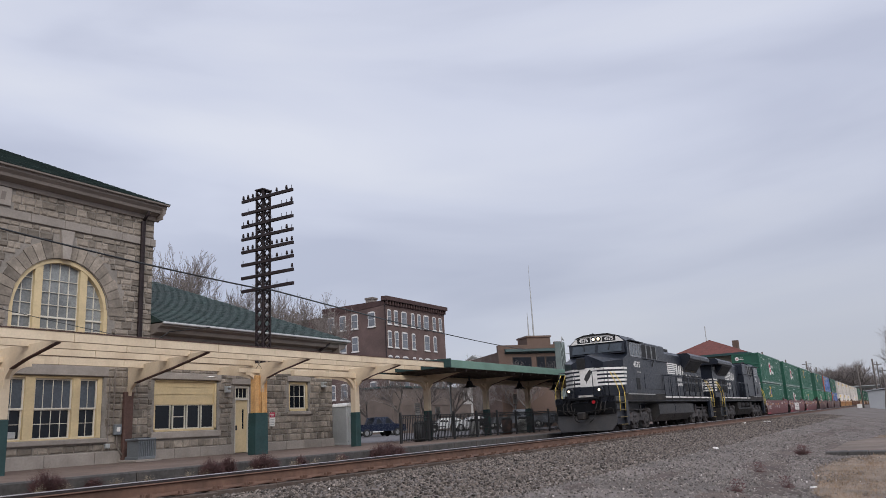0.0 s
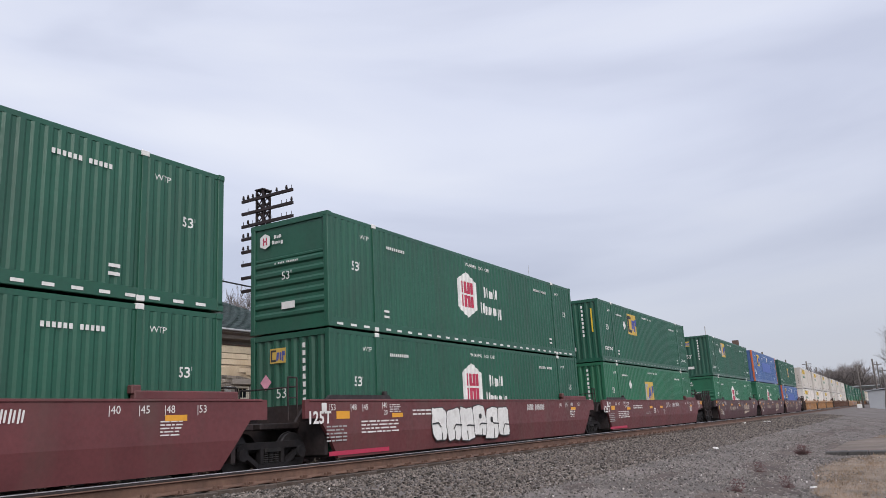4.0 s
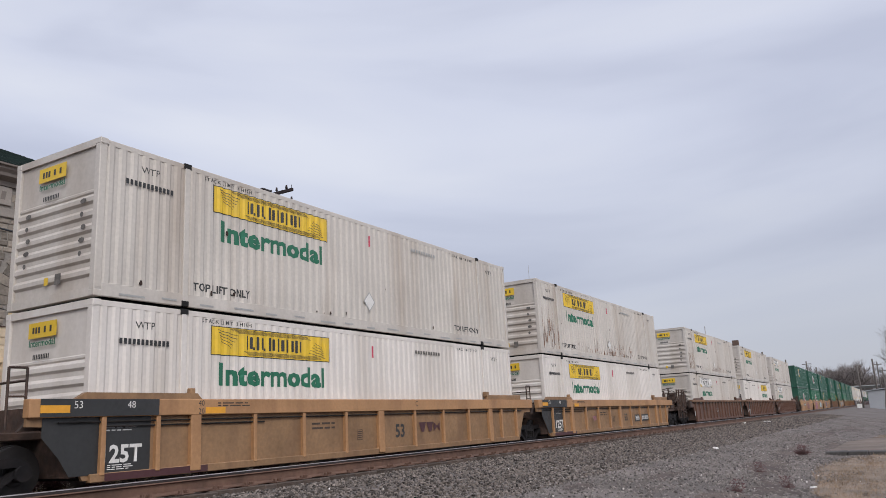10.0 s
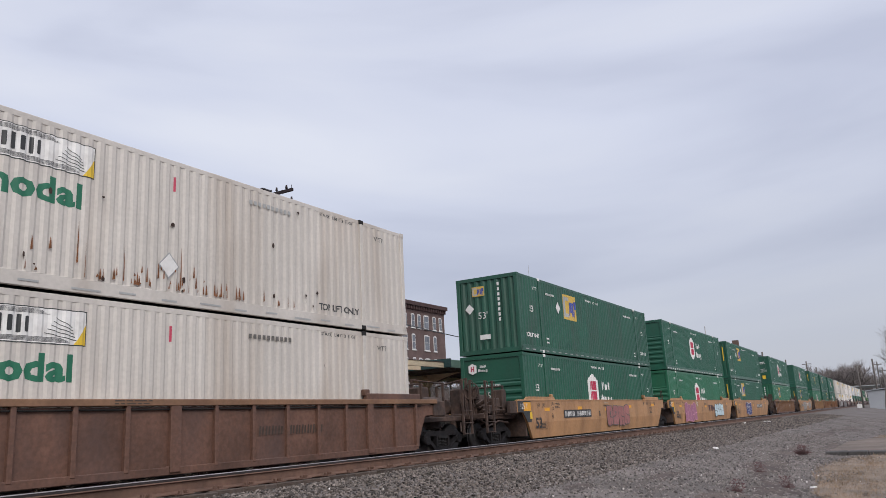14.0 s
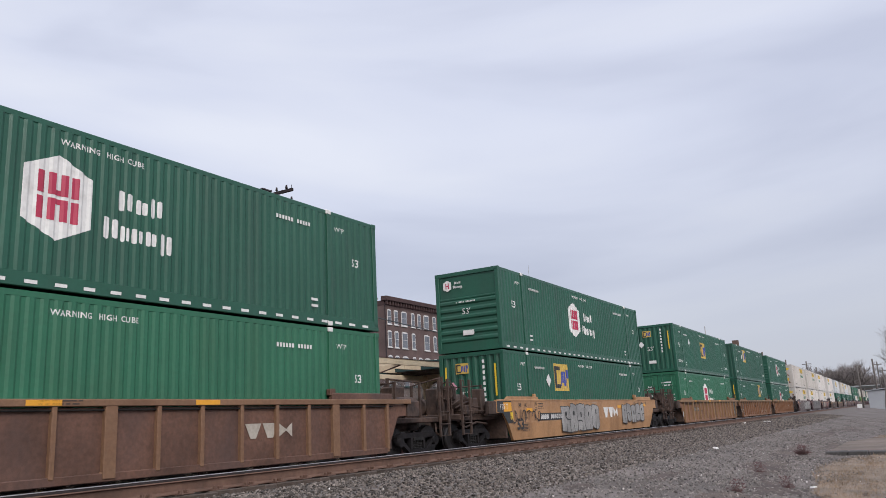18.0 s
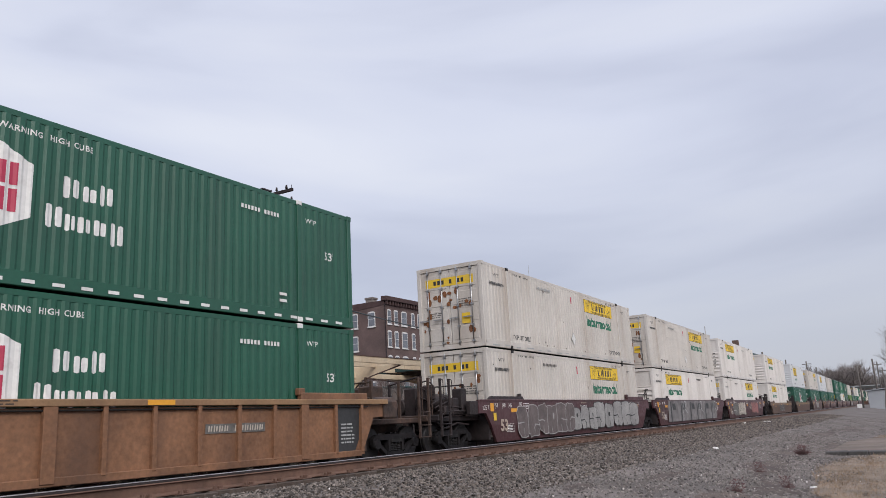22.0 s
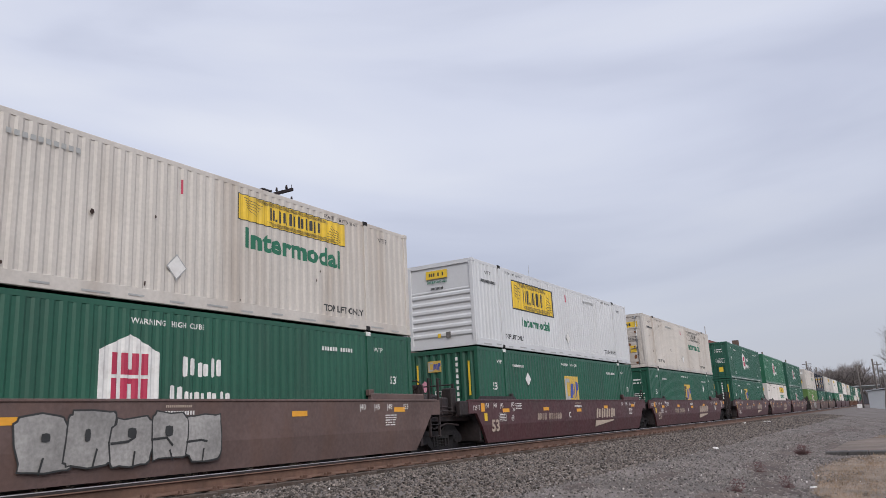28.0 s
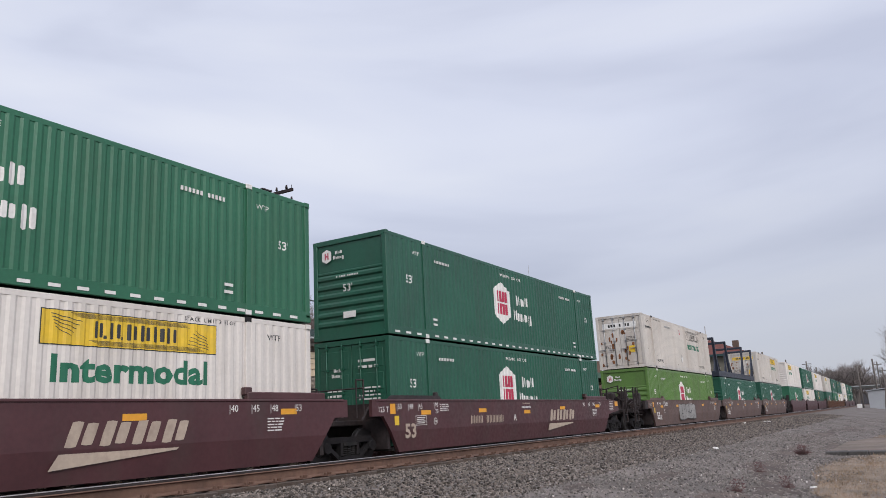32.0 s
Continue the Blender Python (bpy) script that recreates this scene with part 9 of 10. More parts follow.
# what sets single cars apart: numbers, lessor's marks, paint sprayed on them
EXTRAS = {
    1: [("white", 4.2, 9.0, 0.86, 1.0, 6)], 2: [("scrawl", 9.1, 10.0, 1.28, 0.34, 4, P_WHITE, 0.025)], 3: [("scrawl", 8.6, 9.6, 1.15, 0.55, 3, P_GREY, 0.02)],
    5: [("scrawl", -0.1, 0.6, 1.1, 0.3, 4, P_GREY, 0.014)],
    6: [("num", 3.96, 6.53, 0.64, 0.36, P_WHITE, P_BLACK)], 7: [("panel", -0.85, 1.18, 0.58, 1), ("tee", 9.96, 11.04, 0.8, 0.26, M_MAROON)],
    8: [("panel", -0.7, 1.46, 0.88, 1), ("num", 10.39, 12.9, 0.68, 0.32, P_WHITE, P_BLACK), ("scrawl", 4.35, 4.7, 0.78, 0.22, 2, P_LILAC, 0.05)],
    9: [("num", 2.35, 3.66, 0.98, 0.22, P_STENCIL, None), ("scrawl", 5.6, 6.3, 0.9, 0.5, 1, P_GREY, 0.03)], 10: [("panel", -0.05, 1.02, 0.42, 0)],
    11: [("panel", -0.05, 1.02, 0.42, 0), ("num", 10.2, 12.4, 0.9, 0.2, P_STENCIL, None)],
    12: [("rose", 7.9, 11.1, 0.86, 0.95, 4), ("num", 3.0, 6.0, 1.0, 0.3, P_WHITE, P_BLACK)],
    13: [("pink", 2.35, 5.25, 0.82, 1.12, 4), ("tee", 8.85, 10.74, 1.0, 0.42, M_MAROON), ("ice", 10.8, 13.6, 0.86, 0.86, 4), ("scrawl", 5.3, 5.9, 1.3, 0.36, 2, P_WHITE, 0.03)],
    14: [("navy", 4.2, 6.8, 0.86, 1.05, 4), ("num", 9.95, 13.1, 1.06, 0.34, P_WHITE, P_BLACK), ("unit", 9.44), ("scrawl", 3.5, 3.9, 1.1, 0.3, 1, P_LILAC, 0.06)],
    15: [("num", 2.3, 3.6, 0.93, 0.26, P_GREY, None), ("tee", 11.25, 12.65, 0.9, 0.3, P_BONE)],
    16: [("scrawl", -0.1, 2.3, 0.98, 0.5, 6, P_BLACK, 0.04), ("num", 2.25, 4.4, 0.93, 0.26, P_WHITE, P_BLACK), ("chrome", 4.3, 8.4, 0.86, 1.1, 5), ("tee", 9.07, 10.95, 1.0, 0.44, P_WHITE), ("chrome", 11.6, 15.0, 0.92, 0.9, 5)],
    17: [("num", 2.3, 3.75, 0.98, 0.24, P_BONE, P_SOOT)],
    18: [("panel", -0.34, 0.69, 0.2, 0), ("tee", 8.85, 9.77, 0.97, 0.3, P_STENCIL), ("scrawl", 9.0, 12.6, 0.55, 0.3, 5, P_BONE, 0.02), ("scrawl", 3.7, 5.6, 1.47, 0.12, 6, P_BLACK, 0.02)],
    19: [("panel", -0.38, 0.66, 0.16, 0), ("num", 11.3, 12.9, 0.98, 0.18, P_BONE, P_SOOT)],
    20: [("dim", 1.6, 6.8, 0.86, 1.15, 6), ("chrome", 6.6, 9.4, 0.82, 1.0, 3), ("chrome", 9.2, 15.2, 0.9, 1.16, 5)],
    21: [("slab", 1.84, 14.4), ("scrawl", -0.1, 1.75, 0.95, 0.8, 6, P_DIM, 0.03)],
    22: [("shade", 1.5, 4.0, 0.84, 1.1, 1), ("bone", 3.85, 6.95, 0.86, 1.05, 4), ("rose", 10.1, 13.4, 0.92, 0.95, 4), ("scrawl", 8.8, 10.05, 1.0, 0.6, 4, P_BONE, 0.03)],
    23: [("black", 5.55, 9.5, 0.78, 0.76, 5)], 24: [("scrawl", 6.0, 8.2, 0.8, 0.5, 5, P_BLACK, 0.04)],
    25: [("chrome", 5.0, 9.0, 0.86, 0.95, 5)], 31: [("chrome", 5.0, 9.0, 0.86, 0.95, 5)],
}

# ---- locomotives ----
LOCO_L = 21.2


def loco_truck_frame():
    """A cast three-axle frame: a deep wavy beam, a pedestal over each axle, brackets and dampers between."""
    g = Geo()
    top, low = [], []
    n = 66
    for i in range(n + 1):
        x = -2.85 + 5.7 * i / n
        near = min(abs(x - a) for a in (-1.93, 0.0, 1.93))
        fall = max(0.0, abs(x) - 2.35)
        hump = math.exp(-(near / 0.42) ** 4)
        top.append((x, 0.90 + 0.09 * hump - 0.24 * fall))
        low.append((x, 0.54 - 0.28 * hump + 0.22 * fall))
    for (xa, za), (xb, zb), (xc, zc), (xd, zd) in zip(top, top[1:], low[1:], low):
        g.prism([(xa, za), (xb, zb), (xc, zc), (xd, zd)], "y", -0.09, 0.08)
    for x in (-1.93, 0.0, 1.93):
        g.box(x - 0.24, x + 0.24, -0.13, 0.06, 0.72, 0.86, 0.03)
        g.box(x - 0.33, x - 0.25, -0.125, 0.05, 0.24, 0.66, 0.02).box(x + 0.25, x + 0.33, -0.125, 0.05, 0.24, 0.66, 0.02)
        g.box(x - 0.3, x + 0.3, -0.115, 0.03, 0.17, 0.25, 0.02)
    for x in (-0.97, 0.97):
        g.box(x - 0.1, x + 0.1, -0.16, -0.05, 0.74, 1.04, 0.03)
        g.cyl((x, -0.12, 1.02), (x, -0.12, 1.3), 0.04, seg=8)
    for x in (-2.62, 2.62):
        g.box(x - 0.1, x + 0.1, -0.16, 0.02, 0.5, 0.9, 0.03)
    g.path([(-2.6, -0.12, 0.98), (-1.4, -0.12, 1.06), (1.4, -0.12, 1.06), (2.6, -0.12, 0.98)], 0.02)
    return g


def loco_truck(parent, x):
    t = part("truck", cached("loco_truck", 0, lambda: Geo().box(-2.3, 2.3, -0.8, 0.8, 0.55, 0.95, 0.05).cyl((-1.93, -0.9, 0.53), (-1.93, 0.9, 0.53), 0.12, seg=10)
             .cyl((0, -0.9, 0.53), (0, 0.9, 0.53), 0.12, seg=10).cyl((1.93, -0.9, 0.53), (1.93, 0.9, 0.53), 0.12, seg=10), M_DARK), None, parent, m=pose(x, 0, 0))
    for y in (-1.12, 1.12):
        turn = 0 if y < 0 else 180
        part("truck_frame", cached("truck_frame", 0, loco_truck_frame, M_LOCOTRUCK), None, t, m=pose(0, y, 0, 0, 0, turn))
        for wx in (-1.93, 0.0, 1.93):
            part("wheel", cached("wheel", 0.53, lambda: wheel_geo(0.53), M_WHEEL), None, t, m=pose(wx, y * 0.67, 0.53, 0, 0, turn))
            part("journal_box", cached("journal_box", 0, lambda: Geo().cyl((0, -0.2, 0.5), (0, 0.05, 0.5), 0.14, seg=12).cyl((0, -0.23, 0.5), (0, -0.19, 0.5), 0.07, seg=8), M_LOCOTRUCK), None, t,
                 m=pose(wx, y, 0, 0, 0, turn))
        for wx in (-0.98, 0.98, -2.45, 2.45):
            sp = Geo()
            for i in range(5):
                sp.cyl((0, 0, 0.36 + i * 0.055), (0, 0, 0.395 + i * 0.055), 0.1, seg=8)
            tagged(part("spring", cached("coil", 0, lambda: sp, M_UNDER), None, t, m=pose(wx, y, 0)), kind="stuff")
        part("brake_cylinder", cached("brake_cylinder", 0, lambda: Geo().cyl((-2.75, 0, 1.0), (-2.2, 0, 1.0), 0.16, seg=12).cyl((2.2, 0, 1.0), (2.75, 0, 1.0), 0.16, seg=12)
             .path([(-2.2, -0.02, 1.08), (0, -0.02, 1.12), (2.2, -0.02, 1.08)], 0.022), M_LOCOTRUCK), None, t, m=pose(0, y, 0, 0, 0, turn))
    return t


def cab_shell():
    """Wide cab with a crowned roof."""
    return Geo().prism([(-1.5, 1.78), (-1.5, 4.40), (-1.1, 4.72), (-0.6, 4.84), (0.6, 4.84), (1.1, 4.72), (1.5, 4.40), (1.5, 1.78)], "x", 2.55, 4.97)


def nose_shell():
    """The blunt nose: a flat front, raked cheeks, a crowned top that rises to the windshield."""
    g = Geo()
    fl, fr, fm = (0.85, 0.8, 3.36), (0.85, -0.8, 3.36), (0.92, 0.0, 3.74)
    sl, sr = (1.72, 1.5, 3.46), (1.72, -1.5, 3.46)
    wl_, wr_, wm = (2.55, 1.5, 3.76), (2.55, -1.5, 3.76), (2.55, 0.0, 3.98)
    b = [(0.85, 0.8, 1.78), (0.85, -0.8, 1.78), (1.72, -1.5, 1.78), (2.55, -1.5, 1.78), (2.55, 1.5, 1.78), (1.72, 1.5, 1.78)]
    g.face([b[0], b[1], fr, fm, fl]).face([b[1], b[2], sr, fr]).face([b[2], b[3], wr_, sr]).face([b[5], b[0], fl, sl]).face([b[4], b[5], sl, wl_])
    g.face([fr, sr, wr_, wm, fm]).face([fm, wm, wl_, sl, fl]).face(b[::-1]).face([b[3], b[4], wl_, wm, wr_])
    return g


def locomotive(number, name_label, evo):
    root = thing("locomotive", name_label, "locomotive", group="locomotives of the train")
    L = LOCO_L
    part("underframe", Geo().box(0.1, L - 0.1, -1.5, 1.5, 1.45, 1.72, 0.03).box(0.4, L - 0.4, -0.7, 0.7, 1.0, 1.5), M_BLACK, root)
    part("walkway_edge", Geo().box(1.75, L - 0.9, -1.54, -1.5, 1.55, 1.76).box(1.75, L - 0.9, 1.5, 1.54, 1.55, 1.76), M_UNDER, root)
    for s in (-1, 1):
        part("sill_stripe", Geo().box(1.9, 6.5, s * 1.563, s * 1.566, 1.80, 1.84), P_GREY, root)
    part("sill_stripe", Geo().box(0.092, 0.097, -0.42, 0.3, 1.755, 1.83).box(0.092, 0.16, -0.42, 0.3, 1.745, 1.83), P_WHITE, root)
    white_edge = [rect(6.6 + i * 1.72, 8.1 + i * 1.72, 0, 0.075) for i in range(8)]
    part("edge_stripe", flat(white_edge), P_WHITE, root, m=pose(0, -1.545, 1.66))
    part("edge_stripe", flat([[(-x_, z_) for x_, z_ in q_][::-1] for q_ in white_edge]), P_WHITE, root, m=pose(0, 1.545, 1.66, 0, 0, 180))
    # cab, nose
    part("cab", cab_shell(), M_BLACK, root)
    part("nose", nose_shell(), M_BLACK, root)
    part("cab_roof", Geo().prism([(-1.12, 4.72), (-0.62, 4.87), (0.62, 4.87), (1.12, 4.72), (0.6, 4.80), (-0.6, 4.80)], "x", 2.42, 5.0), M_UNDER, root)
    for s in (-1, 1):
        part("windshield", Geo().prism([(2.33, 3.92), (2.37, 3.92), (2.58, 4.40), (2.54, 4.40)], "y", min(s * 0.07, s * 1.28), max(s * 0.07, s * 1.28)), G_CAB, root)
        part("windshield_frame", Geo().prism([(2.35, 3.84), (2.56, 3.84), (2.56, 4.46), (2.552, 4.46)], "y", min(s * 0.0, s * 1.42), max(s * 0.0, s * 1.42)), M_BLACK, root)
        part("wiper", Geo().path([(2.5, s * 0.7, 4.42), (2.36, s * 0.62, 4.05)], 0.014, 5), M_DARK, root)
        part("side_window", Geo().box(2.98, 4.68, s * 1.49, s * 1.512, 3.72, 4.32), G_CAB, root)
        fr = Geo()
        for a, b in ((2.9, 2.98), (3.5, 3.55), (3.98, 4.03), (4.35, 4.4), (4.68, 4.74)):
            fr.box(a, b, s * 1.495, s * 1.525, 3.66, 4.36)
        fr.box(2.9, 4.74, s * 1.495, s * 1.525, 4.32, 4.36).box(2.9, 4.74, s * 1.495, s * 1.525, 3.66, 3.72)
        part("window_frame", fr, M_CHROME, root)
        part("drip_rail", Geo().prism([(2.75, 4.47), (4.95, 4.45), (4.95, 4.42), (2.75, 4.44)], "y", s * 1.45, s * 1.66), M_BLACK, root)
        part("grab_iron", Geo().path([(0.8, s * 0.35, 3.05), (0.76, s * 0.35, 3.1), (0.76, s * 0.65, 3.1), (0.8, s * 0.65, 3.05)], 0.014, 5), M_UNDER, root)
    part("number_board", Geo().prism([(-1.38, 4.42), (1.38, 4.42), (1.05, 4.70), (0.6, 4.80), (-0.6, 4.80), (-1.05, 4.70)], "x", 2.47, 2.56), P_WHITE, root)
    for y in (-0.66, 0.66):
        part("number_glass", Geo().box(2.462, 2.48, y - 0.34, y + 0.34, 4.47, 4.72, 0.006), M_DARK, root)
        mark(root, number, 0.24, P_WHITE, pose(2.458, y, 4.595, 0, 0, -90), 1.0, 0.008, "road_number")
    lamp = glow("headlight_glow", (1.0, 0.84, 0.60), 2.2) if evo else glow("headlight_dim", (0.5, 0.5, 0.48), 0.1)
    for y in (-0.13, 0.13):
        part("headlight", Geo().cyl((2.40, y, 4.62), (2.48, y, 4.62), 0.07, seg=14), lamp, root)
        part("headlight_rim", Geo().cyl((2.42, y, 4.62), (2.48, y, 4.62), 0.125, seg=14), M_DARK, root)
    for y in (-0.75, 0.75):
        part("ditch_light", Geo().cyl((0.06, y, 2.05), (0.16, y, 2.05), 0.052, seg=14), lamp, root)
        part("ditch_light_housing", Geo().cyl((0.1, y, 2.05), (0.3, y, 2.05), 0.15, seg=14).box(0.15, 0.3, y - 0.06, y + 0.06, 1.72, 1.95), M_BLACK, root)
    part("marker_lamp", Geo().cyl((-0.02, -0.45, 1.5), (0.12, -0.45, 1.5), 0.075, seg=12), M_TAIL2, root, "red marker lens")
    part("uncoupling_lever", Geo().path([(-0.05, -1.3, 1.2), (-0.1, -0.6, 1.1), (-0.12, 0.0, 1.05), (-0.1, 0.6, 1.1), (-0.05, 1.3, 1.2)], 0.022, 6), M_UNDER, root)
    part("nose_door", Geo().box(0.80, 0.86, 0.1, 0.52, 3.08, 3.62, 0.02), M_DARK, root)
    # white stripes and mark on the nose
    front = [rect(-0.79, -0.42, 2.26 + i * 0.185, 2.36 + i * 0.185) for i in range(5)] + [rect(0.45, 0.79, 2.26 + i * 0.185, 2.36 + i * 0.185) for i in range(5)] + [rect(-0.42, 0.45, 2.24, 3.12)]
    part("nose_stripe", flat(front), P_WHITE, root, m=pose(0.844, 0, 0, 0, 0, -90))
    part("nose_mark", flat([[(-0.16, 2.3), (-0.06, 2.5), (0.05, 2.62), (0.2, 2.92), (0.12, 3.06), (0.02, 2.96), (-0.12, 2.8), (-0.22, 2.6), (-0.12, 2.5)]]), P_BLACK, root, m=pose(0.840, 0, 0, 0, 0, -90))
    for s in (-1, 1):
        q = [rect(0.0, 1.115, i * 0.185, 0.10 + i * 0.185) for i in range(5)]
        part("nose_stripe", flat(q) if s < 0 else flat([[(-x, z) for x, z in w][::-1] for w in q]), P_WHITE, root,
             m=pose(0.847, -0.805, 2.26, 0, 0, -38.8) if s < 0 else pose(0.847, 0.805, 2.26, 0, 0, 180 + 38.8))
        c = [rect(0.0, 0.18 + 0.07 * i, i * 0.185, 0.10 + i * 0.185, 0.03) for i in range(5)]
        part("cab_stripe", flat(c) if s < 0 else flat([[(-x, z) for x, z in w][::-1] for w in c]), P_WHITE, root,
             m=pose(1.72, -1.506, 2.26) if s < 0 else pose(1.72, 1.506, 2.26, 0, 0, 180))
        mark(root, number, 0.4, P_WHITE, pose(3.9, s * 1.506, 3.28, 0, 0, 0 if s < 0 else 180), 1.04, 0.008, "road_number", 1.35)
        bars(root, 0.6, 0.07, P_WHITE, pose(4.2, s * 1.506, 2.92, 0, 0, 0 if s < 0 else 180), 1, 9, 4)
        part("cab_hatch", Geo().box(3.6, 4.15, s * 1.5, s * 1.515, 2.05, 2.62, 0.01), M_DARK, root)
    # equipment cabinets and hood
    part("equipment_cabinet", Geo().box(4.97, 9.8, -1.44, 1.44, 1.75, 3.62, 0.03).box(4.97, 9.8, -1.40, 1.40, 3.62, 4.54, 0.06), M_BLACK, root)
    part("blower_duct", Geo().box(5.2, 9.5, -1.462, -1.42, 2.1, 2.9, 0.01), M_BLACK, root)
    part("duct_skirt", Geo().box(1.5, 8.5, -1.56, -1.5, 1.52, 1.86, 0.01).box(1.5, 8.5, 1.5, 1.56, 1.52, 1.86, 0.01), M_UNDER, root)
    for s in (-1, 1):
        for i in range(3):
            x = 5.2 + i * 0.95
            part("grille", Geo().box(x, x + 0.8, s * 1.40, s * 1.415, 3.76, 4.38), M_DARK, root)
            part("grille_frame", Geo().box(x - 0.05, x, s * 1.40, s * 1.44, 3.7, 4.42).box(x + 0.8, x + 0.85, s * 1.40, s * 1.44, 3.7, 4.42), M_CHROME, root)
        part("cab_handrail", Geo().path([(5.6, s * 1.55, 3.62), (9.6, s * 1.55, 3.62)], 0.02).path([(6.9, s * 1.55, 3.62), (6.9, s * 1.44, 3.3)], 0.02), M_UNDER, root)
    part("engine_hood", Geo().prism([(-1.0, 1.75), (-1.0, 4.25), (-0.86, 4.42), (0.86, 4.42), (1.0, 4.25), (1.0, 1.75)], "x", 9.7, 15.0), M_BLACK, root)
    part("exhaust_stack", Geo().box(10.6, 11.6, -0.35, 0.35, 4.4, 4.58, 0.03).box(11.9, 13.0, -0.8, 0.8, 4.4, 4.62, 0.04), M_UNDER, root)
    for i in range(6):
        x = 9.9 + i * 0.84
        part("hood_door", Geo().box(x, x + 0.78, -1.02, -0.99, 1.85, 3.5, 0.006), M_BLACK, root)
    # radiator with overhanging wings
    part("radiator_cab", Geo().box(15.0, L - 0.9, -1.02, 1.02, 1.75, 3.35, 0.02), M_BLACK, root)
    wing = [(-1.55, 4.06), (-1.6, 4.12), (-1.6, 4.30), (-1.42, 4.46), (1.42, 4.46), (1.6, 4.30), (1.6, 4.12), (1.55, 4.06), (1.02, 3.35), (-1.02, 3.35)]
    part("radiator_wing", Geo().prism(wing, "x", 15.2, L - 2.3), M_BLACK, root)
    part("rear_hood", Geo().box(L - 2.3, L - 0.9, -1.02, 1.02, 3.3, 4.1), M_BLACK, root)
    part("radiator_roof", Geo().prism([(-1.55, 4.05), (-1.6, 4.1), (-1.6, 4.3), (-1.42, 4.47), (1.42, 4.47), (1.6, 4.3), (1.6, 4.1), (1.55, 4.05)], "x", L - 2.302, L - 0.5), M_BLACK, root)
    for s in (-1, 1):
        part("radiator_grille", Geo().face([(15.5, s * 1.10, 3.43), (L - 2.5, s * 1.11, 3.43), (L - 2.6, s * 1.51, 3.98), (15.6, s * 1.50, 3.98)]), M_DARK, root)
    for i in range(5):
        x = 15.25 + i * 0.98
        part("hood_door", Geo().box(x, x + 0.88, -1.045, -1.01, 1.85, 3.25, 0.008), M_BLACK, root)
        for sy in (-1, 1):
            y0, y1 = sorted((sy * 1.035, sy * 1.055))
            for lx in ((0.1, 0.4), (0.48, 0.78)):
                part("louver", Geo().box(x + lx[0], x + lx[1], y0, y1, 2.72, 3.1).box(x + lx[0], x + lx[1], y0, y1, 2.1, 2.6), M_DARK, root)
    for x in (15.9, 16.9, 18.9):
        part("label_plate", flat([rect(-0.12, 0.12, -0.04, 0.04)]), P_WHITE, root, m=pose(x, -1.056, 3.12))
    # rear end: number, light, stripes
    R = lambda y, z: pose(L - 0.893, y, z, 0, 0, 90)
    rear = [rect(-0.95, -0.3, 2.2 + i * 0.19, 2.31 + i * 0.19) for i in range(5)] + [rect(0.3, 0.95, 2.2 + i * 0.19, 2.31 + i * 0.19) for i in range(5)] + [rect(-0.3, 0.3, 2.16, 3.06)]
    part("rear_stripe", flat(rear), P_WHITE, root, m=R(0, 0))
    part("rear_mark", flat([[(-0.14, 2.25), (0.0, 2.45), (0.14, 2.8), (0.08, 2.95), (-0.08, 2.75), (-0.18, 2.5)]]), P_BLACK, root, m=R(0, 0) @ Matrix.Translation((0, -0.004, 0)))
    for y in ((-0.7, 0.7) if evo else (-0.62,)):
        mark(root, number, 0.26, P_GREY, R(y, 3.6), 1.0, 0.01, "road_number")
    for z in (3.62, 3.86):
        part("rear_light", Geo().cyl((L - 0.92, 0, z), (L - 0.84, 0, z), 0.1, seg=12), M_CHROME, root)
    side_r = [rect(-1.3 + 0.12 * (4 - i), 0, i * 0.19, 0.11 + i * 0.19, -0.0) for i in range(5)]
    if not evo:
        part("hood_stripe", flat(side_r), P_WHITE, root, m=pose(L - 0.92, -1.06, 2.2))
        part("hood_stripe", flat([[(-x, z) for x, z in q][::-1] for q in side_r]), P_WHITE, root, m=pose(L - 0.92, 1.06, 2.2, 0, 0, 180))
    for s in (-1, 1):
        if not evo:
            mark(root, number, 0.3, P_GREY, pose(L - 1.7, s * 1.028, 3.8, 0, 0, 0 if s < 0 else 180), 1.04, 0.006, "road_number", 1.4)
        # speed-lined brand mark on the hood
        q = [rect(-1.9 - 0.0 * i, -0.35 + 0.10 * i, 3.22 + i * 0.115, 3.29 + i * 0.115, 0.04) for i in range(6)]
        q += twin(0.32, 3.51, 0.36, 0.31, 0.27, 0.1, 14) + twin(1.14, 3.51, 0.36, 0.31, 0.27, 0.1, 8)
        tagged(part("brand_mark", flat(q), P_WHITE, root, m=pose(13.65, s * 1.026, -0.12, 0, 0, 0 if s < 0 else 180) @ Matrix.Diagonal((1.12, 1, 1, 1))), kind="stuff")
        bars(root, 1.35, 0.24, P_WHITE, pose(14.35, s * 1.026, 2.78, 0, 0, 0 if s < 0 else 180), 1, 7, 12)
        bars(root, 1.35, 0.24, P_WHITE, pose(14.35, s * 1.026, 2.5, 0, 0, 0 if s < 0 else 180), 1, 8, 13)
    # tank
    tank = [(-1.32, 1.38), (-1.45, 1.28), (-1.45, 0.8), (-1.05, 0.42), (1.05, 0.42), (1.45, 0.8), (1.45, 1.28), (1.32, 1.38)]
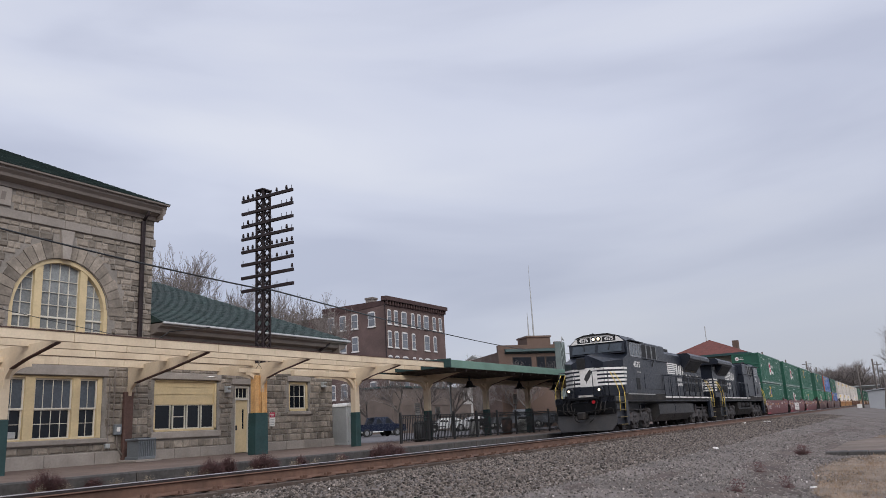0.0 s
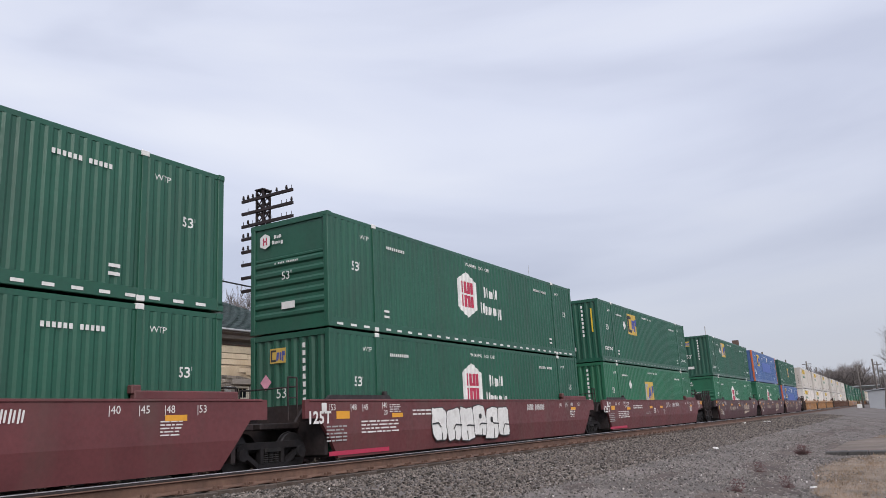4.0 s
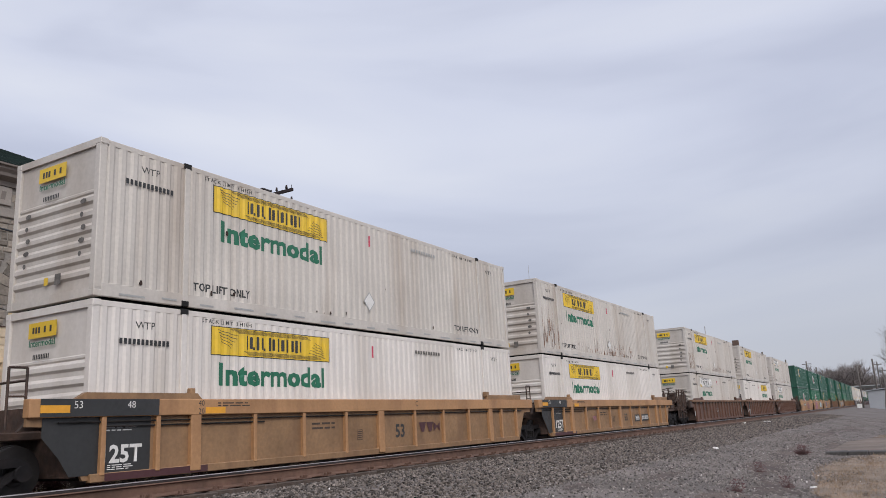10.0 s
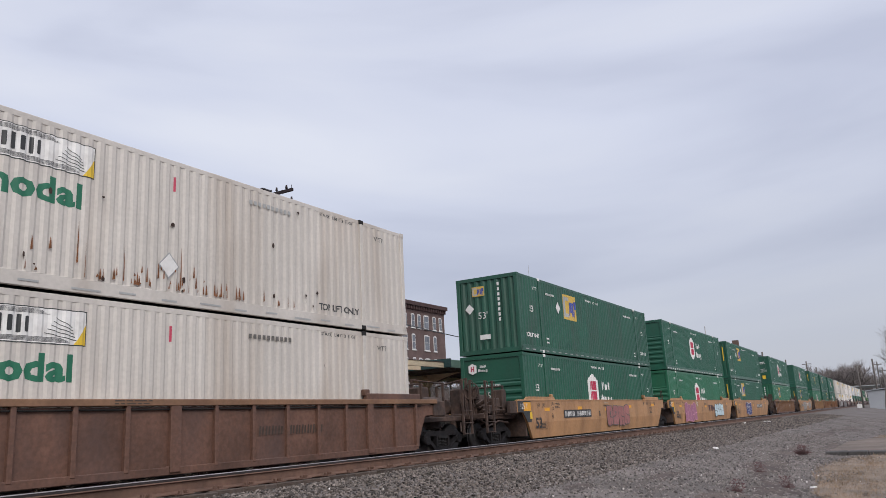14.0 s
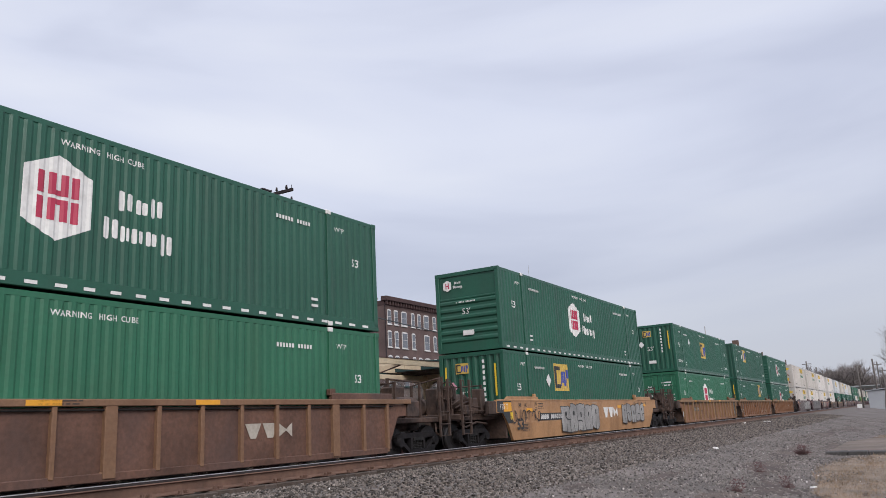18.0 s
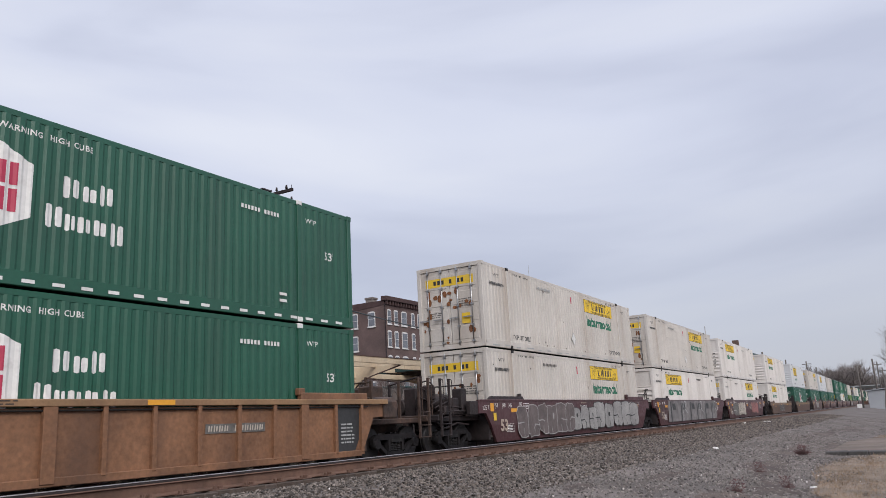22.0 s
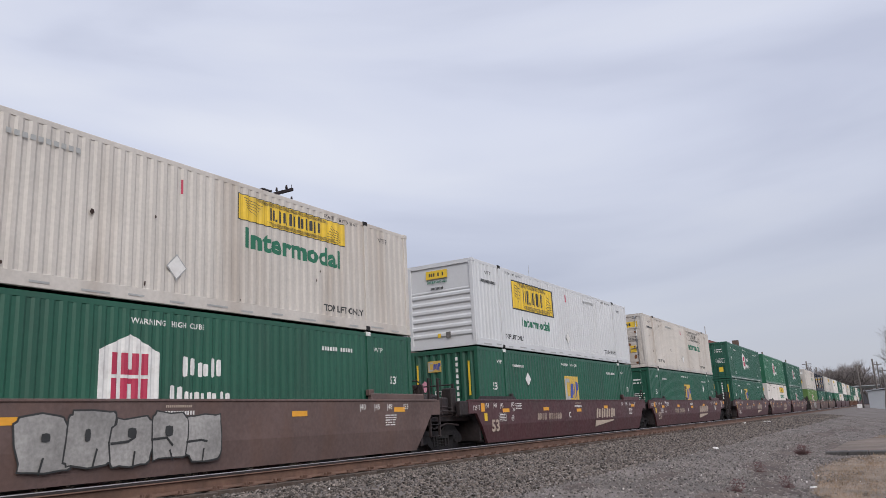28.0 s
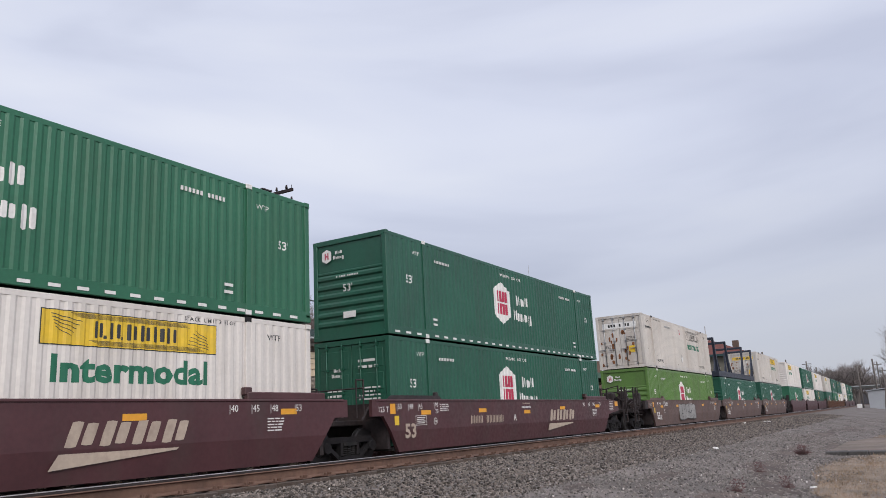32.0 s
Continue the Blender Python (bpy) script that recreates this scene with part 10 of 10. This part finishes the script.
    if evo:
        part("fuel_tank", Geo().prism(tank, "x", 7.35, 15.1), M_TANK, root)
        part("tank_band", Geo().prism([(y * 1.012, z) for y, z in tank], "x", 10.7, 10.76), M_BLACK, root)
    else:
        low = [(-1.4, 0.95), (-1.45, 0.85), (-1.2, 0.42), (1.2, 0.42), (1.45, 0.85), (1.4, 0.95)]
        part("fuel_tank", Geo().prism(low, "x", 7.35, 13.9).box(7.35, 8.3, -1.42, 1.42, 0.9, 1.42, 0.05).box(12.5, 13.9, -1.4, 1.4, 0.9, 1.42, 0.05), M_UNDER, root)
        for x in (8.4, 10.5):
            for y in (-1.12, 1.12):
                part("air_reservoir", Geo().cyl((x, y, 1.18), (x + 1.9, y, 1.18), 0.26, seg=14), M_TRUCK, root)
    loco_truck(root, 3.62)
    loco_truck(root, L - 3.72)
    # pilots, plow, steps, handrails
    for end in (0, 1):
        E = pose(0, 0, 0) if end == 0 else pose(L, 0, 0, 0, 0, 180)
        part("pilot_plate", Geo().box(0.1, 0.28, -1.45, 1.45, 0.95, 1.74, 0.02), M_PILOT, root, m=E)
        plow = Geo()
        if end == 0:
            plow.prism([(-1.45, 1.32), (1.45, 1.32), (1.45, 0.5), (1.25, 0.2), (-1.25, 0.2), (-1.45, 0.5)], "x", 0.28, 0.36)
            plow.v = [(x - 0.28 * (1.32 - z) / 1.12 - 0.18 * (1 - abs(y) / 1.45), y, z) for x, y, z in plow.v]
        else:
            plow.prism([(-1.42, 0.98), (1.42, 0.98), (1.5, 0.16), (-1.5, 0.16)], "x", 0.0, 0.1)
        part("snow_plow", plow, M_TANK if end == 0 else M_UNDER, root, m=E)
        part("coupler", Geo().box(-0.45, 0.2, -0.11, 0.11, 0.78, 1.0, 0.03).box(-0.68, -0.4, -0.2, 0.16, 0.72, 1.06, 0.05), M_UNDER, root, m=E)
        part("anticlimber", Geo().box(-0.04, 0.2, -0.72, 0.72, 1.6, 1.72, 0.02), M_PILOT, root, m=E)
        for s in (-1, 1):
            part("hose", Geo().path([(0.05, s * 0.5, 1.25), (-0.12, s * 0.55, 0.95), (-0.18, s * 0.42, 0.7), (-0.14, s * 0.25, 0.6)], 0.025)
                 .path([(0.05, s * 0.8, 1.3), (-0.1, s * 0.75, 1.05), (-0.05, s * 0.5, 1.0)], 0.022), M_UNDER, root, m=E)
            part("uncoupling_lever", Geo().path([(0.06, s * 0.2, 1.02), (0.02, s * 0.7, 1.12), (0.02, s * 1.35, 1.14), (-0.02, s * 1.4, 0.92)], 0.018), M_UNDER, root, m=E)
            for k in range(3):
                y0 = 0.62 + 0.2 * k
                part("hose", Geo().path([(0.08, s * y0, 1.5), (-0.08, s * (y0 + 0.02), 1.42), (-0.14, s * (y0 - 0.03), 1.2 - 0.06 * k), (-0.06, s * (y0 - 0.12), 1.0), (0.04, s * (y0 - 0.2), 0.96)], 0.026), M_UNDER, root, m=E)
            part("step_well", Geo().box(0.3, 1.75, s * 1.38, s * 1.42, 0.42, 1.72).box(1.35, 1.75, s * 1.40, s * 1.55, 0.4, 1.74, 0.02), M_BLACK, root, m=E)
            for i, z in enumerate((0.42, 0.75, 1.08, 1.4)):
                part("step", Geo().box(0.35, 1.32, s * 1.36, s * 1.58, z, z + 0.03), M_UNDER, root, m=E)
                part("step_edge", Geo().box(0.35, 1.32, s * 1.583, s * 1.59, z - 0.002, z + 0.032), M_STEPEDGE, root, m=E)
            for x in (0.42, 1.2):
                part("step_handrail", Geo().path([(x, s * 1.56, 1.05), (x + 0.04, s * 1.58, 1.9), (x - 0.06, s * 1.5, 2.3), (x - 0.2 + 0.25 * (x < 1), s * 1.22, 2.86)], 0.018, 8), M_SAFETY, root, m=E)
            part("end_handrail", Geo().path([(0.15, s * 0.45, 1.74), (0.15, s * 0.45, 2.92), (0.15, s * 1.2, 2.92), (0.15, s * 1.2, 1.74)], 0.022, 8), M_BLACK, root, m=E)
    for s in (-1, 1):
        y = s * 1.5
        part("walkway_handrail", Geo().path([(8.6, y, 2.9), (L - 1.1, y, 2.9)], 0.022, 8), M_BLACK, root)
        for i in range(9):
            x = 8.7 + i * (L - 1.1 - 8.7) / 8
            part("stanchion", cached("stanchion", 0, lambda: Geo().cyl((0, 0, 1.7), (0, 0, 2.92), 0.024, seg=8).box(-0.05, 0.05, -0.03, 0.03, 1.5, 1.76), M_BLACK), None, root, m=pose(x, y, 0))
    part("horn", Geo().cyl((3.6, 0.4, 4.92), (3.2, 0.4, 4.92), 0.04, 0.09, seg=10).cyl((3.6, 0.55, 4.92), (3.25, 0.55, 4.92), 0.04, 0.08, seg=10), M_UNDER, root)
    part("antenna_dome", Geo().ball((4.6, -0.4, 4.84), 0.14, sz=0.7), M_BLACK, root)
    return root


# ---- the consist: place of each container's front along the train, measured at the start ----
CONSIST = [
    # place, top (style, end, logo place), bottom, car, outer front, outer rear, unit letter, brand
    (81.37, ("hub", "louver", .3), ("emp2", "rib", .3), "red", 1, 0, "B", ""),
    (100.92, ("hub", "louver", .3), ("hub", "rib", .3), "red", 0, 0, "C", ""),
    (120.47, ("emp2", "rib", .3), ("emp3", "rib", 7.0), "red", 0, 1, "B", ""),
    (144.13, ("emp", "rib", .3), ("hub2", "louver", .3), "maroon", 1, 0, "B", "tilt"),
    (163.63, ("blue", "rib", .3), ("hub2", "louver", .3), "maroon", 0, 0, "C", "tilt"),
    (182.97, ("emp", "rib", 8.25), ("blue", "rib", .3), "maroon", 0, 1, "A", "tilt"),
    (207.43, ("jbold", "louver", .33), ("jb", "louver", .33), "ochrerib", 1, 0, "A", ""),
    (227.06, ("jbold", "louver", .33), ("jb", "louver", .33), "ochrerib", 0, 0, "C", "tee"),
    (246.06, ("jbold", "louver", .33), ("jb", "louver", .33), "ochrerib", 0, 1, "B", ""),
    (269.53, ("jbold", "louver", .33), ("jbold", "louver", .33), "brownrib", 1, 0, "A", ""),
    (289.16, ("jbold", "louver", .33), ("jb", "door", .78), "brownrib", 0, 0, "C", ""),
    (308.83, ("jbold", "louver", .33), ("jbold", "louver", .33), "brownrib", 0, 1, "B", ""),
    (332.50, ("emp", "rib", .3), ("hub", "louver", .3), "ochre", 1, 0, "B", ""),
    (352.17, ("hub", "louver", .3), ("hub2", "louver", .3), "ochre", 0, 0, "C", "tee"),
    (371.62, ("emp2", "rib", .3), ("emp2", "rib", .3), "ochre", 0, 1, "A", ""),
    (395.58, ("hub", "door", .3), ("emp3", "rib", .3), "brownrib", 1, 1, "A", "tee"),
    (419.05, ("hub", "louver", .3), ("emp2", "rib", .3), "ochre", 1, 1, "A", "tee"),
    (442.79, ("emp2", "rib", 7.8), ("hub2", "door", .3), "tanrib", 1, 0, "B", ""),
    (462.44, ("emp", "rib", .3), ("emp2", "rib", 11.1), "tanrib", 0, 0, "C", "tee"),
    (482.31, ("hub", "louver", .3), ("hub", "louver", .3), "tanrib", 0, 1, "A", ""),
    (505.63, ("jbold", "door", .8), ("jbold", "door", .8), "maroon", 1, 0, "A", ""),
    (524.95, ("jbold", "door", .78), ("jb", "louver", .35), "maroon", 0, 0, "C", ""),
    (544.31, ("jb", "louver", .33), ("jb", "door", .78), "maroon", 0, 1, "B", ""),
    (567.93, ("jb", "louver", .33), ("jb", "louver", .33), "low", 1, 1, "A", ""),
    (591.55, ("jbnew", "louver", .33), ("hub", "door", .3), "low", 1, 1, "A", ""),
    (615.11, ("jbold", "door", .78), ("hub", "door", .3), "grey", 1, 0, "A", ""),
    (635.18, ("jbnew", "louver", .33), ("emp2", "rib", 7.95), "maroon", 1, 0, "C", "tilt"),
    (654.45, ("jbold", "door", .8), ("emp2", "door", 8.2), "maroon", 0, 1, "A", "tilt"),
    (678.07, ("hub", "door", .3), ("emp2", "rib", 6.1), "maroon", 1, 0, "B", "tilt"),
    (697.50, ("hub2", "door", .3), ("jb", "door", .8), "maroon", 0, 0, "C", "tilt"),
    (716.85, ("hub", "louver", .3), ("hub", "door", .3), "maroon", 0, 1, "A", "tilt"),
    (740.84, ("jbold", "door", .8), ("lime", "louver", .3), "grey", 1, 0, "A", ""),
    (760.16, ("rack", "", 0), ("hub", "louver", .3), "grey", 0, 0, "C", ""),
    (779.59, ("jbold", "door", .8), ("hub", "louver", .3), "grey", 0, 1, "B", ""),
    (803.17, ("jb", "louver", .33), ("hub2", "louver", .3), "maroon", 1, 0, "A", "tilt"),
    (822.60, ("hub", "louver", .3), ("jb", "louver", .33), "maroon", 0, 0, "C", "tilt"),
    (842.04, ("jb", "louver", .33), ("emp", "rib", .3), "maroon", 0, 1, "B", "tilt"),
    (865.61, ("jbold", "louver", .33), ("hub", "louver", .3), "brownrib", 1, 0, "A", ""),
    (885.05, ("hub", "louver", .3), ("hub2", "louver", .3), "brownrib", 0, 0, "C", ""),
    (904.48, ("emp", "rib", .3), ("jb", "louver", .33), "brownrib", 0, 1, "B", ""),
    (928.06, ("jb", "louver", .33), ("jb", "louver", .33), "maroon", 1, 0, "A", "tilt"),
    (947.49, ("hub", "louver", .3), ("emp2", "rib", .3), "maroon", 0, 0, "C", "tilt"),
    (966.92, ("hub", "louver", .3), ("hub", "louver", .3), "maroon", 0, 1, "B", "tilt"),
]

lead = locomotive("4575", "black diesel freight locomotive with white nose stripes, headlights lit", True)
trail_unit = locomotive("9923", "grimy black diesel freight locomotive running long hood forward", False)
RIDERS += [(lead, 34.6, 0, 0.0, 10.6), (trail_unit, 78.0, 0, 180.0, -10.6)]

for k, (s0, upper, lower, car, of, orr, unit, brand) in enumerate(CONSIST):
    w = well_car(car, bool(of), bool(orr), unit, k, brand, k < 34)
    RIDERS.append((w, s0, 0.0, 0.0, 8.0))
    for lvl, (st, en, fr) in enumerate((lower, upper)):
        rusty = (2 if k in (8, 11, 9) and lvl == 1 else 1) if st == "jbold" else 0
        c = flat_rack() if st == "rack" else container(st, en, fr, k * 2 + lvl, rusty, k < 34)
        RIDERS.append((c, s0, WELL_Z + lvl * (BOX_H + (0.055 if upper[0][:2] == "jb" and lower[0][:2] == "jb" else 0.05)), 0.0, 8.0))


PACE = [(0, 21.5), (2, 21.5), (4.5, 22.1), (20, 22.0), (23, 21.7), (32, 21.65)]


def travelled(t):
    """Metres that the train has run by t seconds; its pace drifts a little."""
    total = 0.0
    for (a, va), (b, vb) in zip(PACE, PACE[1:]):
        if t > a:
            u = min(t, b)
            total += (u - a) * (va + va + (vb - va) * (u - a) / (b - a)) / 2
    return total


def motions():
    """The train runs by at a nearly even speed; each car follows the track's line."""
    times = [2.0 * i for i in range(17)]
    for ob, s0, z, turn, half in RIDERS:
        walk(ob, [(t, on_track(s0 - travelled(t), z, turn, half)) for t in times])


motions()
